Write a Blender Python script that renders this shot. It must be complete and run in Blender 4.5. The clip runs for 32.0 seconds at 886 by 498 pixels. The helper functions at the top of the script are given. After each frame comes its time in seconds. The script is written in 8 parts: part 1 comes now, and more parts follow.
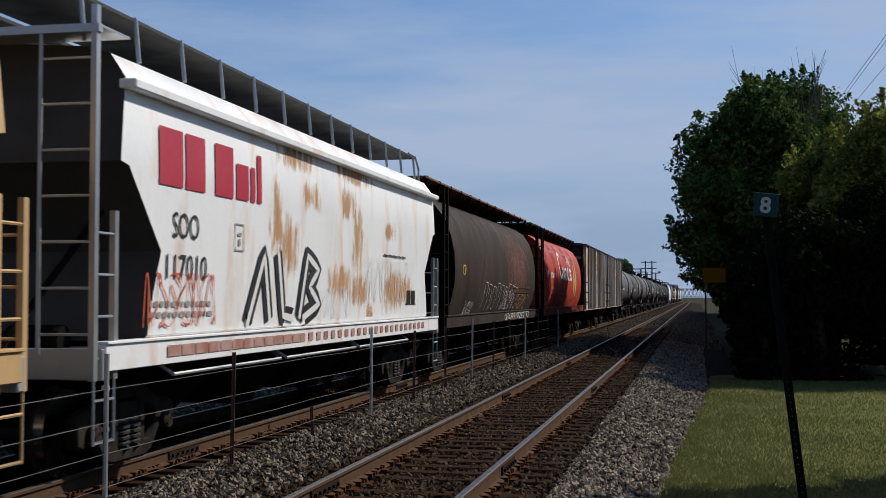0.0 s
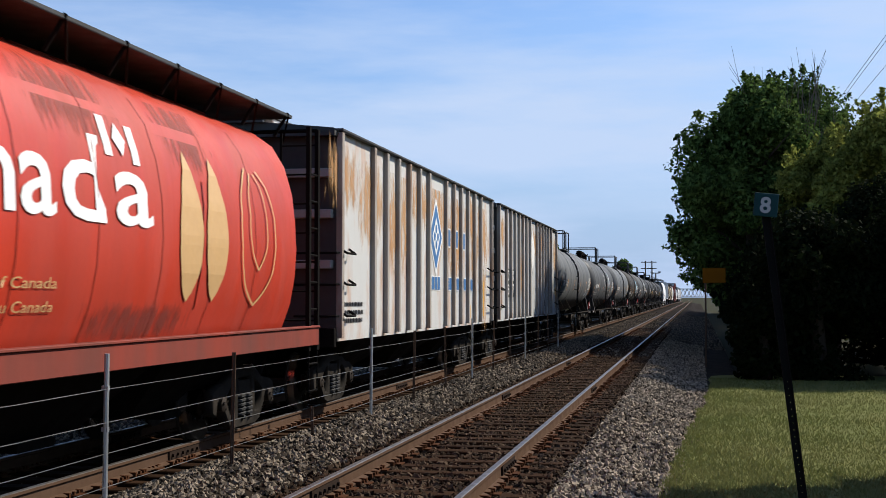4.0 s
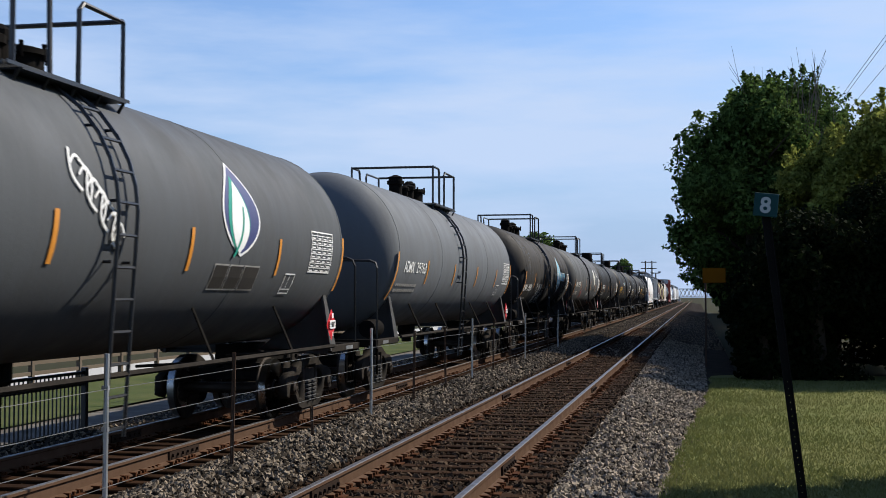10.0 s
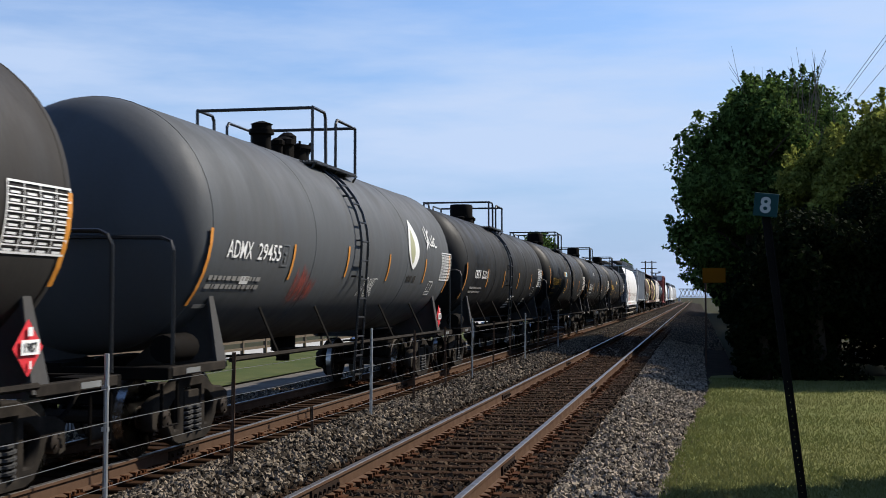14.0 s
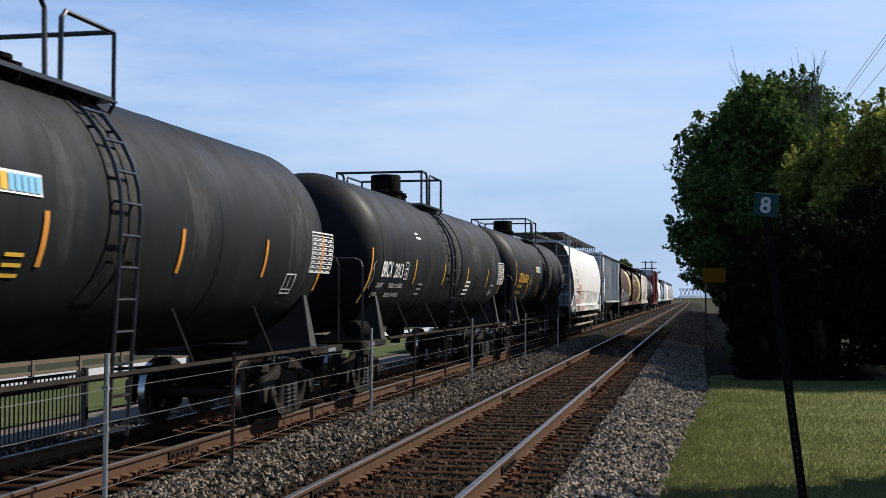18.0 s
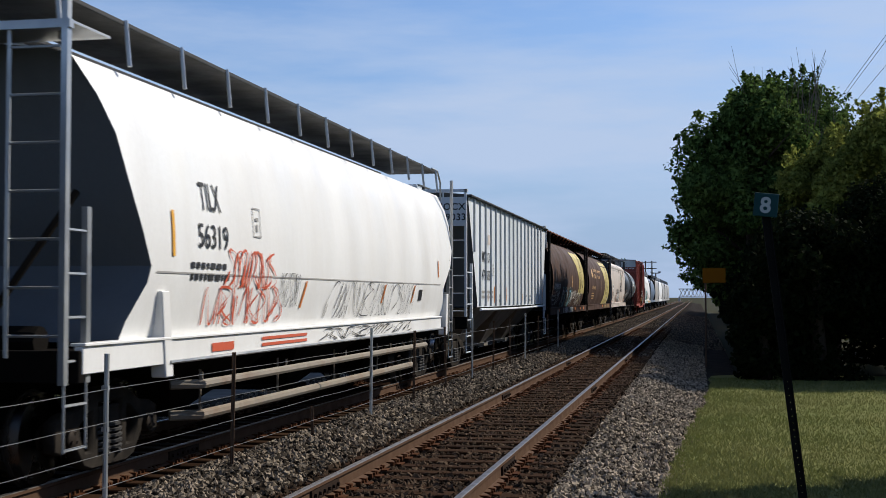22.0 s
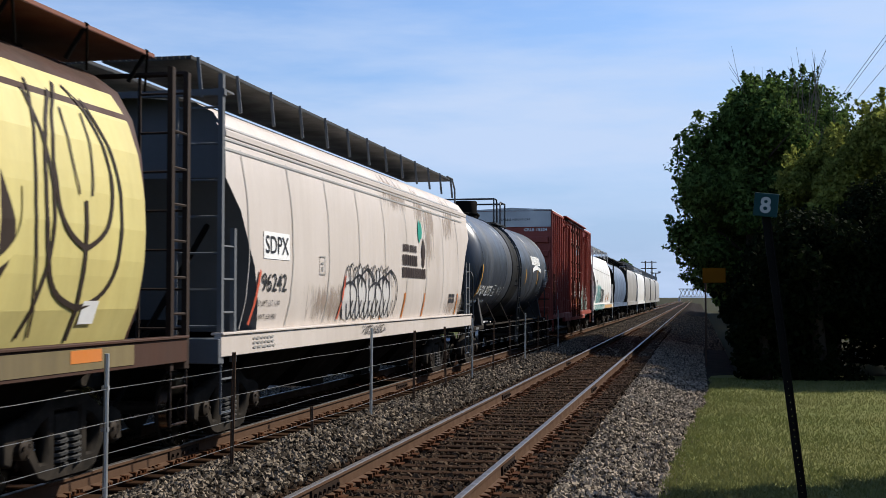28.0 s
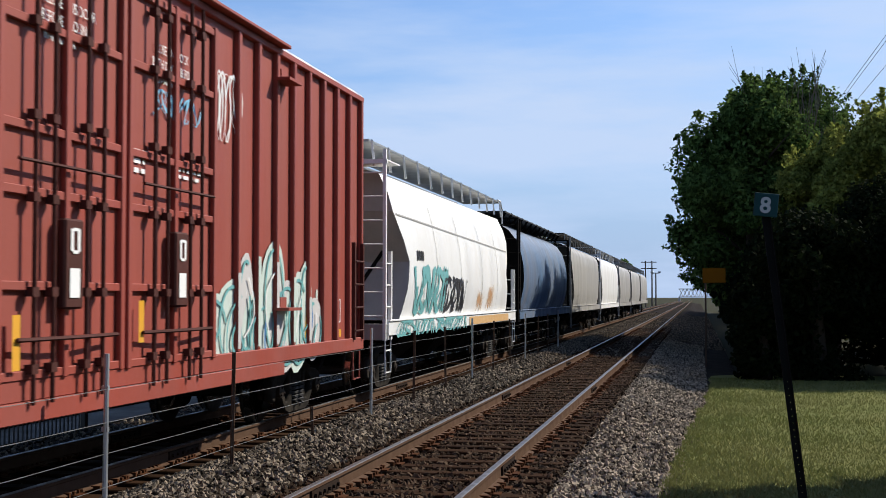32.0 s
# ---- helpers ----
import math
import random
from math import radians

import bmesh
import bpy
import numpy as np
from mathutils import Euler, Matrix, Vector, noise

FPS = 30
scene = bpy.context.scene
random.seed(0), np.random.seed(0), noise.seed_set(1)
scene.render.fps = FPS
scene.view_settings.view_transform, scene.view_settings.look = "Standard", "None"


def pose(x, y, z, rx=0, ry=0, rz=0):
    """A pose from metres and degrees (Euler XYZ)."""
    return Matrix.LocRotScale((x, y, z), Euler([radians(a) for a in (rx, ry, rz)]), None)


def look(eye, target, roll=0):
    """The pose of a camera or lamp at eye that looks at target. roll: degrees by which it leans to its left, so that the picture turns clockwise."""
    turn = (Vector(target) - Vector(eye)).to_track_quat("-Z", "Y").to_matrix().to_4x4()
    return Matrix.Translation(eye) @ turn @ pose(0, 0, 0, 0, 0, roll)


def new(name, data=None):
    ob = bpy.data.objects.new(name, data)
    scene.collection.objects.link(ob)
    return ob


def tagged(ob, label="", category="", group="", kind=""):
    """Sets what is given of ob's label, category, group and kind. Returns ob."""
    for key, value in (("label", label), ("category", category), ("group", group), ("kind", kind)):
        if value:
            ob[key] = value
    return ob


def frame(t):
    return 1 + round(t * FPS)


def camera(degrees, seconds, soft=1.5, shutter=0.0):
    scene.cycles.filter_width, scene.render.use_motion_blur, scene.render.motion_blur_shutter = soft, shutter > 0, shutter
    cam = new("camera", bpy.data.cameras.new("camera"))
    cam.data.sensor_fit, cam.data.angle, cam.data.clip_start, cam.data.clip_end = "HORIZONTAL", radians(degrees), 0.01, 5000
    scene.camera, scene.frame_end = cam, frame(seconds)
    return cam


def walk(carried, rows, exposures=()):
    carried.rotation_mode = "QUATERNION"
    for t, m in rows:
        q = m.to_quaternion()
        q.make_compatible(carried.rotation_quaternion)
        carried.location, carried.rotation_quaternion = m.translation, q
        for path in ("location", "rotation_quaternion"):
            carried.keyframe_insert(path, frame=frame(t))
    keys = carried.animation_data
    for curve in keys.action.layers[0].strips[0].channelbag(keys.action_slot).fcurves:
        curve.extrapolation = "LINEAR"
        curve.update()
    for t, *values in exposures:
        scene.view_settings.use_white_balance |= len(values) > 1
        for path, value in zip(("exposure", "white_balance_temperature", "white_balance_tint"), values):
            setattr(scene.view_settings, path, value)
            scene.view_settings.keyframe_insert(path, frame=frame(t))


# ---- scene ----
# World: metres, +y along the track away from the camera, z = 0 at the top of the near track's rails.
YAW, TILT, ROLL, EYE_Z = 11.48, 2.18, 0.0, 1.80
cam = camera(39.05, 32.0, soft=0.55, shutter=0.12)
CAM_POSE = Matrix.Translation((0, 0, EYE_Z)) @ pose(0, 0, 0, 0, 0, YAW) @ pose(0, 0, 0, 90 + TILT) @ pose(0, 0, 0, 0, 0, ROLL)
walk(cam, [(0, CAM_POSE), (32, CAM_POSE)], exposures=[(0, -0.16), (1.3, -0.16), (2.2, 0.25), (3, 0.42), (21.4, 0.42), (22.3, 0.02), (23, -0.14), (24.6, -0.16), (25.6, 0.1), (27.4, 0.42), (32, 0.42)])

TRACK_X, TRAIN_X, TRAIN_Z = -2.87, -7.14, -0.06      # track centres
GAUGE = 1.505                                         # between the rail heads' middles


def travelled(t):
    """Metres that the train has gone towards -y after t seconds: it gathers speed slowly."""
    return 11.05 * t + 0.009 * t * t


# ---- light ----
SUN_EL, SUN_AZ = 40.0, 49.0       # azimuth clockwise from +y, so 90 is +x
world = bpy.data.worlds.new("sky")
scene.world = world
world.use_nodes = True
wn, wl = world.node_tree.nodes, world.node_tree.links
for n in list(wn):
    wn.remove(n)
w_out = wn.new("ShaderNodeOutputWorld")
w_bg = wn.new("ShaderNodeBackground")
w_sky = wn.new("ShaderNodeTexSky")
w_sky.sky_type = "NISHITA"
w_sky.sun_disc = False
w_sky.sun_elevation = radians(SUN_EL)
w_sky.sun_rotation = radians(SUN_AZ)
w_sky.dust_density = 0.6
w_sky.air_density = 1.0
w_sky.ozone_density = 2.0
w_co = wn.new("ShaderNodeTexCoord")
w_map = wn.new("ShaderNodeMapping")
w_map.inputs["Scale"].default_value = (1.4, 1.4, 8.0)
w_map.inputs["Rotation"].default_value = (0, radians(7), 0)
w_noise = wn.new("ShaderNodeTexNoise")
w_noise.inputs["Scale"].default_value = 1.7
w_noise.inputs["Detail"].default_value = 7
w_noise.inputs["Roughness"].default_value = 0.55
w_ramp = wn.new("ShaderNodeValToRGB")
w_ramp.color_ramp.elements[0].position, w_ramp.color_ramp.elements[0].color = 0.40, (0, 0, 0, 1)
w_ramp.color_ramp.elements[1].position, w_ramp.color_ramp.elements[1].color = 0.60, (0.9, 0.9, 0.9, 1)
w_mix = wn.new("ShaderNodeMix")
w_mix.data_type = "RGBA"
w_mix.inputs["B"].default_value = (4.4, 5.45, 7.4, 1)
wl.new(w_co.outputs["Generated"], w_map.inputs["Vector"])
wl.new(w_map.outputs["Vector"], w_noise.inputs["Vector"])
wl.new(w_noise.outputs["Fac"], w_ramp.inputs["Fac"])
w_sep = wn.new("ShaderNodeSeparateXYZ")
w_fade = wn.new("ShaderNodeMapRange")
w_fade.inputs["From Min"].default_value, w_fade.inputs["From Max"].default_value = 0.16, 0.42
w_fade.inputs["To Min"].default_value, w_fade.inputs["To Max"].default_value = 1.0, 0.05
w_mul = wn.new("ShaderNodeMath")
w_mul.operation = "MULTIPLY"
wl.new(w_co.outputs["Generated"], w_sep.inputs["Vector"])
wl.new(w_sep.outputs["Z"], w_fade.inputs["Value"])
wl.new(w_ramp.outputs["Color"], w_mul.inputs[0])
wl.new(w_fade.outputs["Result"], w_mul.inputs[1])
w_haze = wn.new("ShaderNodeValToRGB")
for i, (p, v) in enumerate(((0.0, 0.92), (0.06, 0.75), (0.13, 0.42), (0.22, 0.10), (0.32, 0.0))):
    e = w_haze.color_ramp.elements[i] if i < 2 else w_haze.color_ramp.elements.new(p)
    e.position, e.color = p, (v, v, v, 1)
wl.new(w_sep.outputs["Z"], w_haze.inputs["Fac"])
w_low = wn.new("ShaderNodeMix")
w_low.data_type = "RGBA"
w_low.inputs["B"].default_value = (2.7, 3.85, 6.1, 1)
wl.new(w_haze.outputs["Color"], w_low.inputs["Factor"])
wl.new(w_mul.outputs[0], w_mix.inputs["Factor"])
w_tint = wn.new("ShaderNodeMix")
w_tint.data_type, w_tint.blend_type = "RGBA", "MULTIPLY"
w_tint.inputs["Factor"].default_value = 1.0
w_tint.inputs["B"].default_value = (0.82, 0.96, 1.20, 1)
wl.new(w_sky.outputs["Color"], w_tint.inputs["A"])
wl.new(w_tint.outputs["Result"], w_low.inputs["A"])
wl.new(w_low.outputs["Result"], w_mix.inputs["A"])
wl.new(w_mix.outputs["Result"], w_bg.inputs["Color"])
w_bg.inputs["Strength"].default_value = 0.096
wl.new(w_bg.outputs["Background"], w_out.inputs["Surface"])

sun = new("sun", bpy.data.lights.new("sun", "SUN"))
sun.data.energy, sun.data.angle, sun.data.color = 5.0, radians(0.53), (1.0, 0.93, 0.82)
SUN_DIR = Vector((math.sin(radians(SUN_AZ)) * math.cos(radians(SUN_EL)), math.cos(radians(SUN_AZ)) * math.cos(radians(SUN_EL)), math.sin(radians(SUN_EL))))
sun.matrix_world = look((20, 0, 40), Vector((20, 0, 40)) - SUN_DIR)


# ---- materials ----
def mat(name, base, rough=0.6, metal=0.0, second=None, amount=0.5, scale=1.5, grain=18.0, bump=0.15, streak=False,
        rust=0.0, rust_col=(0.26, 0.10, 0.035), dirt=0.0, dirt_col=(0.05, 0.042, 0.035), translucent=0.0, per_object=0.0, per_island=0.0):
    """A surface with coarse and fine variation; streaks, rust patches and dirt where wanted."""
    m = bpy.data.materials.new(name)
    m.use_nodes = True
    nt = m.node_tree
    N, L = nt.nodes, nt.links
    bsdf = N["Principled BSDF"]
    co = N.new("ShaderNodeTexCoord")
    src = co.outputs["Object"]

    def fac(sc, detail, lo, hi, stretch=None, seed=0.0):
        mp = N.new("ShaderNodeMapping")
        mp.inputs["Location"].default_value = (seed * 3.1, seed * 7.7, seed * 1.3)
        mp.inputs["Scale"].default_value = stretch or (1, 1, 1)
        no = N.new("ShaderNodeTexNoise")
        no.inputs["Scale"].default_value, no.inputs["Detail"].default_value = sc, detail
        no.inputs["Roughness"].default_value = 0.6
        rp = N.new("ShaderNodeMapRange")
        rp.inputs["From Min"].default_value, rp.inputs["From Max"].default_value = lo, hi
        L.new(src, mp.inputs["Vector"])
        L.new(mp.outputs["Vector"], no.inputs["Vector"])
        L.new(no.outputs["Fac"], rp.inputs["Value"])
        return no.outputs["Fac"], rp.outputs["Result"]

    def mixed(a, b, f, most):
        mx = N.new("ShaderNodeMix")
        mx.data_type = "RGBA"
        ml = N.new("ShaderNodeMath")
        ml.operation = "MULTIPLY"
        ml.inputs[1].default_value = most
        L.new(f, ml.inputs[0])
        L.new(ml.outputs[0], mx.inputs["Factor"])
        for sock, v in (("A", a), ("B", b)):
            if isinstance(v, tuple):
                mx.inputs[sock].default_value = (*v, 1)
            else:
                L.new(v, mx.inputs[sock])
        return mx.outputs["Result"]

    second = second or tuple(c * 0.72 for c in base)
    seed = (sum(map(ord, name)) % 97) / 9.0
    stretch = (1, 1, 0.12) if streak else None
    _, f1 = fac(scale, 5, 0.35, 0.68, stretch, seed)
    col = mixed(base, second, f1, amount)
    fine, f2 = fac(grain, 4, 0.3, 0.75, None, seed + 1)
    col = mixed(col, tuple(c * 0.8 for c in base), f2, 0.35)
    if dirt:
        _, f4 = fac(0.9, 6, 0.42, 0.7, (1, 1, 0.3), seed + 2)
        col = mixed(col, dirt_col, f4, dirt)
    if rust:
        _, f3 = fac(1.3, 8, 0.56 - 0.1 * rust, 0.72, (1.3, 1.3, 0.45), seed + 3)
        col = mixed(col, rust_col, f3, min(1.0, 0.95 * rust + 0.2))
    if per_object or per_island:
        if per_object:
            rnd = N.new("ShaderNodeObjectInfo").outputs["Random"]
        else:
            rnd = N.new("ShaderNodeNewGeometry").outputs["Random Per Island"]
        hs = N.new("ShaderNodeHueSaturation")
        mr = N.new("ShaderNodeMapRange")
        k = per_object or per_island
        mr.inputs["To Min"].default_value, mr.inputs["To Max"].default_value = 1 - k, 1 + k
        L.new(rnd, mr.inputs["Value"])
        L.new(mr.outputs["Result"], hs.inputs["Value"])
        L.new(col, hs.inputs["Color"])
        col = hs.outputs["Color"]
    L.new(col, bsdf.inputs["Base Color"])
    bsdf.inputs["Metallic"].default_value = metal
    bsdf.inputs["Specular IOR Level"].default_value = 0.5 if rough < 0.5 else 0.32 if rough < 0.6 else 0.15 if rough < 0.75 else 0.03
    rr = N.new("ShaderNodeMapRange")
    rr.inputs["To Min"].default_value, rr.inputs["To Max"].default_value = max(0.05, rough - 0.12), min(1.0, rough + 0.15)
    L.new(f1, rr.inputs["Value"])
    L.new(rr.outputs["Result"], bsdf.inputs["Roughness"])
    if bump:
        bp = N.new("ShaderNodeBump")
        bp.inputs["Strength"].default_value, bp.inputs["Distance"].default_value = bump, 0.01
        L.new(fine, bp.inputs["Height"])
        L.new(bp.outputs["Normal"], bsdf.inputs["Normal"])
    if translucent:
        tr = N.new("ShaderNodeBsdfTranslucent")
        L.new(col, tr.inputs["Color"])
        ms = N.new("ShaderNodeMixShader")
        ms.inputs["Fac"].default_value = translucent
        out = N["Material Output"]
        L.new(bsdf.outputs["BSDF"], ms.inputs[1])
        L.new(tr.outputs["BSDF"], ms.inputs[2])
        L.new(ms.outputs["Shader"], out.inputs["Surface"])
    return m


M = {}
M["white_car"] = mat("white_paint", (0.74, 0.74, 0.72), 0.45, streak=True, amount=0.35, dirt=0.25, dirt_col=(0.42, 0.38, 0.33), scale=1.1)
M["white_rusty"] = mat("white_paint_rust_stained", (0.76, 0.77, 0.77), 0.45, streak=True, amount=0.2, rust=0.35, rust_col=(0.52, 0.24, 0.07), scale=1.0)
M["cream_car"] = mat("cream_paint", (0.56, 0.50, 0.45), 0.5, streak=True, amount=0.35, dirt=0.35, dirt_col=(0.33, 0.28, 0.23))
M["tan_car"] = mat("tan_paint", (0.55, 0.36, 0.17), 0.5, streak=True, amount=0.4, dirt=0.3)
M["brown_car"] = mat("brown_paint", (0.029, 0.0165, 0.011), 0.72, second=(0.018, 0.013, 0.0105), streak=True, amount=0.7, dirt=0.4)
M["brown_warm"] = mat("warm_brown_paint", (0.062, 0.029, 0.019), 0.66, second=(0.036, 0.023, 0.018), streak=True, amount=0.6, dirt=0.3)
M["red_car"] = mat("red_paint", (0.50, 0.040, 0.016), 0.5, second=(0.36, 0.05, 0.03), streak=True, amount=0.5, dirt=0.25, dirt_col=(0.10, 0.03, 0.025))
M["box_red"] = mat("oxide_red_paint", (0.29, 0.058, 0.038), 0.55, second=(0.22, 0.050, 0.036), streak=True, amount=0.5, dirt=0.15)
M["rusty_grey"] = mat("grey_paint_rusting", (0.55, 0.55, 0.53), 0.55, streak=True, amount=0.35, rust=0.75, rust_col=(0.42, 0.17, 0.045), scale=1.2)
M["grey_rib"] = mat("pale_grey_paint", (0.52, 0.54, 0.54), 0.5, streak=True, amount=0.35, rust=0.3, rust_col=(0.42, 0.2, 0.06), dirt=0.2, dirt_col=(0.2, 0.18, 0.15))
M["mocx"] = mat("pale_blue_grey_paint", (0.66, 0.70, 0.72), 0.45, streak=True, amount=0.25, dirt=0.15, dirt_col=(0.3, 0.28, 0.25))
M["tank_grey"] = mat("grey_tank_paint", (0.074, 0.080, 0.086), 0.66, streak=True, amount=0.3, dirt=0.25)
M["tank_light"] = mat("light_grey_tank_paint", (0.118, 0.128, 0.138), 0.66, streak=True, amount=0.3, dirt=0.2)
M["tank_dark"] = mat("dark_grey_tank_paint", (0.027, 0.025, 0.023), 0.68, streak=True, amount=0.4, dirt=0.4)
M["tank_black"] = mat("black_tank_paint", (0.0062, 0.0074, 0.0088), 0.62, second=(0.0085, 0.0092, 0.0098), streak=True, amount=0.5, dirt=0.04)
M["tank_blue"] = mat("dark_blue_tank_paint", (0.034, 0.044, 0.060), 0.42, second=(0.024, 0.030, 0.040), streak=True, amount=0.5, dirt=0.2)
M["blue_car"] = mat("blue_paint", (0.08, 0.15, 0.26), 0.45, second=(0.13, 0.12, 0.13), streak=True, amount=0.6, dirt=0.3)
M["grey_hopper"] = mat("grey_hopper_paint", (0.34, 0.33, 0.31), 0.5, streak=True, amount=0.4, dirt=0.25)
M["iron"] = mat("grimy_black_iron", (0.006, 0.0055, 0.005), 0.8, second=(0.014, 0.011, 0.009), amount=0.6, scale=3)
M["truck"] = mat("dusty_cast_steel", (0.017, 0.015, 0.013), 0.85, second=(0.052, 0.044, 0.036), amount=0.7, scale=4)
M["wheel"] = mat("worn_wheel_steel", (0.035, 0.027, 0.021), 0.6, metal=0.4, amount=0.6, scale=3)
M["saddle"] = mat("dusty_grey_steel", (0.040, 0.040, 0.040), 0.7, second=(0.075, 0.072, 0.068), amount=0.6, scale=3)
M["tread"] = mat("polished_wheel_tread", (0.5, 0.48, 0.45), 0.28, metal=1.0, bump=0.02)
M["galv"] = mat("galvanised_steel", (0.42, 0.43, 0.43), 0.42, metal=0.7, amount=0.3)
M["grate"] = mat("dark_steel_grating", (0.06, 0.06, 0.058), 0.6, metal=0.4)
# red-brown paint, brightened to stand for light bounced up off the roof
M["brown_grate"] = mat("brown_steel_grating", (0.20, 0.085, 0.055), 0.65)
M["black_rail"] = mat("black_enamelled_steel", (0.015, 0.015, 0.016), 0.4)
M["pipe"] = mat("dusty_light_pipe", (0.24, 0.21, 0.17), 0.65, amount=0.6, rust=0.4, rust_col=(0.14, 0.07, 0.035))
M["white"] = mat("white_marking", (0.78, 0.78, 0.76), 0.5, bump=0.0, amount=0.25, scale=5)
M["black"] = mat("black_marking", (0.02, 0.02, 0.022), 0.5, bump=0.0, amount=0.2)
M["yellow"] = mat("yellow_reflective_strip", (0.66, 0.33, 0.03), 0.45, bump=0.0, amount=0.2)
M["orange_tape"] = mat("amber_reflective_tape", (0.62, 0.25, 0.035), 0.45, bump=0.0, amount=0.3)
M["orange"] = mat("orange_reflective_strip", (0.52, 0.17, 0.035), 0.45, bump=0.0, amount=0.2)
M["gold"] = mat("gold_marking", (0.72, 0.42, 0.05), 0.5, bump=0.0, amount=0.25)
M["red_mark"] = mat("dark_red_marking", (0.42, 0.02, 0.04), 0.45, bump=0.0, amount=0.2)
M["wheat"] = mat("yellow_wheat_paint", (0.60, 0.52, 0.20), 0.5, second=(0.46, 0.36, 0.12), streak=True, amount=0.6, bump=0.0, dirt=0.2)
M["tan_mark"] = mat("faded_tan_marking", (0.58, 0.36, 0.16), 0.5, bump=0.0, amount=0.3)
M["pale_blue"] = mat("pale_blue_marking", (0.20, 0.47, 0.66), 0.5, bump=0.0, amount=0.25)
M["blue_mark"] = mat("blue_marking", (0.05, 0.16, 0.36), 0.5, bump=0.0, amount=0.25)
M["navy"] = mat("navy_marking", (0.05, 0.06, 0.16), 0.5, bump=0.0, amount=0.25)
M["green_mark"] = mat("green_marking", (0.02, 0.27, 0.20), 0.5, bump=0.0, amount=0.25)
M["spray_teal"] = mat("teal_spray_paint", (0.14, 0.36, 0.36), 0.5, bump=0.0, amount=0.4)
M["spray_pale"] = mat("pale_green_spray_paint", (0.52, 0.60, 0.54), 0.5, bump=0.0, amount=0.4)
M["spray_red"] = mat("red_spray_paint", (0.52, 0.10, 0.05), 0.5, bump=0.0, amount=0.4)
M["spray_black"] = mat("black_spray_paint", (0.025, 0.025, 0.03), 0.5, bump=0.0, amount=0.4)
M["spray_white"] = mat("white_spray_paint", (0.70, 0.70, 0.68), 0.5, bump=0.0, amount=0.4)
M["placard"] = mat("red_placard", (0.60, 0.03, 0.04), 0.4, bump=0.0, amount=0.15)
# bed close to black: the shade between loose stones is in its colour
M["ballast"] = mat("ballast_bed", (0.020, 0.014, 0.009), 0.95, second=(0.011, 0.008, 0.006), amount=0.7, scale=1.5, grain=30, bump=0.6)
M["stone"] = mat("ballast_stone", (0.255, 0.210, 0.155), 0.9, second=(0.085, 0.066, 0.047), amount=0.6, scale=0.7, grain=40, bump=0.2, per_island=0.9)
M["stone_mid"] = mat("dusty_brown_ballast_stone", (0.158, 0.128, 0.094), 0.9, second=(0.055, 0.043, 0.032), amount=0.6, scale=0.7, grain=40, bump=0.2, per_island=0.95)
M["stone_dark"] = mat("oil_stained_ballast_stone", (0.066, 0.045, 0.029), 0.9, second=(0.030, 0.020, 0.013), amount=0.6, scale=0.7, grain=40, bump=0.2, per_island=0.75)
M["tie"] = mat("weathered_timber_tie", (0.036, 0.018, 0.009), 0.95, second=(0.014, 0.009, 0.006), amount=0.7, scale=2.5, grain=25, bump=0.5, per_object=0.3)
M["rail_rust"] = mat("rusty_rail_steel", (0.090, 0.054, 0.035), 0.8, second=(0.06, 0.035, 0.022), amount=0.6, scale=3, grain=30)
M["rail_head"] = mat("worn_rail_head", (0.11, 0.10, 0.092), 0.45, metal=0.5, second=(0.075, 0.062, 0.052), amount=0.4, scale=6)
M["joint"] = mat("dark_rust_iron", (0.03, 0.02, 0.015), 0.8, amount=0.5, scale=6)
M["spike"] = mat("orange_rust_iron", (0.072, 0.030, 0.014), 0.85, amount=0.6, scale=5)
M["grass"] = mat("mown_grass", (0.125, 0.138, 0.044), 0.95, second=(0.17, 0.158, 0.064), amount=0.7, scale=0.55, grain=9, bump=0.7)
M["blade"] = mat("grass_blade", (0.15, 0.166, 0.054), 0.9, second=(0.20, 0.188, 0.08), amount=0.6, scale=0.4, grain=9, bump=0.0, per_island=0.15, translucent=0.25)
M["far_ground"] = mat("far_ground", (0.035, 0.036, 0.018), 0.95, second=(0.055, 0.048, 0.032), amount=0.6, scale=0.05, grain=1.0)
M["verge"] = mat("rough_verge_grass", (0.048, 0.066, 0.020), 0.95, second=(0.115, 0.115, 0.05), amount=0.7, scale=0.6, grain=9, bump=0.7)
M["gravel"] = mat("pale_gravel", (0.15, 0.135, 0.115), 0.9, second=(0.06, 0.052, 0.042), amount=0.7, scale=0.8, grain=30)
M["post_black"] = mat("dark_painted_channel_steel", (0.010, 0.010, 0.010), 0.8, amount=0.4, scale=5)
M["concrete"] = mat("pale_concrete", (0.42, 0.41, 0.38), 0.85, amount=0.3, scale=0.8, grain=20)
M["leaf"] = mat("green_leaf", (0.060, 0.105, 0.027), 0.8, second=(0.115, 0.165, 0.044), amount=0.7, scale=0.5, grain=3, bump=0.0, per_island=0.7, translucent=0.32)
# leaf of the bushes, darkened: the shade they stand in is in its colour
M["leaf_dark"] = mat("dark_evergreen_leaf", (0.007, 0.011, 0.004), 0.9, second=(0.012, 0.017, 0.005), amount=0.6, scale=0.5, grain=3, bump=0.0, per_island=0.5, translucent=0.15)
M["leaf_yellow"] = mat("yellow_green_leaf", (0.24, 0.26, 0.06), 0.8, second=(0.12, 0.16, 0.04), amount=0.7, scale=0.5, grain=3, bump=0.0, per_island=0.5, translucent=0.42)
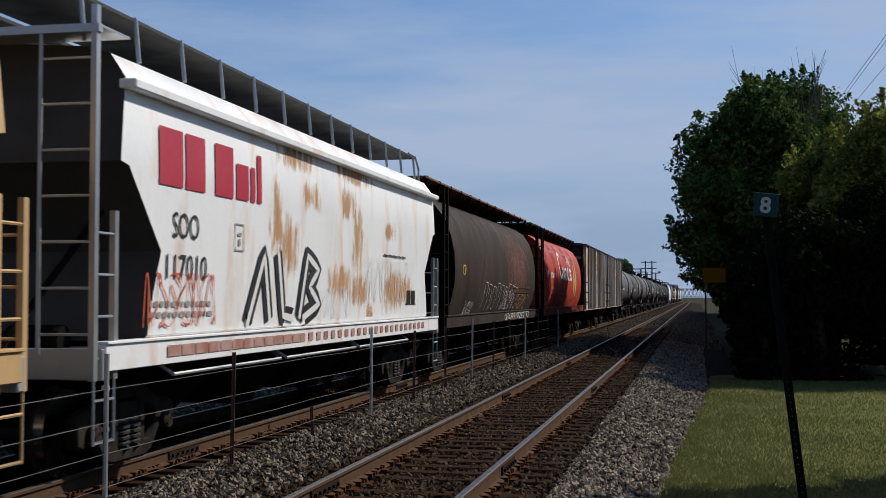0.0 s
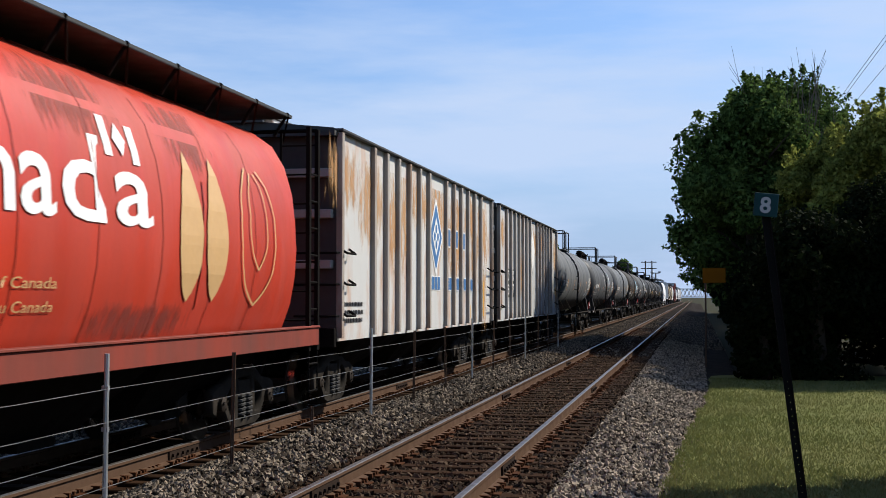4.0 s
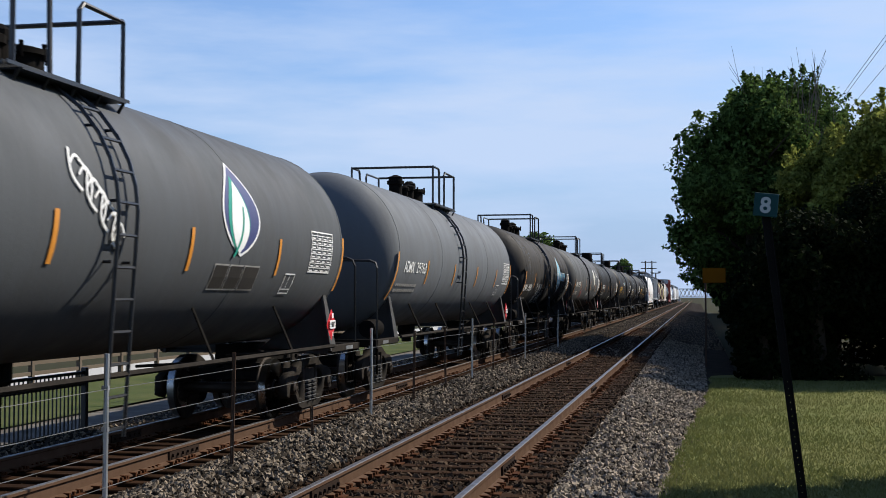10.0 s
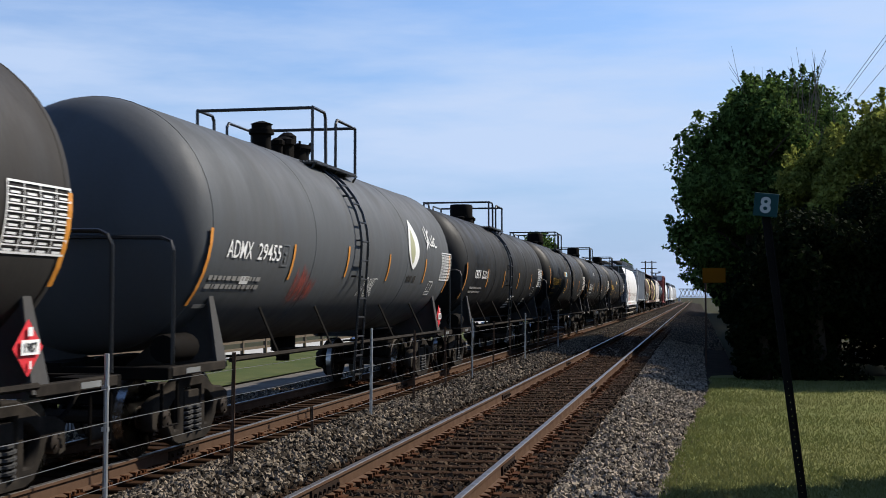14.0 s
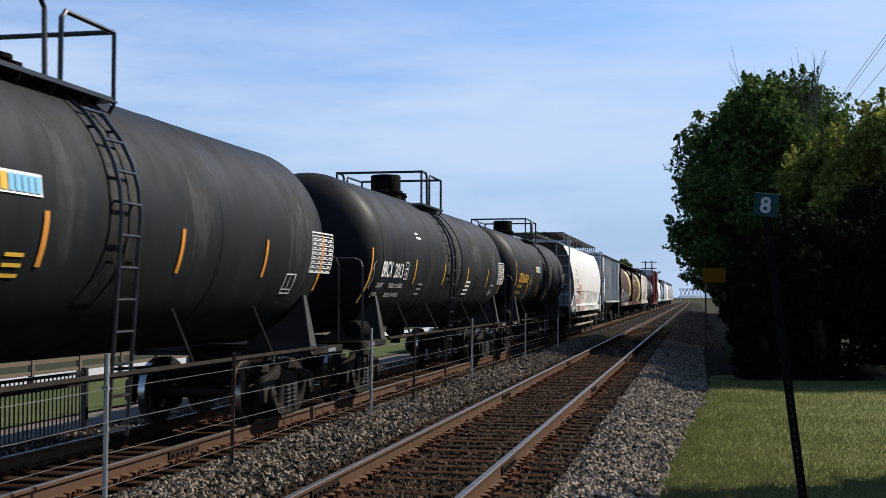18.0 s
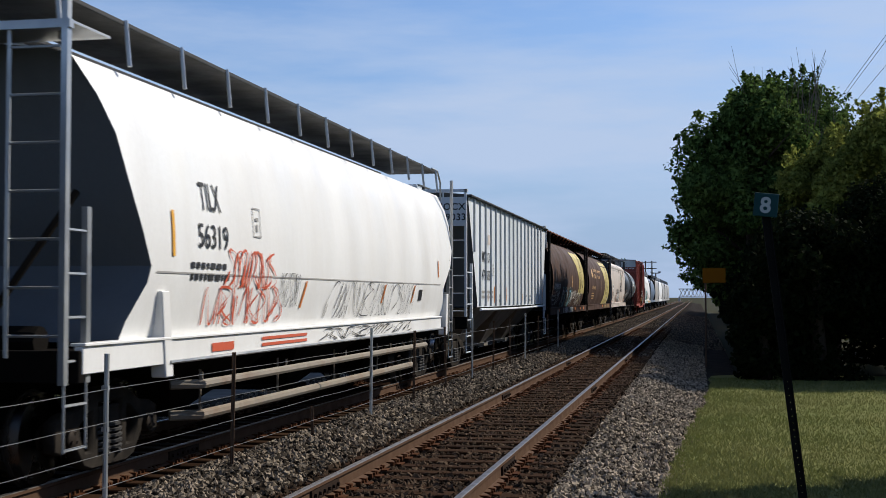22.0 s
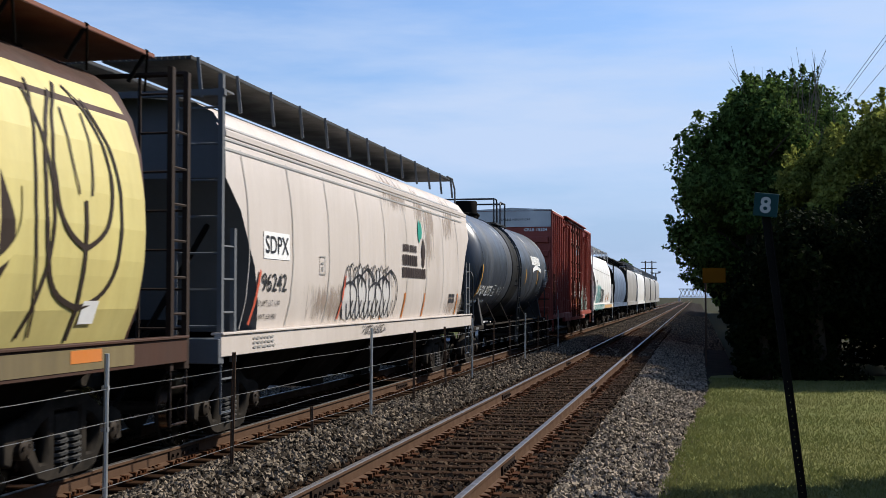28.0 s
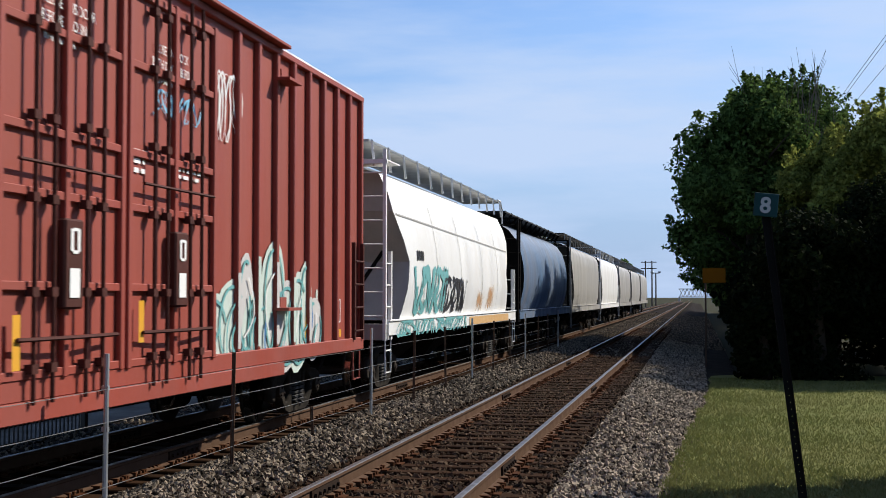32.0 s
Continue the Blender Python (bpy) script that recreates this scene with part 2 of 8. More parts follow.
M["bark"] = mat("grey_brown_bark", (0.05, 0.04, 0.03), 0.95, second=(0.03, 0.025, 0.02), amount=0.6, scale=6, bump=0.6)
M["dead_bark"] = mat("bleached_dead_wood", (0.17, 0.145, 0.12), 0.85, amount=0.4, scale=6)
M["sign_green"] = mat("green_sign_enamel", (0.008, 0.045, 0.048), 0.6, bump=0.0, amount=0.2)
M["numeral"] = mat("dulled_pale_numeral", (0.42, 0.46, 0.46), 0.6, bump=0.0, amount=0.2)
# yellow enamel dimmed to brown-orange: tree shade is part of this colour
M["sign_yellow"] = mat("yellow_sign_enamel", (0.20, 0.075, 0.006), 0.8, bump=0.0, amount=0.2)
M["wood_pole"] = mat("grey_timber_pole", (0.13, 0.105, 0.08), 0.85, amount=0.4)
M["wire"] = mat("steel_wire", (0.3, 0.3, 0.3), 0.45, metal=0.8, bump=0.0)
M["rusty_post"] = mat("rusty_steel_post", (0.10, 0.065, 0.045), 0.8, amount=0.5, scale=6)
M["car_silver"] = mat("silver_car_paint", (0.5, 0.5, 0.5), 0.25, metal=0.5, bump=0.0)


# ---- mesh helpers ----
def part(name, bm, material, parent=None, label="", smooth=False, at=None):
    """Links a bmesh (or a ready mesh) as one mesh object, under a thing where one is given."""
    if isinstance(bm, bmesh.types.BMesh):
        bmesh.ops.recalc_face_normals(bm, faces=bm.faces[:])
        me = bpy.data.meshes.new(name)
        bm.to_mesh(me)
        bm.free()
    else:
        me = bm
    if not me.materials:
        for mm in (material if isinstance(material, (list, tuple)) else [material]):
            me.materials.append(mm)
    if smooth:
        me.polygons.foreach_set("use_smooth", [True] * len(me.polygons))
        me.set_sharp_from_angle(angle=radians(38))
    ob = new(name, me)
    ob.parent = parent
    if at is not None:
        ob.matrix_basis = at
    if label:
        ob["label"] = label
    return ob


def thing(name, label, category, at=None, group="", kind=""):
    ob = new(name)
    ob.empty_display_size = 0.3
    if at is not None:
        ob.matrix_basis = at
    return tagged(ob, label, category, group, kind)


def box(bm, x0, x1, y0, y1, z0, z1, m=0):
    v = [bm.verts.new((x, y, z)) for x in (x0, x1) for y in (y0, y1) for z in (z0, z1)]
    for q in ((0, 1, 3, 2), (4, 6, 7, 5), (0, 4, 5, 1), (2, 3, 7, 6), (0, 2, 6, 4), (1, 5, 7, 3)):
        bm.faces.new([v[i] for i in q]).material_index = m
    return v


def bevelled(bm, width=0.012, segments=1):
    bmesh.ops.bevel(bm, geom=bm.edges[:], offset=width, segments=segments, affect="EDGES", clamp_overlap=True)
    return bm


def tube(bm, pts, r, n=8, closed_ends=True, m=0):
    """A round bar along the points."""
    pts = [Vector(p) for p in pts]
    rings = []
    for i, p in enumerate(pts):
        d = (pts[min(i + 1, len(pts) - 1)] - pts[max(i - 1, 0)]).normalized()
        a = d.orthogonal().normalized() if i == 0 else (rings_a - d * rings_a.dot(d)).normalized()
        rings_a = a
        b = d.cross(a)
        rr = r[i] if isinstance(r, (list, tuple)) else r
        rings.append([bm.verts.new(p + (a * math.cos(t) + b * math.sin(t)) * rr) for t in (2 * math.pi * k / n for k in range(n))])
    for q, s in zip(rings, rings[1:]):
        for k in range(n):
            bm.faces.new((q[k], q[(k + 1) % n], s[(k + 1) % n], s[k])).material_index = m
    if closed_ends:
        bm.faces.new(rings[0][::-1]).material_index = m
        bm.faces.new(rings[-1]).material_index = m


def revolve(bm, prof, n=32, axis="y", m=0, centre=(0, 0, 0)):
    """A body of revolution from (radius, along) pairs, about an axis through centre."""
    c = Vector(centre)
    rings = []
    for r, a in prof:
        ring = []
        for k in range(n):
            t = 2 * math.pi * k / n
            p = {"y": (r * math.cos(t), a, r * math.sin(t)), "x": (a, r * math.cos(t), r * math.sin(t)), "z": (r * math.cos(t), r * math.sin(t), a)}[axis]
            ring.append(bm.verts.new(c + Vector(p)))
        rings.append(ring)
    for q, s in zip(rings, rings[1:]):
        for k in range(n):
            bm.faces.new((q[k], q[(k + 1) % n], s[(k + 1) % n], s[k])).material_index = m
    for ring in (rings[0], rings[-1]):
        if prof[0][0] > 1e-4:
            bm.faces.new(ring).material_index = m


def from_curve(cu):
    ob = bpy.data.objects.new("tmp", cu)
    scene.collection.objects.link(ob)
    bpy.context.view_layer.update()
    me = bpy.data.meshes.new_from_object(ob.evaluated_get(bpy.context.evaluated_depsgraph_get()))
    bpy.data.objects.remove(ob)
    bpy.data.curves.remove(cu)
    return me


def flat_text(text, size, bold=0.0, spacing=1.0):
    cu = bpy.data.curves.new("tmp", "FONT")
    cu.body, cu.size, cu.offset, cu.space_character, cu.resolution_u = text, size, bold, spacing, 3
    cu.fill_mode = "FRONT"
    return from_curve(cu)


def flat_shape(outline, holes=(), depth=0.0, bevel=0.0):
    """A flat shape from outlines in the plane, with thickness."""
    cu = bpy.data.curves.new("tmp", "CURVE")
    cu.dimensions, cu.fill_mode = "2D", "BOTH"
    for loop in (outline, *holes):
        sp = cu.splines.new("POLY")
        sp.points.add(len(loop) - 1)
        for p, (a, b) in zip(sp.points, loop):
            p.co = (a, b, 0, 1)
        sp.use_cyclic_u = True
    cu.extrude, cu.bevel_depth, cu.bevel_resolution = depth / 2, bevel, 0
    return from_curve(cu)


# ---- ground, tracks ----
def strip_mesh(xs_zs, y0, y1, step, wob=0.0):
    bm = bmesh.new()
    ny = int((y1 - y0) / step)
    prev = None
    for j in range(ny + 1):
        y = y0 + (y1 - y0) * j / ny
        row = [bm.verts.new((x, y, z + wob * noise.noise((x * 1.7, y * 0.9, 3.0)))) for x, z in xs_zs]
        if prev:
            for k in range(len(row) - 1):
                bm.faces.new((prev[k], prev[k + 1], row[k + 1], row[k]))
        prev = row
    return bm


bm = bmesh.new()
ring = [(-1600, -900), (1600, -900), (1600, 2600), (-1600, 2600)]
vs = [bm.verts.new((x, y, -0.75)) for x, y in ring]
bm.faces.new(vs)
tagged(part("ground", bm, M["far_ground"]), "flat open ground reaching to the horizon", "ground", kind="structure")
def lawn_edge(y):
    """The lawn's uneven edge along the ballast."""
    return -0.50 + 0.042 * (min(max(y, 8), 34) - 13) + 0.16 * noise.noise((y * 0.35, 5.0, 0)) + 0.07 * noise.noise((y * 1.9, 2.0, 0))


bm = bmesh.new()
prev = None
for j in range(99):
    y = -12 + 0.5 * j
    e = lawn_edge(y)
    row = [bm.verts.new((x, y, z + 0.02 * noise.noise((x, y * 0.7, 1.0)))) for x, z in ((e - 0.06, -0.75), (e, -0.49), (e + 0.3, -0.465), (e + 1.0, -0.46), (3, -0.45), (6, -0.44), (10, -0.42), (16, -0.4), (60, -0.4))]
    if prev:
        for k in range(len(row) - 1):
            bm.faces.new((prev[k], prev[k + 1], row[k + 1], row[k]))
    prev = row
tagged(part("lawn", bm, M["grass"], smooth=True), "mown lawn beside the railway, green with dry patches", "lawn", kind="structure")
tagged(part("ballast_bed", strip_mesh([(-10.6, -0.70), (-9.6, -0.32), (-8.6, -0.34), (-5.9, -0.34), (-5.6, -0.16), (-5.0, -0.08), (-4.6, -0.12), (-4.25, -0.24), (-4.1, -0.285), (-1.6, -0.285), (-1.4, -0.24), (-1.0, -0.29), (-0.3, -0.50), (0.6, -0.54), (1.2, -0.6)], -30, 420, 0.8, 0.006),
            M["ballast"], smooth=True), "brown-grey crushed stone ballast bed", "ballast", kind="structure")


def stones(name, label, count, spans, seed, near_bias=2.0, material="stone"):
    """Loose crushed stones scattered over a strip, as one mesh."""
    rng = np.random.default_rng(seed)
    base = np.array([(1, 0, 0), (-1, 0, 0), (0, 1, 0), (0, -1, 0), (0, 0, 1), (0, 0, -1), (.7, .7, .35), (-.7, -.6, .4)], float)
    tri = np.array([(4, 0, 6), (6, 0, 2), (4, 6, 2), (4, 2, 1), (4, 1, 7), (7, 1, 3), (4, 7, 3), (4, 3, 0), (5, 2, 0), (5, 1, 2), (5, 3, 1), (5, 0, 3)])
    w = np.array([s[5] for s in spans], float)
    which = rng.choice(len(spans), count, p=w / w.sum())
    V = np.zeros((count, 8, 3))
    for i in range(count):
        x0, x1, y0, y1, zf, _ = spans[which[i]]
        x = rng.uniform(x0, x1)
        y = y0 + (y1 - y0) * rng.random() ** near_bias
        s = rng.uniform(0.013, 0.041)
        p = base * rng.uniform(0.65, 1.25, (8, 1)) * s * rng.uniform(0.7, 1.3, 3)
        a, b = rng.uniform(0, 6.28, 2)
        ca, sa, cb, sb = math.cos(a), math.sin(a), math.cos(b), math.sin(b)
        R = np.array([(ca, -sa, 0), (sa, ca, 0), (0, 0, 1)]) @ np.array([(1, 0, 0), (0, cb, -sb), (0, sb, cb)])
        V[i] = p @ R.T + (x, y, zf(x) + s * 0.35)
    T = (tri[None] + (np.arange(count) * 8)[:, None, None]).reshape(-1, 3)
    me = bpy.data.meshes.new(name)
    me.from_pydata(V.reshape(-1, 3).tolist(), [], T.tolist())
    return tagged(part(name, me, M[material]), label, "ballast", kind="stuff")


def ballast_z(x):
    return float(np.interp(x, [-10.6, -9.6, -8.6, -5.9, -5.6, -5.0, -4.6, -4.25, -4.1, -1.6, -1.4, -1.0, -0.3, 0.6], [-0.70, -0.32, -0.34, -0.34, -0.16, -0.08, -0.12, -0.24, -0.285, -0.285, -0.24, -0.29, -0.50, -0.54]))


stones("ballast_stones", "loose grey and brown crushed ballast stones beside the rails", 32000,
       [(-1.6, 0.25, 7.5, 60, ballast_z, 5.2)], 3)
stones("ballast_stones", "far brown ballast stones along the tracks", 16000, [(-6.0, -4.1, 56, 150, ballast_z, 3), (-1.6, 1.2, 56, 150, ballast_z, 3), (-4.1, -1.6, 42, 120, lambda x: ballast_z(x) + 0.07, 2)], 6, 1.3, "stone_mid")
stones("ballast_stones", "dusty brown ballast stones between the two tracks", 30000, [(-6.0, -4.1, 8, 60, ballast_z, 5), (-9.6, -8.0, 10, 45, ballast_z, 0.8)], 5, material="stone_mid")
stones("ballast_stones", "dark oil-stained ballast stones between the timber ties", 32000, [(-4.2, -1.5, 8, 45, lambda x: ballast_z(x) + 0.06, 3), (-7.9, -6.3, 9, 40, ballast_z, 1)], 4, material="stone_dark")


def rail_mesh(length):
    prof = [(-0.076, -0.185), (0.076, -0.185), (0.076, -0.172), (0.014, -0.150), (0.010, -0.05), (0.037, -0.036), (0.037, -0.006), (0.028, 0.0), (-0.028, 0.0), (-0.037, -0.006), (-0.037, -0.036), (-0.010, -0.05), (-0.014, -0.150), (-0.076, -0.172)]
    bm = bmesh.new()
    a = [bm.verts.new((x, 0, z)) for x, z in prof]
    b = [bm.verts.new((x, length, z)) for x, z in prof]
    for k in range(len(prof)):
        f = bm.faces.new((a[k], a[(k + 1) % len(prof)], b[(k + 1) % len(prof)], b[k]))
        f.material_index = 1 if k in (6, 7, 8) else 0
    bm.faces.new(a)
    bm.faces.new(b[::-1])
    bmesh.ops.recalc_face_normals(bm, faces=bm.faces[:])
    me = bpy.data.meshes.new("rail")
    bm.to_mesh(me)
    bm.free()
    me.materials.append(M["rail_rust"])
    me.materials.append(M["rail_head"])
    return me


RAIL = rail_mesh(640)


def tie_mesh(seed):
    rng = random.Random(seed)
    bm = bmesh.new()
    w = 0.112 + rng.uniform(-0.008, 0.008)
    box(bm, -1.3, 1.3, -w, w, -0.36, -0.19)
    bevelled(bm, 0.012)
    for v in bm.verts:
        v.co.z += 0.012 * noise.noise((v.co.x * 2, v.co.y * 5, seed)) - 0.006
    for sx in (-1, 1):
        x = sx * GAUGE / 2
        vs = box(bm, x - 0.18, x + 0.18, -0.095, 0.095, -0.19, -0.178, 1)
        for dx in (-0.1, 0.1):
            for dy in (-0.05, 0.05):
                box(bm, x + dx - 0.014, x + dx + 0.014, dy - 0.012, dy + 0.012, -0.178, -0.145, 1)
        for dy in (-0.13, 0.13):
            box(bm, x - 0.10, x + 0.10, dy - 0.018, dy + 0.018, -0.20, -0.150, 1)
    bmesh.ops.recalc_face_normals(bm, faces=bm.faces[:])
    me = bpy.data.meshes.new("tie")
    bm.to_mesh(me)
    bm.free()
    me.materials.append(M["tie"])
    me.materials.append(M["spike"])
    return me


TIES = [tie_mesh(k) for k in range(5)]


def joint_bar(parent, x, y, side):
    bm = bmesh.new()
    for s in (-1, 1):
        box(bm, x + s * 0.012, x + s * 0.034, y - 0.46, y + 0.46, -0.148, -0.048)
        for k in range(6):
            yy = y - 0.38 + 0.152 * k
            revolve(bm, [(0.02, x + s * 0.034), (0.02, x + s * 0.062)], 6, "x", 0, (0, yy, -0.098))
    part("joint_bar", bm, M["joint"], parent)


def track(name, label, cx, z, y_first, n, joints):
    root = thing(name, label, "track", Matrix.Translation((cx, 0, z)), kind="structure")
    for s in (-1, 1):
        part("rail", RAIL, None, root, at=Matrix.Translation((s * GAUGE / 2, -40, 0)))
    rng = random.Random(name)
    for k in range(n):
        part("tie", rng.choice(TIES), None, root, at=pose(rng.uniform(-0.05, 0.05), y_first + 0.5 * k + rng.uniform(-0.03, 0.03), rng.uniform(-0.008, 0.006), 0, 0, rng.uniform(-0.8, 0.8)))
    for s, y in joints:
        joint_bar(root, s * GAUGE / 2, y, s)
    return root


track("track_near", "rusty rails on weathered timber ties in ballast", TRACK_X, 0.0, -11.0, 182, [(-1, 11.9), (1, 14.0), (-1, 23.8), (1, 25.9), (-1, 35.7), (1, 37.8)])
track("track_far", "rails on timber ties under the passing freight train", TRAIN_X, TRAIN_Z, -11.0, 164, [(-1, 16.4), (1, 14.9), (-1, 28.3), (1, 26.8)])


def grass(count, seed):
    """Short blades over the lawn, as one mesh."""
    rng = np.random.default_rng(seed)
    y = 11.5 + 24 * rng.random(count) ** 1.3
    x = np.array([lawn_edge(v) for v in y]) + (rng.random(count) ** 1.1) * (0.22 * y + 1.0)
    z = np.full(count, -0.47) + 0.01 * rng.random(count)
    a = rng.uniform(0, 6.28, count)
    h = rng.uniform(0.03, 0.075, count)
    w = rng.uniform(0.006, 0.014, count)
    lx, ly = rng.normal(0, 0.03, count), rng.normal(0, 0.03, count)
    V = np.stack([np.stack([x - np.cos(a) * w, y - np.sin(a) * w, z], 1), np.stack([x + np.cos(a) * w, y + np.sin(a) * w, z], 1), np.stack([x + lx, y + ly, z + h], 1)], 1).reshape(-1, 3)
    F = (np.arange(count) * 3)[:, None] + np.array([0, 1, 2])
    me = bpy.data.meshes.new("grass_blades")
    me.from_pydata(V.tolist(), [], F.tolist())
    tagged(part("grass_blades", me, M["blade"]), "short mown grass blades on the lawn", "grass", kind="stuff")


grass(90000, 8)

# ---- fence between the tracks ----
FENCE_X = -5.08
fence = thing("wire_fence", "low wire fence of steel posts between the tracks", "fence", Matrix.Translation((FENCE_X, 0, -0.1)))
for k in range(-3, 13):
    y = 11.2 - 1.03 + 3.03 * k
    bright = k % 3 == 0
    bm = bmesh.new()
    if bright:
        tube(bm, [(0, y, -0.3), (0.01, y, 1.40)], 0.024, 8)
        box(bm, -0.03, 0.03, y - 0.02, y + 0.02, 0.72, 0.76)
        box(bm, -0.03, 0.03, y - 0.02, y + 0.02, 1.08, 1.12)
    else:
        lean = 0.03 * math.sin(k * 2.1)
        top = 1.28 if k != 2 else 0.42
        for a, b in ((-0.022, 0.022), (-0.004, 0.004)):
            w = 0.004 if a < -0.01 else 0.02
            v = box(bm, a, b, y - w, y + w, -0.3, top)
            for i in (1, 3, 5, 7):
                v[i].co.x += lean
    part("post", bm, M["galv"] if bright else M["rusty_post"], fence, "bright galvanised post" if bright else "rusty steel post")
for z in (0.24, 0.53, 0.80, 1.09):
    bm = bmesh.new()
    pts = []
    for k in range(-3, 12):
        y = 11.2 - 1.03 + 3.03 * k
        pts += [(0.02, y, z), (0.02, y + 1.5, z - 0.004 - 0.004 * (k % 3))]
    tube(bm, pts, 0.004, 4)
    part("wire", bm, M["wire"], fence)


# ---- mile post and signs ----
mp = thing("milepost", "green milepost plate on a leaning dark steel channel post", "sign", pose(0.83, 9.35, -0.47))
d_ = Vector((-0.33, 0.25, 2.95)).normalized()
x_ = (Vector((1, 0, 0)) - d_ * d_.x).normalized()
POST_AT = Matrix((x_, d_, x_.cross(d_))).transposed().to_4x4()
web = flat_shape([(-0.028, 0), (0.028, 0), (0.028, 2.98), (-0.028, 2.98)], [[(-0.003, 0.06 + 0.05 * k), (-0.003, 0.066 + 0.05 * k), (0.003, 0.066 + 0.05 * k), (0.003, 0.06 + 0.05 * k)] for k in range(56)], 0.006)
post = part("channel_post", web, M["post_black"], mp, at=POST_AT)
for s_ in (-1, 1):
    bm = bmesh.new()
    box(bm, s_ * 0.028 - 0.003, s_ * 0.028 + 0.003, 0, 2.98, 0.0, 0.026)
    part("flange", bm, M["post_black"], post)
bm = bmesh.new()
box(bm, -0.088, 0.088, -0.006, 0.006, -0.088, 0.088)
bevelled(bm, 0.004)
plate = part("plate", bm, M["sign_green"], mp, at=pose(-0.322, 0.20, 2.95, -4, 6, 0))
me = flat_text("8", 0.165, 0.004)
part("numeral", me, M["numeral"], plate, at=pose(-0.045, -0.008, -0.058, 90, 0, 0))

ys = thing("yellow_sign", "yellow rectangular trackside sign on a thin post under trees", "sign", pose(0.56, 42.0, -0.5))
bm = bmesh.new()
box(bm, -0.37, 0.37, -0.01, 0.01, 2.75, 3.24)
bevelled(bm, 0.008)
sp = part("panel", bm, M["sign_yellow"], ys)
bm = bmesh.new()
tube(bm, [(-0.28, 0.03, 0), (-0.28, 0.03, 3.2)], 0.03, 8)
part("post", bm, M["rusty_post"], ys)


# ---- trees ----
def tree(name, label, at, height, radius, leaves, leaf_mat, seed, leaf=0.17, base=0.12, lobes=34, lobe_r=0.40, lean=(0, 0), sprigs=0, dome=(0.5, 0.66, 1.0, 0.86, 0.68, 0.42, 0.15)):
    """Trunk, limbs and a crown of many small leaves in uneven clumps."""
    rng = np.random.default_rng(seed)
    root = thing(name, label, "tree", Matrix.Translation(at))
    bm = bmesh.new()
    tube(bm, [(0, 0, -0.2), (0.05, 0.02, height * 0.2), (lean[0] * 0.5, lean[1] * 0.5, height * 0.45), (lean[0], lean[1], height * 0.8)], [0.26, 0.2, 0.15, 0.04], 8)
    for k in range(12 if height > 7 else 0):
        a = k * 2.4
        z0 = height * (0.18 + 0.045 * k)
        rr = radius * rng.uniform(0.5, 0.85)
        p1 = (math.cos(a) * rr * 0.5, math.sin(a) * rr * 0.5, z0 + height * 0.10)
        p2 = (math.cos(a) * rr, math.sin(a) * rr, z0 + height * 0.17)
        tube(bm, [(lean[0] * 0.4, lean[1] * 0.4, z0), p1, p2], [0.09, 0.055, 0.015], 6)
    part("trunk", bm, M["bark"], root, smooth=True)
    # clumps over a domed outline
    cl = []
    for k in range(lobes):
        u = base + (0.97 - base) * rng.random() ** 0.85
        lr = radius * lobe_r * rng.uniform(0.5, 1.1)
        z = min(height * u, height - lr * 0.8)
        out = radius * float(np.interp(z / height, [0, 0.25, 0.52, 0.72, 0.85, 0.94, 1], dome))
        lr = max(min(lr, out * 0.85), 0.3)
        a = rng.uniform(0, 2 * math.pi)
        r = max(0.0, out - lr * 0.9) * rng.random() ** 0.4
        cl.append((lean[0] * u + math.cos(a) * r, lean[1] * u + math.sin(a) * r, z, lr))
    cl = np.array(cl)
    pick = rng.integers(0, len(cl), leaves)
    d = rng.normal(size=(leaves, 3))
    d /= np.linalg.norm(d, axis=1, keepdims=True)
    rad = cl[pick, 3] * (0.45 + 0.6 * rng.random(leaves) ** 0.5) * (1 + 0.25 * np.sin(d[:, 0] * 7 + pick) * np.cos(d[:, 2] * 6 + pick))
    c = cl[pick, :3] + d * rad[:, None] * np.array([1, 1, 0.8])
    c[:, 2] = np.maximum(c[:, 2], 0.15)
    for k in range(sprigs):
        # leafy shoots that stand out of the crown
        j = k % len(cl)
        o = np.array([cl[j, 0] - lean[0] * 0.5, cl[j, 1] - lean[1] * 0.5, cl[j, 2] - height * 0.45])
        o /= np.linalg.norm(o)
        o = o * 0.8 + rng.normal(size=3) * 0.25 + np.array([0, 0, 0.55])
        o /= np.linalg.norm(o)
        m = 45
        pick2 = rng.integers(0, leaves, m)
        ln = rng.uniform(0.25, 0.7)
        t0 = rng.random(m)
        c[pick2] = cl[j, :3] + o * (cl[j, 3] * 0.92 + ln * t0)[:, None] + rng.normal(size=(m, 3)) * (0.14 * (1.1 - t0))[:, None]
    n = d * 0.6 + rng.normal(size=(leaves, 3)) * 0.6 + np.array([0, 0, 0.3])
    n /= np.linalg.norm(n, axis=1, keepdims=True)
    t = np.cross(n, rng.normal(size=(leaves, 3)))
    t /= np.linalg.norm(t, axis=1, keepdims=True)
    b = np.cross(n, t)
    s = leaf * rng.uniform(0.6, 1.25, leaves)[:, None]
    V = np.stack([c - t * s * 0.6, c + b * s * 0.33 + n * s * 0.1, c + t * s * 0.6, c - b * s * 0.33 + n * s * 0.1], axis=1).reshape(-1, 3)
    F = (np.arange(leaves) * 4)[:, None] + np.array([0, 1, 2, 3])
    me = bpy.data.meshes.new("crown")
    me.from_pydata(V.tolist(), [], F.tolist())
    part("crown", me, leaf_mat, root)
    return root


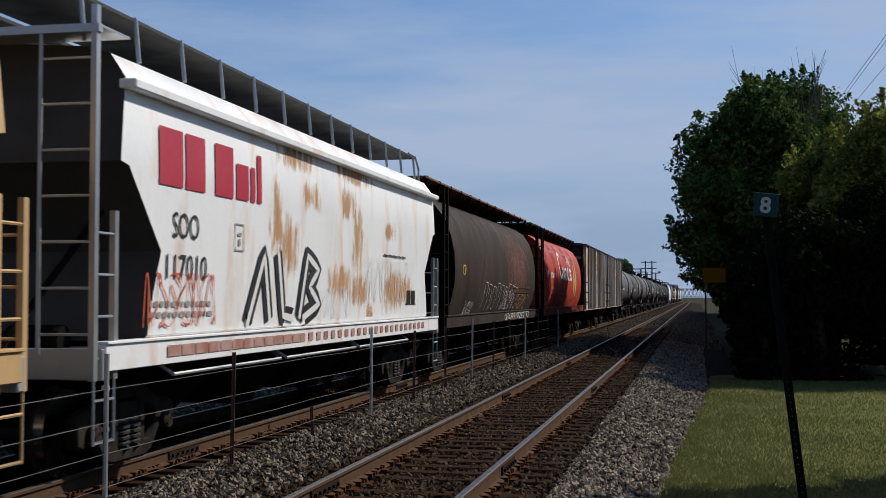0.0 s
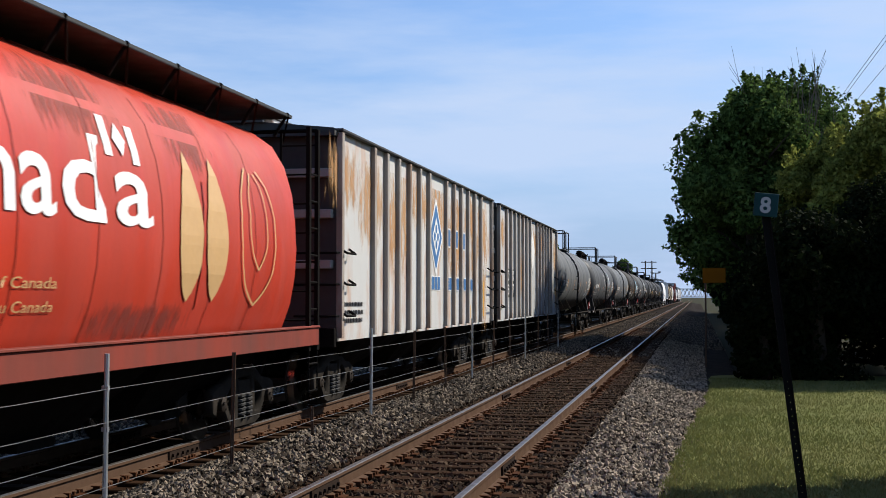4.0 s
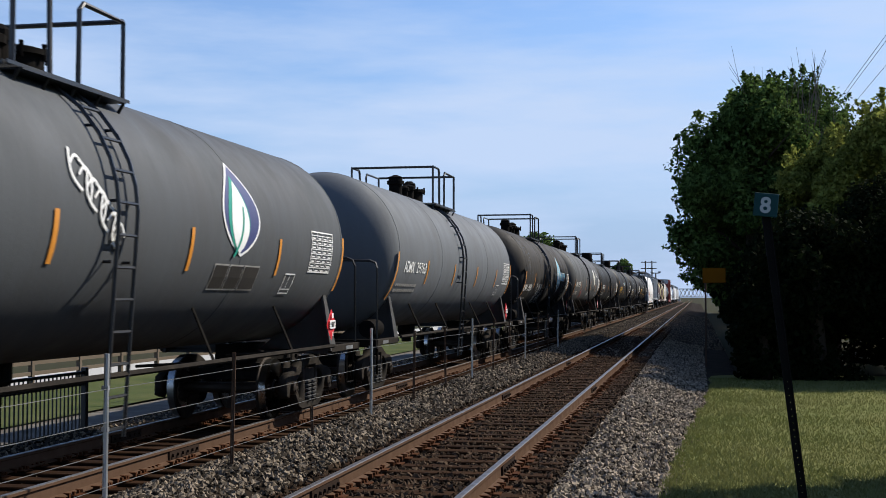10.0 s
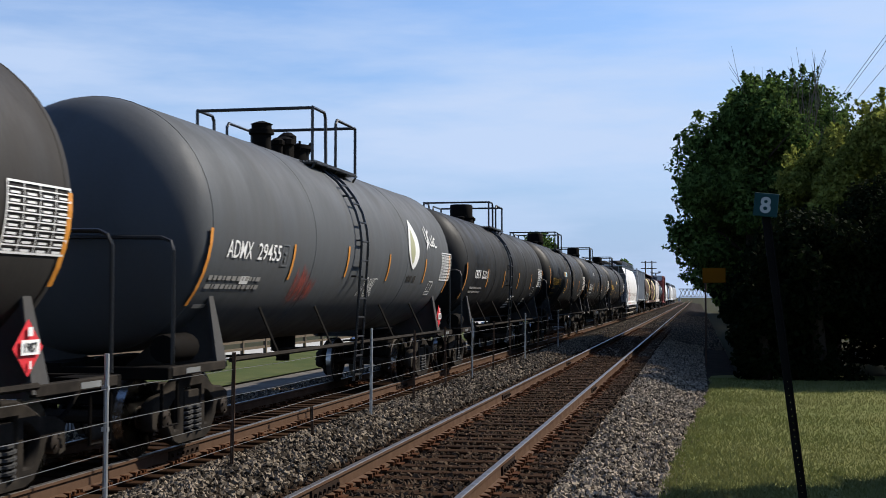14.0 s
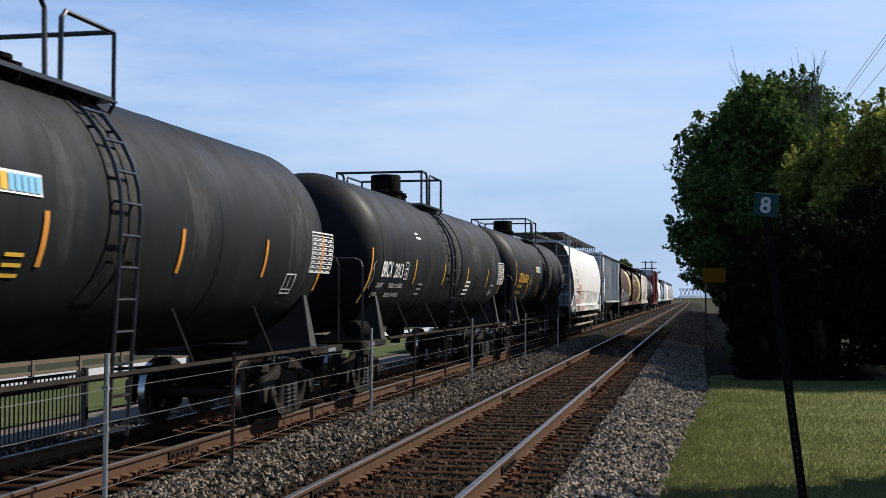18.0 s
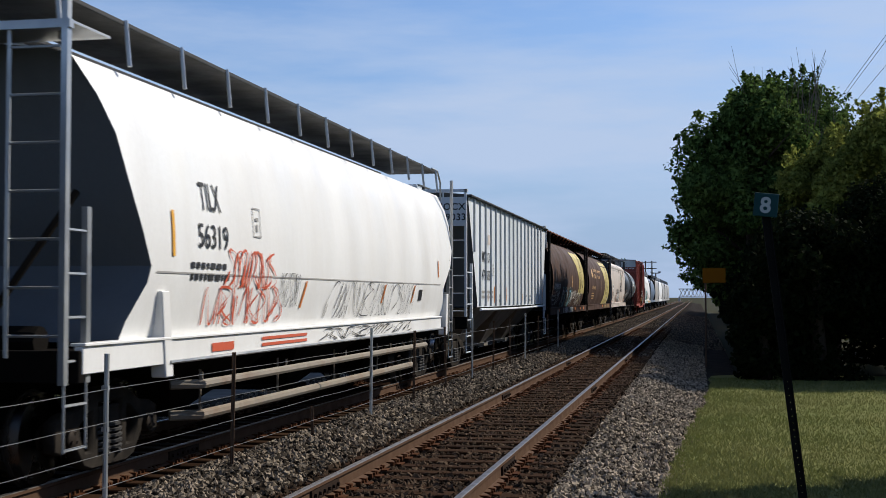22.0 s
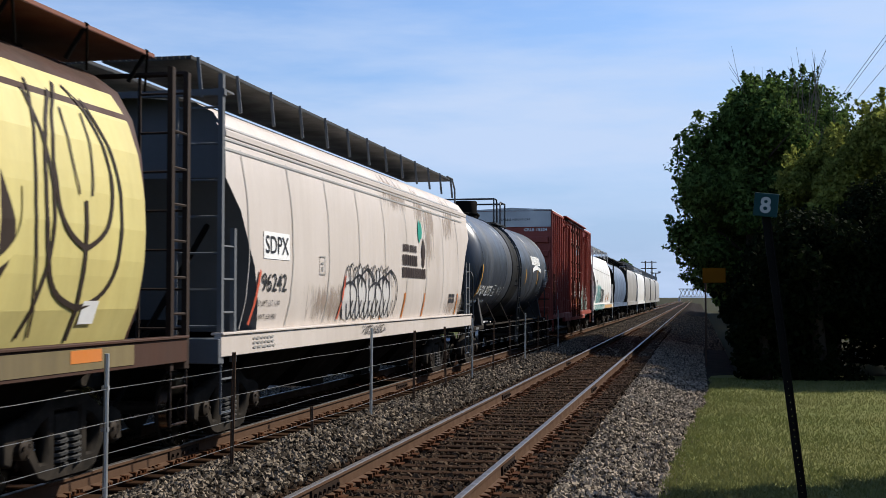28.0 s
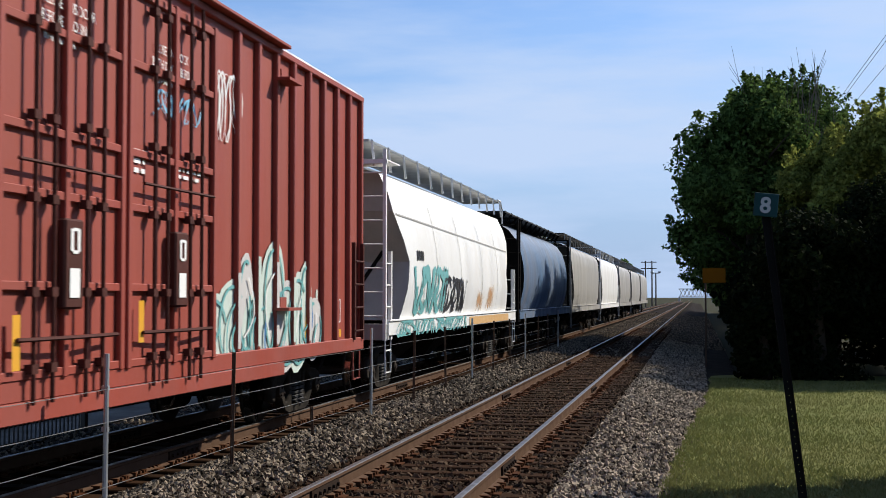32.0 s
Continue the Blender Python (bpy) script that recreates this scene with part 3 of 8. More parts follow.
tree("tree", "broad leafy tree with dark dense foliage", (3.5, 57, -0.45), 11.6, 5.6, 90000, M["leaf"], 11, leaf=0.17, base=0.26, lobes=110, lobe_r=0.24, sprigs=150)
tree("tree", "leafy tree in the trackside row", (2.1, 51.5, -0.45), 10.5, 3.9, 60000, M["leaf"], 19, leaf=0.18, base=0.28, lobes=75, lobe_r=0.26, sprigs=90)
# hidden behind the row, added so its shade falls on the train
tree("tree", "leafy tree in the trackside row", (3.3, 60.2, -0.45), 12.0, 4.2, 30000, M["leaf"], 26, leaf=0.24, base=0.2, lobes=60)
tree("tree", "tall leafy tree with yellow-green sunlit top", (7.0, 46, -0.45), 8.9, 3.4, 70000, M["leaf_yellow"], 12, leaf=0.16, base=0.15, lobes=80, lobe_r=0.26, sprigs=120)
tree("tree", "leafy tree with yellow-green leaves in the trackside row", (5.0, 48.5, -0.45), 8.0, 3.0, 50000, M["leaf_yellow"], 13, base=0.1, lobes=75, lobe_r=0.28, sprigs=80)
# another hidden tree, kept tall to shade the train
tree("tree", "leafy tree in the trackside row", (4.2, 64.5, -0.45), 12.5, 5.0, 40000, M["leaf"], 14, leaf=0.24, base=0.1, lobes=60)
tree("tree", "leafy tree in the trackside row", (9.6, 52.5, -0.45), 11.2, 3.9, 50000, M["leaf_yellow"], 15, leaf=0.18, lobes=75, lobe_r=0.26, sprigs=90)
# mostly out of view, added to shade the row's lower leaves
tree("tree", "leafy tree in the trackside row", (12.0, 62, -0.45), 9.5, 5.0, 20000, M["leaf"], 25, leaf=0.28, base=0.02, lobes=60)
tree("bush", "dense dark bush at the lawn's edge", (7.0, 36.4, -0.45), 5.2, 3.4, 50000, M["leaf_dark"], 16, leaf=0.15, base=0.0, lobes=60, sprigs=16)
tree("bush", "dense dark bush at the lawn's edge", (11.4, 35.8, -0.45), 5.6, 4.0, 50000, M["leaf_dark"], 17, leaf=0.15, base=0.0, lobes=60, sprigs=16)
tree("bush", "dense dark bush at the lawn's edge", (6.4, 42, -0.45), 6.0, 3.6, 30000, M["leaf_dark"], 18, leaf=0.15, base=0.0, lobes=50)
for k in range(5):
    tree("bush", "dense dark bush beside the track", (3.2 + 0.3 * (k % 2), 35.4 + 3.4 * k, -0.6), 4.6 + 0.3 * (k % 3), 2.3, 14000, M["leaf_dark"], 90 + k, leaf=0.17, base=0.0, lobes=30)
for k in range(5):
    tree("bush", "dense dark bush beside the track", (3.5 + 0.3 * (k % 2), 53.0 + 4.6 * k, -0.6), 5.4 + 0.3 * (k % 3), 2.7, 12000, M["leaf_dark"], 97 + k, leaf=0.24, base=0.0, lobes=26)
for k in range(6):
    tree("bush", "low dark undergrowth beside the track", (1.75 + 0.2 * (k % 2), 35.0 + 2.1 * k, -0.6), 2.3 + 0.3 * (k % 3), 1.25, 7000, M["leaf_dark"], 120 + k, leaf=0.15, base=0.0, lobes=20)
for k in range(7):
    tree("tree", "far leafy tree in the trackside row", (4.9 + 0.5 * (k % 3), 84 + 17 * k, -0.5), 7.5 + (k % 3), 4.2, 9000, M["leaf"], 30 + k, leaf=0.4, base=0.02, lobes=20)
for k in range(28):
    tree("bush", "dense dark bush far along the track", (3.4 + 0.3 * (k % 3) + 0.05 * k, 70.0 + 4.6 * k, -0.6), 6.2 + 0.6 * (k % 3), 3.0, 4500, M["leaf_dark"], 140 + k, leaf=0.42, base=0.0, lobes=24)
# unseen trees beside the camera: the first shades the lawn, the second blocks sky light
tree("tree", "leafy lawn tree out of view, for its shade", (8.9, 17.7, -0.45), 8.6, 4.9, 45000, M["leaf"], 21, leaf=0.34, base=0.12, lobes=90, lobe_r=0.34)
tree("tree", "leafy lawn tree out of view, for its shade", (13.6, 5.0, -0.45), 9.6, 5.6, 30000, M["leaf"], 23, leaf=0.3, base=0.1, lobes=50)


def bare_tree(at, height, seed):
    """A dead tree: bare forking branches."""
    rng = random.Random(seed)
    root = thing("dead_tree", "bare dead tree with thin grey branches above the leafy row", "tree", Matrix.Translation(at))
    bm = bmesh.new()
    tube(bm, [(0, 0, 0), (0.1, 0, height * 0.45)], [0.13, 0.08], 6)
    part("trunk", bm, M["dead_bark"], root)

    def grow(p, d, length, r, depth, bm):
        q = p + d * length
        mid = p + d * length * 0.5 + Vector((rng.uniform(-1, 1), rng.uniform(-1, 1), 0.3)) * length * 0.04
        tube(bm, [p, mid, q], [r, r * 0.8, r * 0.6], 4)
        if depth:
            for _ in range(rng.choice((2, 2, 3))):
                nd = (d + Vector((rng.uniform(-0.3, 0.3), rng.uniform(-0.3, 0.3), rng.uniform(0.0, 0.25)))).normalized()
                grow(p + d * length * rng.uniform(0.5, 1.0), nd, length * rng.uniform(0.6, 0.85), r * 0.6, depth - 1, bm)

    for k in range(9):
        a = k * 0.70
        bm = bmesh.new()
        d = Vector((math.cos(a) * 0.34, math.sin(a) * 0.3, 1)).normalized()
        grow(Vector((0.1, 0, height * (0.36 + 0.02 * k))), d, height * 0.27, 0.05, 3, bm)
        part("branch", bm, M["dead_bark"], root)


bare_tree((3.9, 52, -0.45), 10.4, 4)

# power lines high over the trees
lines = thing("power_lines", "thin overhead power lines above the trees", "cable")
for x, z in ((12.5, 18.8), (12.0, 18.5), (12.5, 17.2)):
    bm = bmesh.new()
    tube(bm, [(x, 72 + 30 * k, z + 0.1 * (k % 2)) for k in range(8)], 0.018, 4)
    part("cable", bm, M["black_rail"], lines)
for y in (72, 282):
    bm = bmesh.new()
    tube(bm, [(12.25, y, -0.8), (12.25, y, 19.2)], [0.2, 0.13], 8)
    shaft_ = part("pole", bm, M["wood_pole"], lines, "grey timber line pole")
    for z in (17.15, 18.6):
        bm = bmesh.new()
        box(bm, 11.3, 13.2, y - 0.06, y + 0.06, z - 0.16, z)
        part("crossarm", bm, M["wood_pole"], shaft_)


# ---- beyond the train ----
def sheet(name, label, x0, x1, y0, y1, z, material):
    bm = bmesh.new()
    nx, ny = 6, 30
    g = [[bm.verts.new((x0 + (x1 - x0) * i / nx + 0.25 * noise.noise((i, j * 0.3, z * 9)) * (i in (0, nx)), y0 + (y1 - y0) * j / ny, z + 0.01 * noise.noise((i, j, 4)))) for i in range(nx + 1)] for j in range(ny + 1)]
    for j in range(ny):
        for i in range(nx):
            bm.faces.new((g[j][i], g[j][i + 1], g[j + 1][i + 1], g[j + 1][i]))
    tagged(part(name, bm, material), label, name.replace("_", " "), kind="structure")


sheet("gravel_path", "pale gravel service path beyond the far track", -12.6, -11.3, -10, 120, -0.66, M["gravel"])
sheet("verge", "green grass verge beyond the gravel path", -17.7, -12.6, -10, 160, -0.62, M["verge"])
sheet("road", "sunlit pale road beyond the verge", -20.6, -17.7, -10, 200, -0.60, M["concrete"])

rail_ = thing("picket_railing", "black steel picket railing beyond the far track", "railing", pose(-9.5, 0, -0.62))
for y in (5.2, 8.5, 11.8, 15.1, 18.3):
    bm = bmesh.new()
    box(bm, -0.045, 0.045, y - 0.045, y + 0.045, 0, 1.30)
    bevelled(bm, 0.006)
    part("post", bm, M["black_rail"], rail_)
for z in (0.16, 1.02, 1.20):
    bm = bmesh.new()
    box(bm, -0.02, 0.02, 5.2, 18.3, z, z + 0.045)
    part("rail_bar", bm, M["black_rail"], rail_)
pk = bmesh.new()
box(pk, -0.009, 0.009, -0.009, 0.009, 0.16, 1.24)
PICKET = bpy.data.meshes.new("picket")
pk.to_mesh(PICKET)
pk.free()
PICKET.materials.append(M["black_rail"])
for k in range(108):
    part("picket", PICKET, None, rail_, at=Matrix.Translation((0, 5.3 + 0.12 * k, 0)))

low = thing("low_rail_fence", "low dark rail fence along the verge", "fence", pose(-17.2, 0, -0.62))
for k in range(22):
    bm = bmesh.new()
    box(bm, -0.06, 0.06, 12 + 2.6 * k - 0.06, 12 + 2.6 * k + 0.06, 0, 0.75)
    part("post", bm, M["wood_pole"], low)
for z in (0.62, 0.34):
    bm = bmesh.new()
    box(bm, -0.03, 0.03, 12, 66.6, z, z + 0.1)
    part("rail_bar", bm, M["wood_pole"], low)

# far end of the line: poles, lamp, bridge, greenery
def pole(name, label, x, y, h, arms):
    root = thing(name, label, "pole", pose(x, y, -0.75))
    bm = bmesh.new()
    tube(bm, [(0, 0, 0), (0, 0, h)], [0.2, 0.14], 8)
    part("shaft", bm, M["wood_pole"], root)
    for z, w in arms:
        bm = bmesh.new()
        box(bm, -w, w, -0.1, 0.1, h - z - 0.1, h - z + 0.1)
        part("crossarm", bm, M["wood_pole"], root)
    return root


pole("utility_pole", "far timber utility pole with two crossarms", -11.9, 300, 11.0, ((0.3, 1.1), (1.8, 1.1)))
pole("utility_pole", "far timber utility pole with two crossarms", -10.4, 300, 11.0, ((0.3, 1.1), (1.8, 1.1)))
lp_ = pole("yard_lamp", "far yard lamp with two heads", -9.5, 300, 8.2, ((0.1, 0.9),))
for s_ in (-1, 1):
    bm = bmesh.new()
    box(bm, s_ * 0.9 - 0.35, s_ * 0.9 + 0.35, -0.2, 0.2, 8.2, 8.5)
    bevelled(bm, 0.06)
    part("lamp_head", bm, M["car_silver"], lp_)

br = thing("truss_bridge", "far pale lattice truss bridge across the line", "bridge", pose(0, 640, 0))
for z in (1.6, 5.6):
    bm = bmesh.new()
    box(bm, -9.0, 8.0, -0.3, 0.3, z - 0.22, z + 0.22)
    part("chord", bm, M["galv"], br)
for k in range(9):
    for s_ in (-1, 1):
        x0 = -8.6 + 1.9 * k
        bm = bmesh.new()
        tube(bm, [(x0, 0, 1.6 if s_ > 0 else 5.6), (x0 + 1.9, 0, 5.6 if s_ > 0 else 1.6)], 0.2, 5)
        part("diagonal", bm, M["galv"], br)
for x in (-8.6, 7.8):
    bm = bmesh.new()
    box(bm, x - 0.5, x + 0.5, -1, 1, -0.8, 1.6)
    part("pier", bm, M["concrete"], br)
for k in range(9):
    tree("tree", "far hazy tree behind the line", (-58 - 17 * (k % 4) - 12 * (k // 4), 330 + 60 * k, -0.75), 8 + 2 * (k % 3), 7, 3000, M["leaf"], 60 + k, leaf=1.1, base=0.0, lobes=16)
tree("tree", "distant leafy tree behind the train", (-23.0, 182, -0.75), 12.0, 4.5, 9000, M["leaf"], 80, leaf=0.5)
tree("tree", "distant leafy tree behind the train", (-22.5, 390, -0.75), 14.0, 4.8, 5000, M["leaf"], 81, leaf=0.8)
tree("tree", "distant leafy tree behind the train", (-31.0, 220, -0.75), 8.0, 5.0, 6000, M["leaf"], 82, leaf=0.6)


# ---- freight cars ----
def truck_meshes():
    # cast side frame: arched top chord, dropped spring seat, open windows; y along, z up
    half_ = [(0.0, 0.90), (0.24, 0.90), (0.46, 0.83), (0.70, 0.71), (0.98, 0.68), (1.14, 0.62), (1.15, 0.36), (1.04, 0.33), (1.0, 0.50), (0.80, 0.51), (0.75, 0.38), (0.56, 0.16), (0.40, 0.11), (0.0, 0.11)]
    out = half_ + [(-y, z) for y, z in half_[::-1][1:-1]]
    win = [(0.37, 0.26), (0.37, 0.72), (0.50, 0.68), (0.68, 0.56), (0.66, 0.44), (0.54, 0.26)]
    holes = [[(-0.28, 0.20), (-0.28, 0.78), (0.28, 0.78), (0.28, 0.20)], win, [(-y, z) for y, z in win]]
    side = flat_shape(out, holes, 0.10, 0.022)
    side.materials.append(M["truck"])
    bm = bmesh.new()
    for s in (-1, 1):
        x0 = s * 0.72
        prof = [(0.13, x0 + s * 0.09), (0.14, x0 + s * 0.02), (0.36, x0 - s * 0.0), (0.40, x0 + s * 0.06), (0.455, x0 + s * 0.065)]
        revolve(bm, prof, 24, "x")
        revolve(bm, [(0.455, x0 + s * 0.065), (0.458, x0 - s * 0.04)], 24, "x", 1)
        revolve(bm, [(0.458, x0 - s * 0.04), (0.487, x0 - s * 0.055), (0.487, x0 - s * 0.08), (0.40, x0 - s * 0.08), (0.30, x0 - s * 0.03), (0.10, x0 - s * 0.05)], 24, "x")
    revolve(bm, [(0.085, -1.02), (0.085, 1.02)], 10, "x")
    for s in (-1, 1):
        revolve(bm, [(0.10, s * 1.0), (0.10, s * 1.12), (0.06, s * 1.14)], 12, "x")
        for k in range(3):
            a = k * 2.094
            box(bm, s * 1.12, s * 1.15, math.cos(a) * 0.06 - 0.014, math.cos(a) * 0.06 + 0.014, math.sin(a) * 0.06 - 0.014, math.sin(a) * 0.06 + 0.014)
    bmesh.ops.recalc_face_normals(bm, faces=bm.faces[:])
    wheel = bpy.data.meshes.new("wheelset")
    bm.to_mesh(wheel)
    bm.free()
    wheel.materials.append(M["wheel"])
    wheel.materials.append(M["tread"])
    wheel.polygons.foreach_set("use_smooth", [True] * len(wheel.polygons))
    wheel.set_sharp_from_angle(angle=radians(35))
    bm = bmesh.new()
    box(bm, -1.06, 1.06, -0.23, 0.23, 0.53, 0.72)
    box(bm, -0.3, 0.3, -0.26, 0.26, 0.68, 0.80)
    for s in (-1, 1):
        box(bm, s * 0.55 - 0.12, s * 0.55 + 0.12, -0.2, 0.2, 0.70, 0.80)
        for e in (-1, 1):
            box(bm, s * 0.75 - 0.06, s * 0.75 + 0.06, e * 0.41 - 0.03, e * 0.41 + 0.03, 0.32, 0.60)
    for e in (-1, 1):
        box(bm, -0.85, 0.85, e * 0.38 - 0.05, e * 0.38 + 0.05, 0.38, 0.46)
    bevelled(bm, 0.01)
    bmesh.ops.recalc_face_normals(bm, faces=bm.faces[:])
    bolster = bpy.data.meshes.new("truck")
    bm.to_mesh(bolster)
    bm.free()
    bolster.materials.append(M["truck"])
    bm = bmesh.new()
    pts = [(math.cos(t) * 0.112, math.sin(t) * 0.112, 0.22 + 0.30 * t / (2 * math.pi * 5)) for t in (2 * math.pi * 5 * k / 50 for k in range(51))]
    tube(bm, pts, 0.022, 5)
    bmesh.ops.recalc_face_normals(bm, faces=bm.faces[:])
    spring = bpy.data.meshes.new("spring")
    bm.to_mesh(spring)
    bm.free()
    spring.materials.append(M["saddle"])
    return side, wheel, bolster, spring


SIDE_ME, WHEEL_ME, BOLSTER_ME, SPRING_ME = truck_meshes()
CARS = []          # (thing, wheelsets, station of its middle)
SHIFT = [0.0]      # of the markings along the car being built


def add_trucks(car, L, over=2.15):
    wheels = []
    for e in (-1, 1):
        ty = e * (L / 2 - over)
        tr = part("truck", BOLSTER_ME, None, car, at=Matrix.Translation((0, ty, 0)))
        for s in (-1, 1):
            part("side_frame", SIDE_ME, None, tr, at=Matrix.Translation((s * 1.0, 0, 0)) @ Matrix(((0, 0, 1, 0), (1, 0, 0, 0), (0, 1, 0, 0), (0, 0, 0, 1))))
            for sy in (-0.13, 0.13):
                part("spring", SPRING_ME, None, tr, at=Matrix.Translation((s * 1.0, sy, 0)))
        for w in (-1, 1):
            at = (0, w * 0.889, 0.457)
            wheels.append((part("wheelset", WHEEL_ME, None, tr, at=Matrix.Translation(at)), at))
    for e in (-1, 1):
        bm = bmesh.new()
        y1 = e * L / 2
        box(bm, -0.10, 0.10, min(y1, y1 - e * 0.75), max(y1, y1 - e * 0.75), 0.76, 0.94)
        box(bm, -0.17, 0.13, min(y1 + e * 0.10, y1 - e * 0.25), max(y1 + e * 0.10, y1 - e * 0.25), 0.70, 1.0)
        bevelled(bm, 0.03)
        part("coupler", bm, M["truck"], car)
        bm = bmesh.new()
        tube(bm, [(0.35, y1 - e * 0.7, 0.85), (0.36, y1 - e * 0.35, 0.6), (0.3, y1 - e * 0.1, 0.42), (0.2, y1, 0.40)], 0.028, 6)
        part("brake_hose", bm, M["iron"], car)
    return wheels


def body_mesh(prof, end_of, ny=2, lead_of=None):
    """Lofts a side profile [(x, z) from the bottom up] along the car; end_of(z) is the half length there, lead_of(z) that of the leading half."""
    lead_of = lead_of or end_of
    bm = bmesh.new()
    fr = [-1 + 2 * i / ny for i in range(ny + 1)]
    sides = []
    for sx in (1, -1):
        sides.append([[bm.verts.new((sx * x, f * (end_of(z) if f > 0 else lead_of(z)), z)) for f in fr] for x, z in prof])
    for s in sides:
        for a, b in zip(s, s[1:]):
            for i in range(ny):
                bm.faces.new((a[i], a[i + 1], b[i + 1], b[i]))
    p, q = sides
    for i in range(ny):
        bm.faces.new((p[-1][i], p[-1][i + 1], q[-1][i + 1], q[-1][i]))
        bm.faces.new((p[0][i], p[0][i + 1], q[0][i + 1], q[0][i]))
    # ends take the second material, mostly a darker one that paints in their shade
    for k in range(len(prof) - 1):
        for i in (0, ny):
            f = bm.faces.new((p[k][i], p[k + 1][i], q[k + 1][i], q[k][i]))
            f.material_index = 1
    return bm


def surf_of(prof):
    zs, xs = [p[1] for p in prof], [p[0] for p in prof]
    return lambda z: float(np.interp(z, zs, xs))


def decal(car, name, me, material, y, z, surf, lift=0.012, label=""):
    """Lays a flat mesh on the car's near side: its x runs along the car, its y up."""
    for v in me.vertices:
        a, b = v.co.x + y + SHIFT[0], v.co.y + z
        v.co = (surf(b) + lift, a, b)
    return part(name, me, material, car, label)


def write(car, text, size, y, z, surf, material, bold=0.0, spacing=1.0, lift=0.014, name="lettering"):
    return decal(car, name, flat_text(text, size, bold, spacing), material, y, z, surf, lift)


def grid_mesh(poly_rows):
    """A flat sheet from rows of (x, y) points."""
    vs = [(a, b, 0) for row in poly_rows for a, b in row]
    n = len(poly_rows[0])
    fs = [(r * n + k, r * n + k + 1, (r + 1) * n + k + 1, (r + 1) * n + k) for r in range(len(poly_rows) - 1) for k in range(n - 1)]
    me = bpy.data.meshes.new("sheet")
    me.from_pydata(vs, [], fs)
    return me


def bars(car, rects, surf, material, name="lettering_bars", lift=0.012):
    """Plain bars for writing that cannot be read: (y, z, width, height)."""
    vs, fs = [], []
    for y, z, w, h in rects:
        n = max(1, int(h / 0.12))
        y = y + SHIFT[0]
        for k in range(n + 1):
            zz = z + h * k / n
            vs += [(surf(zz) + lift, y, zz), (surf(zz) + lift, y + w, zz)]
            if k:
                b = len(vs) - 4
                fs.append((b, b + 1, b + 3, b + 2))
    me = bpy.data.meshes.new(name)
    me.from_pydata(vs, [], fs)
    return part(name, me, material, car)


def scrawl(car, y0, z0, w, h, surf, material, seed, strokes=5, width=0.035, lift=0.016, name="graffiti", round_=1.0):
    """Sprayed looping strokes."""
    rng = random.Random(seed)
    for s in range(strokes):
        vs, fs = [], []
        cx = y0 + SHIFT[0] + w * (s + 0.5) / strokes
        ph, k1, k2 = rng.uniform(0, 6.28), rng.choice((1, 2, 2, 3)), rng.choice((1, 2, 3))
        n = 30
        pts = []
        for i in range(n + 1):
            t = i / n
            a = cx + (t - 0.5) * w / strokes * 1.1 + math.sin(t * 6.28 * k1 + ph) * w / strokes * 0.45 * round_
            b = z0 + h * (0.5 + 0.48 * math.cos(t * 6.28 * k2 + ph * 0.7) * rng.uniform(0.93, 1.0))
            pts.append((a, b))
        for i, (a, b) in enumerate(pts):
            q = pts[min(i + 1, n)]
            p = pts[max(i - 1, 0)]
            dx, dy = q[0] - p[0], q[1] - p[1]
            ll = math.hypot(dx, dy) or 1
            ww = width * (0.7 + 0.5 * math.sin(i * 0.7 + s)) * 0.5
            for sg in (-1, 1):
                aa, bb = a - dy / ll * ww * sg, b + dx / ll * ww * sg
                vs.append((surf(bb) + lift, aa, bb))
            if i:
                m = len(vs) - 4
                fs.append((m, m + 1, m + 3, m + 2))
        me = bpy.data.meshes.new(name)
        me.from_pydata(vs, [], fs)
        part(name, me, material, car)


def strip(car, y, z, w, h, surf, material, name="reflector", lift=0.014, slant=0.0):
    rows = [[(slant * k / 5, h * k / 5), (slant * k / 5 + w, h * k / 5)] for k in range(6)]
    return decal(car, name, grid_mesh(rows), material, y, z, surf, lift)


def table(car, y, z, w, h, surf, rows=9, cols=4):
    """A white ruled inspection table."""
    r = [(y, z, w, 0.02), (y, z + h - 0.02, w, 0.02), (y, z, 0.02, h), (y + w - 0.02, z, 0.02, h)]
    for k in range(1, rows):
        r.append((y, z + h * k / rows, w, 0.012))
        for c in range(cols):
            r.append((y + w * (c + 0.2) / cols, z + h * (k - 0.68) / rows, w / cols * 0.55, h / rows * 0.3))
    for c in range(1, cols):
        r.append((y + w * c / cols, z, 0.012, h))
    bars(car, r, surf, M["white"], "inspection_table")


def ladder(car, pts_of, y, width, z0, z1, step, material, name="ladder", r=0.018):
    """Two stringers and rungs; pts_of(z) gives the outward place at each height."""
    bm = bmesh.new()
    n = max(2, int((z1 - z0) / 0.25))
    zs = [z0 + (z1 - z0) * k / n for k in range(n + 1)]
    for dy in (0, width):
        tube(bm, [(pts_of(z), y + dy, z) for z in zs], r * 1.25, 5)
    k = z0 + 0.1
    while k < z1:
        tube(bm, [(pts_of(k), y, k), (pts_of(k), y + width, k)], r, 5)
        k += step
    return part(name, bm, material, car)


def station(G0, G1):
    return G1 - G0, (G0 + G1) / 2 - 1.13


def finish(car, L, mid, over=2.15):
    CARS.append((car, add_trucks(car, L, over), mid))


def circle_surf(R, zc):
    return lambda z: math.sqrt(max(0.0, R * R - (z - zc) ** 2))


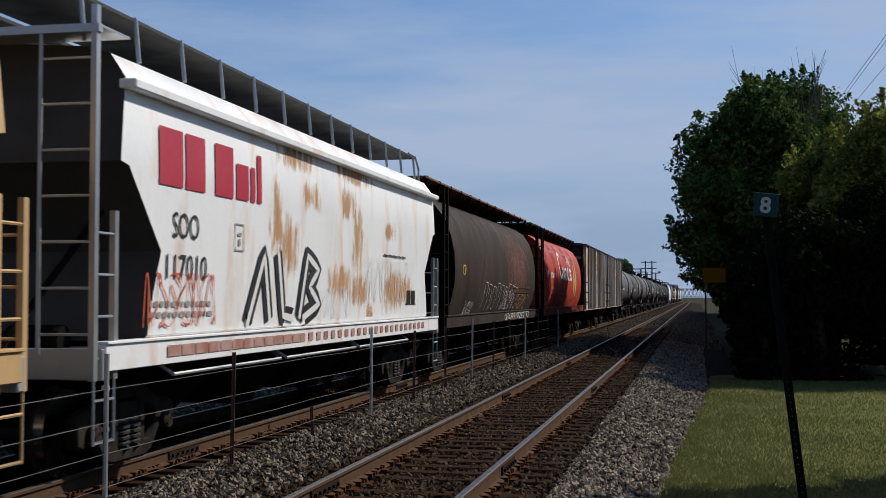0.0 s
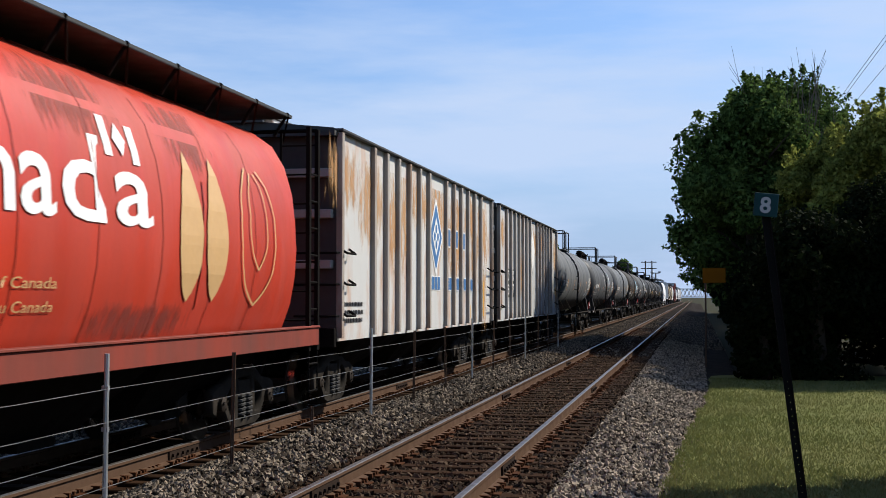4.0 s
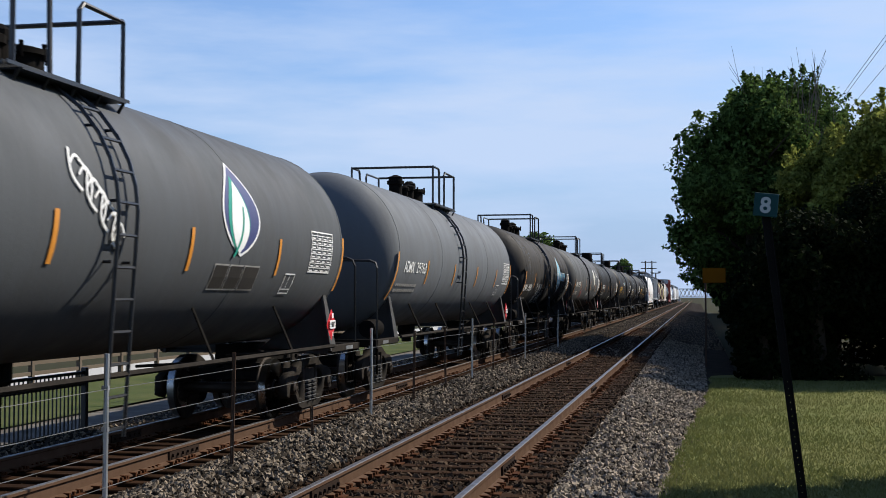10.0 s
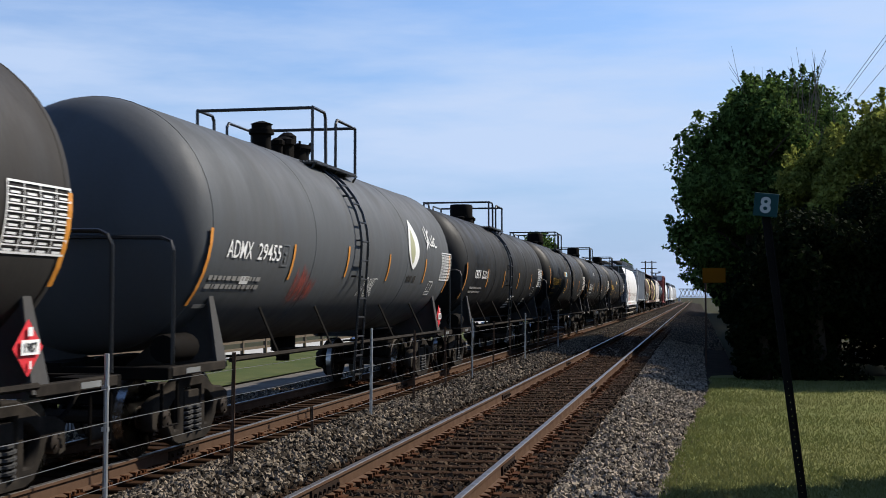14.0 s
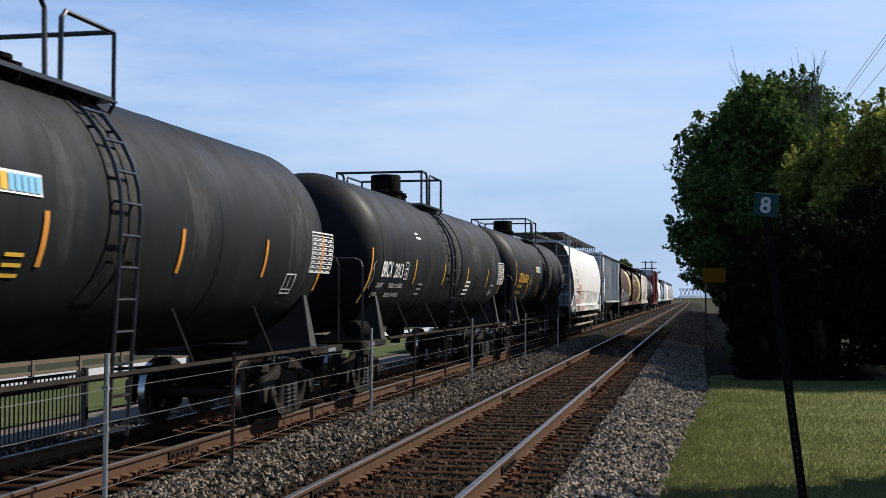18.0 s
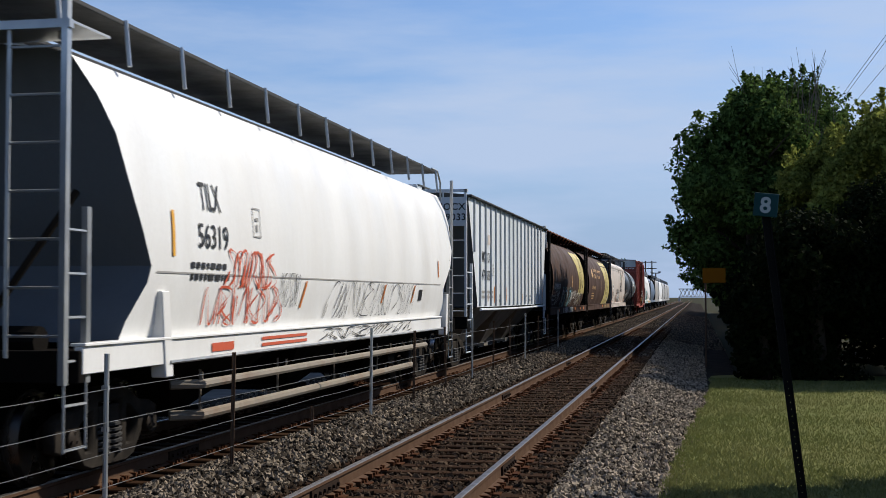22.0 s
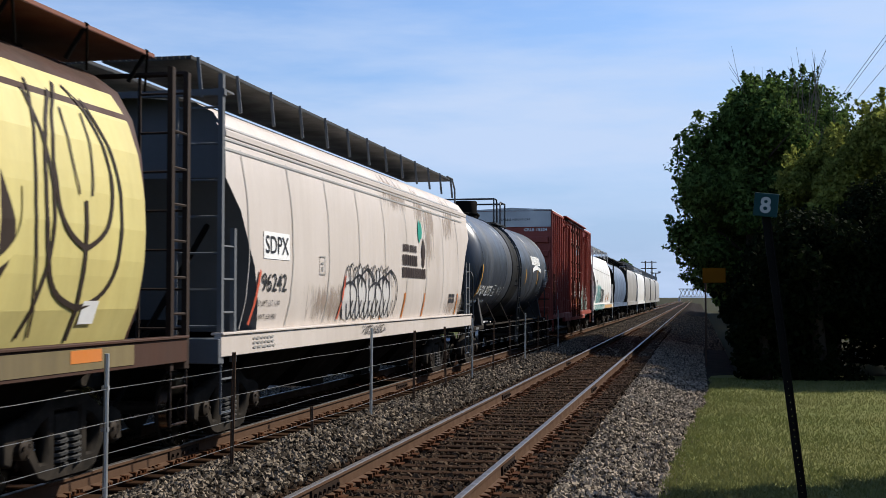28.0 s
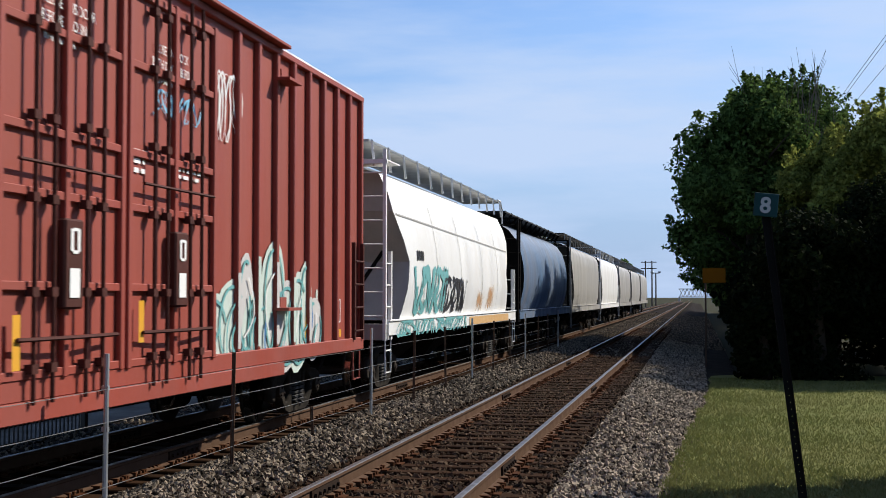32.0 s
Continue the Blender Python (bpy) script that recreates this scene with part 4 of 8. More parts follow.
def slat_mesh():
    bm = bmesh.new()
    box(bm, -0.006, 0.006, -1.25, 1.25, 0, 0.035)
    bmesh.ops.recalc_face_normals(bm, faces=bm.faces[:])
    me = bpy.data.meshes.new("slat")
    bm.to_mesh(me)
    bm.free()
    me.materials.append(M["black_rail"])
    return me


SLAT_ME = slat_mesh()


def tank_car(G0, G1, paint, label, R=1.52, zc=2.68, rail_kind=0, band=None, band_w=0.36, head=1.15, lettering=None, placard=True, stripe="yellow", table_z=2.2, lead=None, rails=(-1.5, -0.75, -0.17, 1.1), ladder_y=-0.92, table_y=None, strips=((-4.6, 2.12), (-1.6, 2.12), (1.45, 2.12), (4.6, 2.12)), dome=False):
    L, mid = station(G0, G1)
    car = thing("tank_car", label, "freight car", Matrix.Translation((TRAIN_X, mid, TRAIN_Z)), "cars of the freight train")
    surf = circle_surf(R, zc)
    half = L / 2 - head
    bm = bmesh.new()
    hd = 0.80
    prof = [(0.001, -half)] + [(R * math.sin(a), -half + hd * (1 - math.cos(a))) for a in (math.pi / 2 * k / 9 for k in range(1, 10))]
    body = [(R, -half + hd + (2 * half - 2 * hd) * k / 8) for k in range(1, 8)]
    prof += body + [(r, -y) for r, y in prof[::-1]]
    revolve(bm, prof, 56, "y", 0, (0, 0, zc))
    part("tank", bm, paint, car, smooth=True)
    for y in (-half + hd, -half / 2.6, half / 2.6, half - hd):
        bm = bmesh.new()
        revolve(bm, [(R + 0.002, y - 0.012), (R + 0.006, y - 0.006), (R + 0.006, y + 0.006), (R + 0.002, y + 0.012)], 56, "y", 0, (0, 0, zc))
        part("weld_seam", bm, paint, car, smooth=True)
    if band is not None:
        bm = bmesh.new()
        revolve(bm, [(R, band), (R + 0.02, band + 0.01), (R + 0.02, band + band_w), (R, band + band_w + 0.01)], 56, "y", 0, (0, 0, zc))
        part("girth_band", bm, M["tank_black"], car, smooth=True)
    # underframe: stub sills, saddles, end sills
    for e in (-1, 1):
        ty = e * (L / 2 - 2.15)
        bm = bmesh.new()
        box(bm, -0.18, 0.18, min(e * (L / 2 - 0.55), ty - e * 0.9), max(e * (L / 2 - 0.55), ty - e * 0.9), 0.80, 1.12)
        part("stub_sill", bm, M["iron"], car)
        for s in (-1, 1):
            bm = bmesh.new()
            for x0, x1, w0, w1, z0, z1 in ((0.3, 1.40, 0.03, 0.03, 0.95, 1.02), (1.34, 1.40, 0.15, 0.15, 0.95, 1.10)):
                box(bm, min(s * x0, s * x1), max(s * x0, s * x1), ty - w0, ty + w0, z0, z1)
            # tapered flange leaning in to the tank, with a web behind it
            q = [(1.46, 0.16, 1.0), (1.46, -0.16, 1.0), (1.30, -0.07, 1.88), (1.30, 0.07, 1.88)]
            fr = [bm.verts.new((s * x, ty + y, z)) for x, y, z in q]
            bk = [bm.verts.new((s * (x - 0.04), ty + y, z)) for x, y, z in q]
            bm.faces.new(fr)
            bm.faces.new(bk[::-1])
            for i in range(4):
                bm.faces.new((fr[i], fr[(i + 1) % 4], bk[(i + 1) % 4], bk[i]))
            wb = [[bm.verts.new((s * x, ty + y, z)) for x, z in ((1.42, 1.0), (1.26, 1.86), (0.9, 1.5), (0.5, 1.25), (0.2, 1.0))] for y in (-0.03, 0.03)]
            bm.faces.new(wb[0])
            bm.faces.new(wb[1][::-1])
            for i in range(5):
                bm.faces.new((wb[0][i], wb[0][(i + 1) % 5], wb[1][(i + 1) % 5], wb[1][i]))
            part("saddle", bm, M["saddle"], car)
        bm = bmesh.new()
        ye = e * (L / 2 - 0.62)
        box(bm, -1.45, 1.45, ye - 0.05, ye + 0.05, 0.94, 1.08)
        bevelled(bm, 0.01)
        beam = part("end_sill", bm, M["iron"], car)
        for s in (-1, 1):
            bm = bmesh.new()
            box(bm, min(s * 1.36, s * 1.46), max(s * 1.36, s * 1.46), min(ye - e * 0.05, ty - e * 0.1), max(ye - e * 0.05, ty - e * 0.1), 0.97, 1.08)
            bevelled(bm, 0.01)
            part("corner_sill", bm, M["truck"], beam)
        bm = bmesh.new()
        box(bm, 1.46, 1.465, ye - e * 0.62 - 0.2, ye - e * 0.62 + 0.2, 0.99, 1.05)
        part("data_plate", bm, M["galv"], beam)
        bm = bmesh.new()
        box(bm, 1.0, 1.42, min(ye - e * 0.06, ye - e * 0.5), max(ye - e * 0.06, ye - e * 0.5), 1.05, 1.075)
        part("crossover_step", bm, M["iron"], beam)
        # end railing hooped round the head
        bm = bmesh.new()
        yr = e * (L / 2 - 0.75)
        tube(bm, [(1.42, yr, 1.1), (1.42, yr, 2.38), (1.38, yr - e * 0.02, 2.48), (1.28, yr, 2.52), (0, yr + e * 0.02, 2.54), (-1.28, yr, 2.52), (-1.42, yr, 2.38), (-1.42, yr, 1.1)], 0.024, 6)
        part("end_railing", bm, M["black_rail"], car)
        bm = bmesh.new()
        tube(bm, [(1.35, ye, 0.9), (1.35, ye, 0.42), (1.35, ye - e * 0.42, 0.42), (1.35, ye - e * 0.42, 0.9)], 0.02, 6)
        part("step", bm, M["iron"], car)
    # side grab rail with struts
    bm = bmesh.new()
    yy = L / 2 - 2.3
    tube(bm, [(1.50, -yy, 1.08), (1.50, yy, 1.08)], 0.032, 6)
    part("side_rail", bm, M["truck"], car)
    bm = bmesh.new()
    tube(bm, [(-1.50, -yy, 1.08), (-1.50, yy, 1.08)], 0.032, 6)
    part("side_rail", bm, M["truck"], car)
    for y in (-yy * 0.72, -yy * 0.32, yy * 0.32, yy * 0.72):
        bm = bmesh.new()
        tube(bm, [(0.5, y, 1.02), (1.46, y, 1.08), (1.50, y, 1.09), (1.18, y + 0.1, 1.72)], 0.02, 5)
        part("rail_strut", bm, M["truck"], car)
    # top platform with guard rail, valves
    bm = bmesh.new()
    y0, y1, y2, y3 = rails
    box(bm, -1.05, 1.05, y0 + 0.1, y3, zc + R - 0.235, zc + R - 0.215)
    plat = part("top_platform", bm, M["black_rail"], car)
    for s in (-1, 1):
        for k in range(9):
            part("slat", SLAT_ME, None, plat, at=Matrix.Translation((s * (0.62 + 0.05 * k), (y0 + y3) / 2, zc + R - 0.215)))
        for k in range(5):
            y = y0 + 0.1 + (y3 - y0 - 0.1) * k / 4
            bm = bmesh.new()
            tube(bm, [(s * 1.02, y, zc + R - 0.22), (s * 0.9, y, zc + R - 0.42)], 0.02, 5)
            part("platform_strut", bm, M["black_rail"], plat)
    zt, zb = zc + R + (0.55 if dome else 0.68), zc + R - 0.2
    for s in (-1, 1):
        bm = bmesh.new()
        tube(bm, [(s * 1.0, y0, zb), (s * 1.0, y0, zt)], 0.028, 6)
        tube(bm, [(s * 1.0, y0, zt), (s * 1.0, y1 - 0.1, zt), (s * 1.0, y1 - 0.02, zt - 0.08), (s * 1.0, y1, zb)], 0.028, 6)
        part("guard_rail", bm, M["black_rail"], plat)
        bm = bmesh.new()
        tube(bm, [(s * 1.0, y2, zb), (s * 1.0, y2 + 0.01, zt - 0.1), (s * 1.0, y2 + 0.09, zt - 0.02), (s * 1.0, y3, zt - 0.02), (s * 1.0, y3, zb)], 0.028, 6)
        part("guard_rail", bm, M["black_rail"], plat)
    for y in (y0, y3):
        bm = bmesh.new()
        tube(bm, [(-1.0, y, zt - 0.01), (1.0, y, zt - 0.01)], 0.028, 6)
        part("cross_rail", bm, M["black_rail"], plat)
    ym = (y0 + y3) / 2
    if dome:
        # one tall bonnet over the valves
        bm = bmesh.new()
        revolve(bm, [(0.36, zc + R - 0.08), (0.36, zc + R + 0.10), (0.40, zc + R + 0.11), (0.40, zc + R + 0.16), (0.35, zc + R + 0.17), (0.35, zc + R + 0.50), (0.33, zc + R + 0.53), (0.01, zc + R + 0.55)], 24, "z", 0, (0, ym - 0.45, 0))
        part("bonnet", bm, M["iron"], car, smooth=True)
        valves = ((ym + 0.45, 0.14, 0.20), (ym + 0.75, 0.10, 0.16), (ym - 1.1, 0.09, 0.14))
    else:
        bm = bmesh.new()
        revolve(bm, [(0.34, zc + R - 0.08), (0.34, zc + R + 0.20), (0.40, zc + R + 0.21), (0.40, zc + R + 0.27), (0.30, zc + R + 0.30), (0.05, zc + R + 0.33)], 20, "z", 0, (0, ym + 0.55, 0))
        part("manway", bm, M["iron"], car, smooth=True)
        for k in range(8):
            a = k * math.pi / 4
            bm = bmesh.new()
            tube(bm, [(0.38 * math.cos(a), ym + 0.55 + 0.38 * math.sin(a), zc + R + 0.16), (0.38 * math.cos(a), ym + 0.55 + 0.38 * math.sin(a), zc + R + 0.33)], 0.025, 6)
            part("manway_bolt", bm, M["iron"], car)
        bm = bmesh.new()
        revolve(bm, [(0.16, zc + R - 0.05), (0.16, zc + R + 0.28), (0.21, zc + R + 0.30), (0.21, zc + R + 0.38), (0.17, zc + R + 0.39), (0.17, zc + R + 0.46), (0.19, zc + R + 0.47), (0.05, zc + R + 0.52)], 16, "z", 0, (0, ym - 0.95, 0))
        part("relief_valve", bm, M["iron"], car, smooth=True)
        valves = ((ym - 0.1, 0.15, 0.36), (ym - 0.42, 0.09, 0.30), (ym + 0.1, 0.12, 0.46))
    for yv, rv, hv in valves:
        bm = bmesh.new()
        revolve(bm, [(rv, zc + R - 0.05), (rv, zc + R + hv * 0.6), (rv * 1.35, zc + R + hv * 0.62), (rv * 1.35, zc + R + hv * 0.85), (rv * 0.6, zc + R + hv)], 12, "z", 0, (0.1, yv, 0))
        part("valve", bm, M["iron"], car)
    # ladder over the flank
    lp = lambda z: surf(z) + 0.09 if z > zc else R + 0.09 - 0.06 * (zc - z)
    ladder(car, lp, ladder_y, 0.42, 0.45, zc + R * 0.86, 0.32, M["black_rail"])
    for z in (2.2, 2.8, 3.55):
        for dy in (0, 0.42):
            bm = bmesh.new()
            tube(bm, [(surf(z) - 0.02, ladder_y + dy, z), (surf(z) + 0.09, ladder_y + dy, z)], 0.016, 5)
            part("ladder_bracket", bm, M["black_rail"], car)
    # outlet and brake gear beneath
    bm = bmesh.new()
    revolve(bm, [(0.22, zc - R + 0.05), (0.22, zc - R - 0.18), (0.12, zc - R - 0.30), (0.12, zc - R - 0.42)], 14, "z")
    part("bottom_outlet", bm, M["iron"], car)
    bm = bmesh.new()
    revolve(bm, [(0.16, -0.35), (0.17, -0.3), (0.17, 0.3), (0.16, 0.35)], 12, "y", 0, (1.12, -L / 2 + 1.5, 1.26))
    part("brake_cylinder", bm, M["iron"], car, smooth=True)
    if placard:
        bm = bmesh.new()
        ph = flat_shape([(0, -0.25), (0.25, 0), (0, 0.25), (-0.25, 0)], (), 0.01)
        pl = decal(car, "placard", ph, M["placard"], L / 2 - 2.50, 1.42, lambda z: 1.52, 0.0)
        bars(pl, [(L / 2 - 2.65, 1.36, 0.30, 0.13)], lambda z: 1.545, M["white"], "placard_panel", 0)
        decal(pl, "lettering", flat_text("1987", 0.115, 0.002), M["black"], L / 2 - 2.63, 1.385, lambda z: 1.55, 0.0)
        bars(pl, [(L / 2 - 2.515, 1.24, 0.03, 0.07)], lambda z: 1.545, M["white"], "placard_panel", 0)
        bars(pl, [(L / 2 - 2.54, 1.52, 0.08, 0.08)], lambda z: 1.545, M["white"], "placard_symbol", 0)
    table(car, half - 2.1 if table_y is None else table_y, table_z + 0.02, 1.08, 0.62, surf)
    sy, sz = (half - 1.95 if table_y is None else table_y) - 0.95, table_z - 0.30
    bars(car, [(sy, sz, 0.42, 0.018), (sy, sz + 0.06, 0.42, 0.012), (sy, sz + 0.27, 0.42, 0.018), (sy, sz, 0.018, 0.28), (sy + 0.2, sz + 0.06, 0.012, 0.22), (sy + 0.41, sz, 0.018, 0.28)], surf, M["white"], "stencil_panel")
    for y, zz, h in ((-half + 0.66, 1.8, 0.92) if lead is None else lead, (half - 0.78, 1.95, 0.85), *((y, z, 0.50) for y, z in strips)):
        strip(car, y, zz, 0.085, h, surf, M[stripe])
    if lettering:
        lettering(car, surf, L, half)
    finish(car, L, mid)
    return car


def hopper_car(name, G0, G1, paint, label, prof, ends, end_mat=None, roof=None, walk_mat=None, ribs=None, sill=True, bays=3, lettering=None, cage=True,
               walkway="side", sill_mat=None, pipe=False, cage_mat=None, bay_mat=None, top_z=None, hatch=True, shift=0.0, eave=0.0, cage_in=0.42, phase=None, rib_gap=1.3, eave_out=0.035, bay_fill=0.86,
               lead_ends=None, far_cage=None, lead_cage=None):
    L, mid = station(G0, G1)
    car = thing(name, label, "freight car", Matrix.Translation((TRAIN_X, mid, TRAIN_Z)), "cars of the freight train")
    B = L / 2
    surf = surf_of(prof)
    zs, es = [e[0] for e in ends], [B - e[1] for e in ends]
    end_of = lambda z: float(np.interp(z, zs, es))
    lead_of = end_of
    if lead_ends:
        lead_of = lambda z: float(np.interp(z, [e[0] for e in lead_ends], [B - e[1] for e in lead_ends]))
    bm = body_mesh(prof, end_of, 12, lead_of)
    part("hopper_body", bm, [paint, end_mat or paint], car, smooth=True)
    wide = max(p[0] for p in prof)
    top = prof[-1][1]
    cm = cage_mat or paint
    if ribs:
        n, w, d, z0, z1, rm = ribs
        span = end_of(z1) - 0.05
        for k in range(n):
            y = -span + 2 * span * k / (n - 1)
            if phase:
                y = -span if k == 0 else span if k == n - 1 else phase[0] + phase[1] * (k - n // 2)
                if 0 < k < n - 1 and (abs(y) > span - rib_gap or (k == n // 2 and rib_gap > 1)):
                    continue
            zb = z0
            if lead_ends and y < -lead_of(z1):
                continue
            while (end_of if y > 0 else lead_of)(zb) < abs(y) and zb < z1:
                zb += 0.05
            for s in (-1, 1):
                bm = bmesh.new()
                box(bm, min(s * (surf(z1) - 0.02), s * (surf(z1) + d)), max(s * (surf(z1) - 0.02), s * (surf(z1) + d)), y - w / 2, y + w / 2, zb, z1)
                bevelled(bm, 0.008)
                part("rib", bm, rm, car)
    if eave:
        for s in (-1, 1):
            bm = bmesh.new()
            box(bm, min(s * (surf(eave) - 0.06), s * (surf(eave) + eave_out)), max(s * (surf(eave) - 0.06), s * (surf(eave) + eave_out)), -end_of(eave) - 0.02, end_of(eave) + 0.02, eave - 0.05, eave + 0.05)
            bevelled(bm, 0.015)
            part("eave_rail", bm, paint, car)
    # side sill, centre sill
    sm = sill_mat or paint
    if sill:
        for s in (-1, 1):
            bm = bmesh.new()
            box(bm, min(s * (wide - 0.08), s * (wide + 0.01)), max(s * (wide - 0.08), s * (wide + 0.01)), -B + 0.5, B - (2.5 if pipe else 0.5), 1.14, 1.40)
            bevelled(bm, 0.008)
            web_ = part("side_sill", bm, sm, car)
            bm = bmesh.new()
            box(bm, min(s * (wide - 0.12), s * (wide + 0.035)), max(s * (wide - 0.12), s * (wide + 0.035)), -B + 0.5, B - (2.5 if pipe else 0.5), 1.40, 1.43)
            bevelled(bm, 0.006)
            part("sill_flange", bm, sm, web_)
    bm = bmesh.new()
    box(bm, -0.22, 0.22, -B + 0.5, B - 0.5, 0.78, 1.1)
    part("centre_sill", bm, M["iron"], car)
    for e in (-1, 1):
        bm = bmesh.new()
        ye = e * (B - (far_cage - 0.06 if far_cage and e > 0 else lead_cage - 0.06 if lead_cage and e < 0 else 0.5))
        box(bm, -wide, wide, ye - 0.06, ye + 0.06, 1.06, 1.36)
        box(bm, -wide + 0.05, wide - 0.05, min(ye, e * (B - 1.5)), max(ye, e * (B - 1.5)), 1.30, 1.34)
        bevelled(bm, 0.01)
        part("end_sill", bm, cage_mat or M["grey_hopper"] if sill and not pipe else M["iron"], car)
    # bays; the near-black default puts the shade below the car into their colour
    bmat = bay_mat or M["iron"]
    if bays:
        # bay_fill above 1 widens the bays to fill in the shade there
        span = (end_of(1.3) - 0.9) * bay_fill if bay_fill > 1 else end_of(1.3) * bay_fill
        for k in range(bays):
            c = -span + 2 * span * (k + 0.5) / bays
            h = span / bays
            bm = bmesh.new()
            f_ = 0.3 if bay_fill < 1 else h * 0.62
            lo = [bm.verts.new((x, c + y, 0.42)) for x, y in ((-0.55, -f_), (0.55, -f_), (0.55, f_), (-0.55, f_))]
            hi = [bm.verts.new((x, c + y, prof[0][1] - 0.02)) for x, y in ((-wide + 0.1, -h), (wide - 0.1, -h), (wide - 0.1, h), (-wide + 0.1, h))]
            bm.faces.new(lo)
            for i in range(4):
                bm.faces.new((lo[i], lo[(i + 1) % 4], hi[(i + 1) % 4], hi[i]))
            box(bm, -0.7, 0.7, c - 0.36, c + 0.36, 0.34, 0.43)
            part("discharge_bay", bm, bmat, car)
    # end cage: corner posts, ladders, cross rungs
    if cage:
        for e in (-1, 1):
            inset = far_cage if far_cage and e > 0 else lead_cage if lead_cage and e < 0 else cage_in
            step = 0.78 if lead_cage and e < 0 else 0.42
            yo, yi = e * (B - inset), e * (B - inset - step)
            for s in (-1, 1):
                bm = bmesh.new()
                for y in (yo, yi) if s == 1 else (yo,):
                    zt = (top + 0.03 if walkway == "cyl" else (top + 0.02 if walkway == "mid" else top + 0.2) if e < 0 or far_cage else 2.7) if y == yo else (top + 0.02 if walkway == "cyl" else 2.7)
                    box(bm, s * (wide - 0.05) - 0.03, s * (wide - 0.05) + 0.03, y - 0.04, y + 0.04, 1.06, zt)
                part("corner_post", bm, cm, car)
            bm = bmesh.new()
            z = 0.47
            while z < top - 0.3:
                if z < 2.65 or walkway == "cyl":
                    tube(bm, [(wide - 0.04, yo, z), (wide - 0.04, yi, z)], 0.016, 5)
                z += 0.40
            for y in (yo, yi):
                tube(bm, [(wide - 0.04, y, 0.45), (wide - 0.04, y, 2.65 if walkway != "cyl" else top - 0.2)], 0.014, 5)
            part("side_ladder", bm, cm, car)
            bm = bmesh.new()
            lt = 2.7 if walkway == "side" and e > 0 else top
            tube(bm, [(wide - 0.62, yo, 1.3), (wide - 0.62, yo, lt)], 0.022, 5)
            stile = part("end_ladder", bm, cm, car)
            z = 1.5
            while z < lt:
                bm = bmesh.new()
                tube(bm, [(wide - 0.05, yo, z), (wide - 0.62, yo, z)], 0.015, 5)
                part("rung", bm, cm, stile)
                z += 0.44
            bm = bmesh.new()
            if walkway == "cyl":
                tube(bm, [(-wide + 0.05, yo, top + 0.02), (wide - 0.05, yo, top + 0.02)], 0.03, 5)
            elif walkway == "side" and e > 0:
                for s in (-1, 1):
                    tube(bm, [(s * 1.24, B - 1.75, top + 0.42), (s * 1.24, B - 1.15, top + 0.42), (s * 1.24, B - 0.80, top + 0.18), (s * 1.24, B - 0.78, top - 0.25)], 0.024, 6)
            else:
                box(bm, -wide, wide, yo - 0.04, yo + 0.04, top - 0.06, top + 0.02)
                box(bm, -wide, wide, min(yo, e * (end_of if e > 0 else lead_of)(top)), max(yo, e * (end_of if e > 0 else lead_of)(top)), top - 0.01, top + 0.015)
            part("end_roof_frame", bm, cm, car)
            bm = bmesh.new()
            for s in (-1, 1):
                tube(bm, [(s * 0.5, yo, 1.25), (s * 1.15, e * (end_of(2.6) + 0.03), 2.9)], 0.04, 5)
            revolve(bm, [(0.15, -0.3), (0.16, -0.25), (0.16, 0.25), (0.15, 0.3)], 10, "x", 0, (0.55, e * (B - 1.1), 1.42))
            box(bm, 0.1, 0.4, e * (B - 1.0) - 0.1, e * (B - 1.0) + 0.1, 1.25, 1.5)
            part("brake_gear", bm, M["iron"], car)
    # roof walk
    wm = walk_mat or M["grate"]
    zt = top + (0.34 if walkway == "side" else 0.20 if walkway == "cyl" else 0.10)
    if walkway in ("side", "cyl"):
        x0, x1 = (0.10, 1.24) if walkway == "side" else (0.02, 1.14)
        yw = B - 1.2 if walkway == "side" else B - 0.4
        bm = bmesh.new()
        n = 16
        for s in (-1, 1):
            for k in range(n):
                x = s * (x0 + (x1 - x0) * k / (n - 1))
                box(bm, x - 0.006, x + 0.006, -B + 0.4, yw, zt + 0.02, zt + 0.06)
            box(bm, min(s * x0, s * x1), max(s * x0, s * x1), -B + 0.4, yw, zt + 0.012, zt + 0.02)
        nb = int(L / 0.62)
        for k in range(nb + 1):
            y = -B + 0.45 + (yw + B - 0.5) * k / nb
            for s in (-1, 1):
                box(bm, min(s * x0, s * x1), max(s * x0, s * x1), y - 0.012, y + 0.012, zt + 0.02, zt + 0.065)
        part("running_board", bm, wm, car)
        ns = 13
        for k in range(ns):
            y = -B + 0.6 + (yw + B - 0.8) * k / (ns - 1)
            for s in (-1, 1):
                bm = bmesh.new()
                v = (s * (x1 + (0.06 if walkway == "side" else -0.22)), y, top - 0.08)
                tube(bm, [v, (s * x1 + s * 0.01, y, zt + 0.07)], 0.026, 5)
                if walkway == "cyl":
                    tube(bm, [(s * (x1 + 0.01), y, zt + 0.02), (s * (x1 - 0.25), y + 0.5, top - 0.10)], 0.018, 4)
                part("walk_bracket", bm, cm if walkway == "side" else M["iron"], car)
    else:
        bm = bmesh.new()
        for k in range(7):
            x = -0.3 + 0.1 * k
            box(bm, x - 0.035, x + 0.035, -B + (lead_cage or 0.35), B - 0.35, zt + 0.03, zt + 0.06)
        nb = 14
        for k in range(nb + 1):
            y = -B + 0.5 + (L - 1.0) * k / nb
            if lead_cage and y < lead_cage - B:
                continue
            box(bm, -0.36, 0.36, y - 0.03, y + 0.03, top - 0.02, zt + 0.03)
        part("running_board", bm, wm, car)
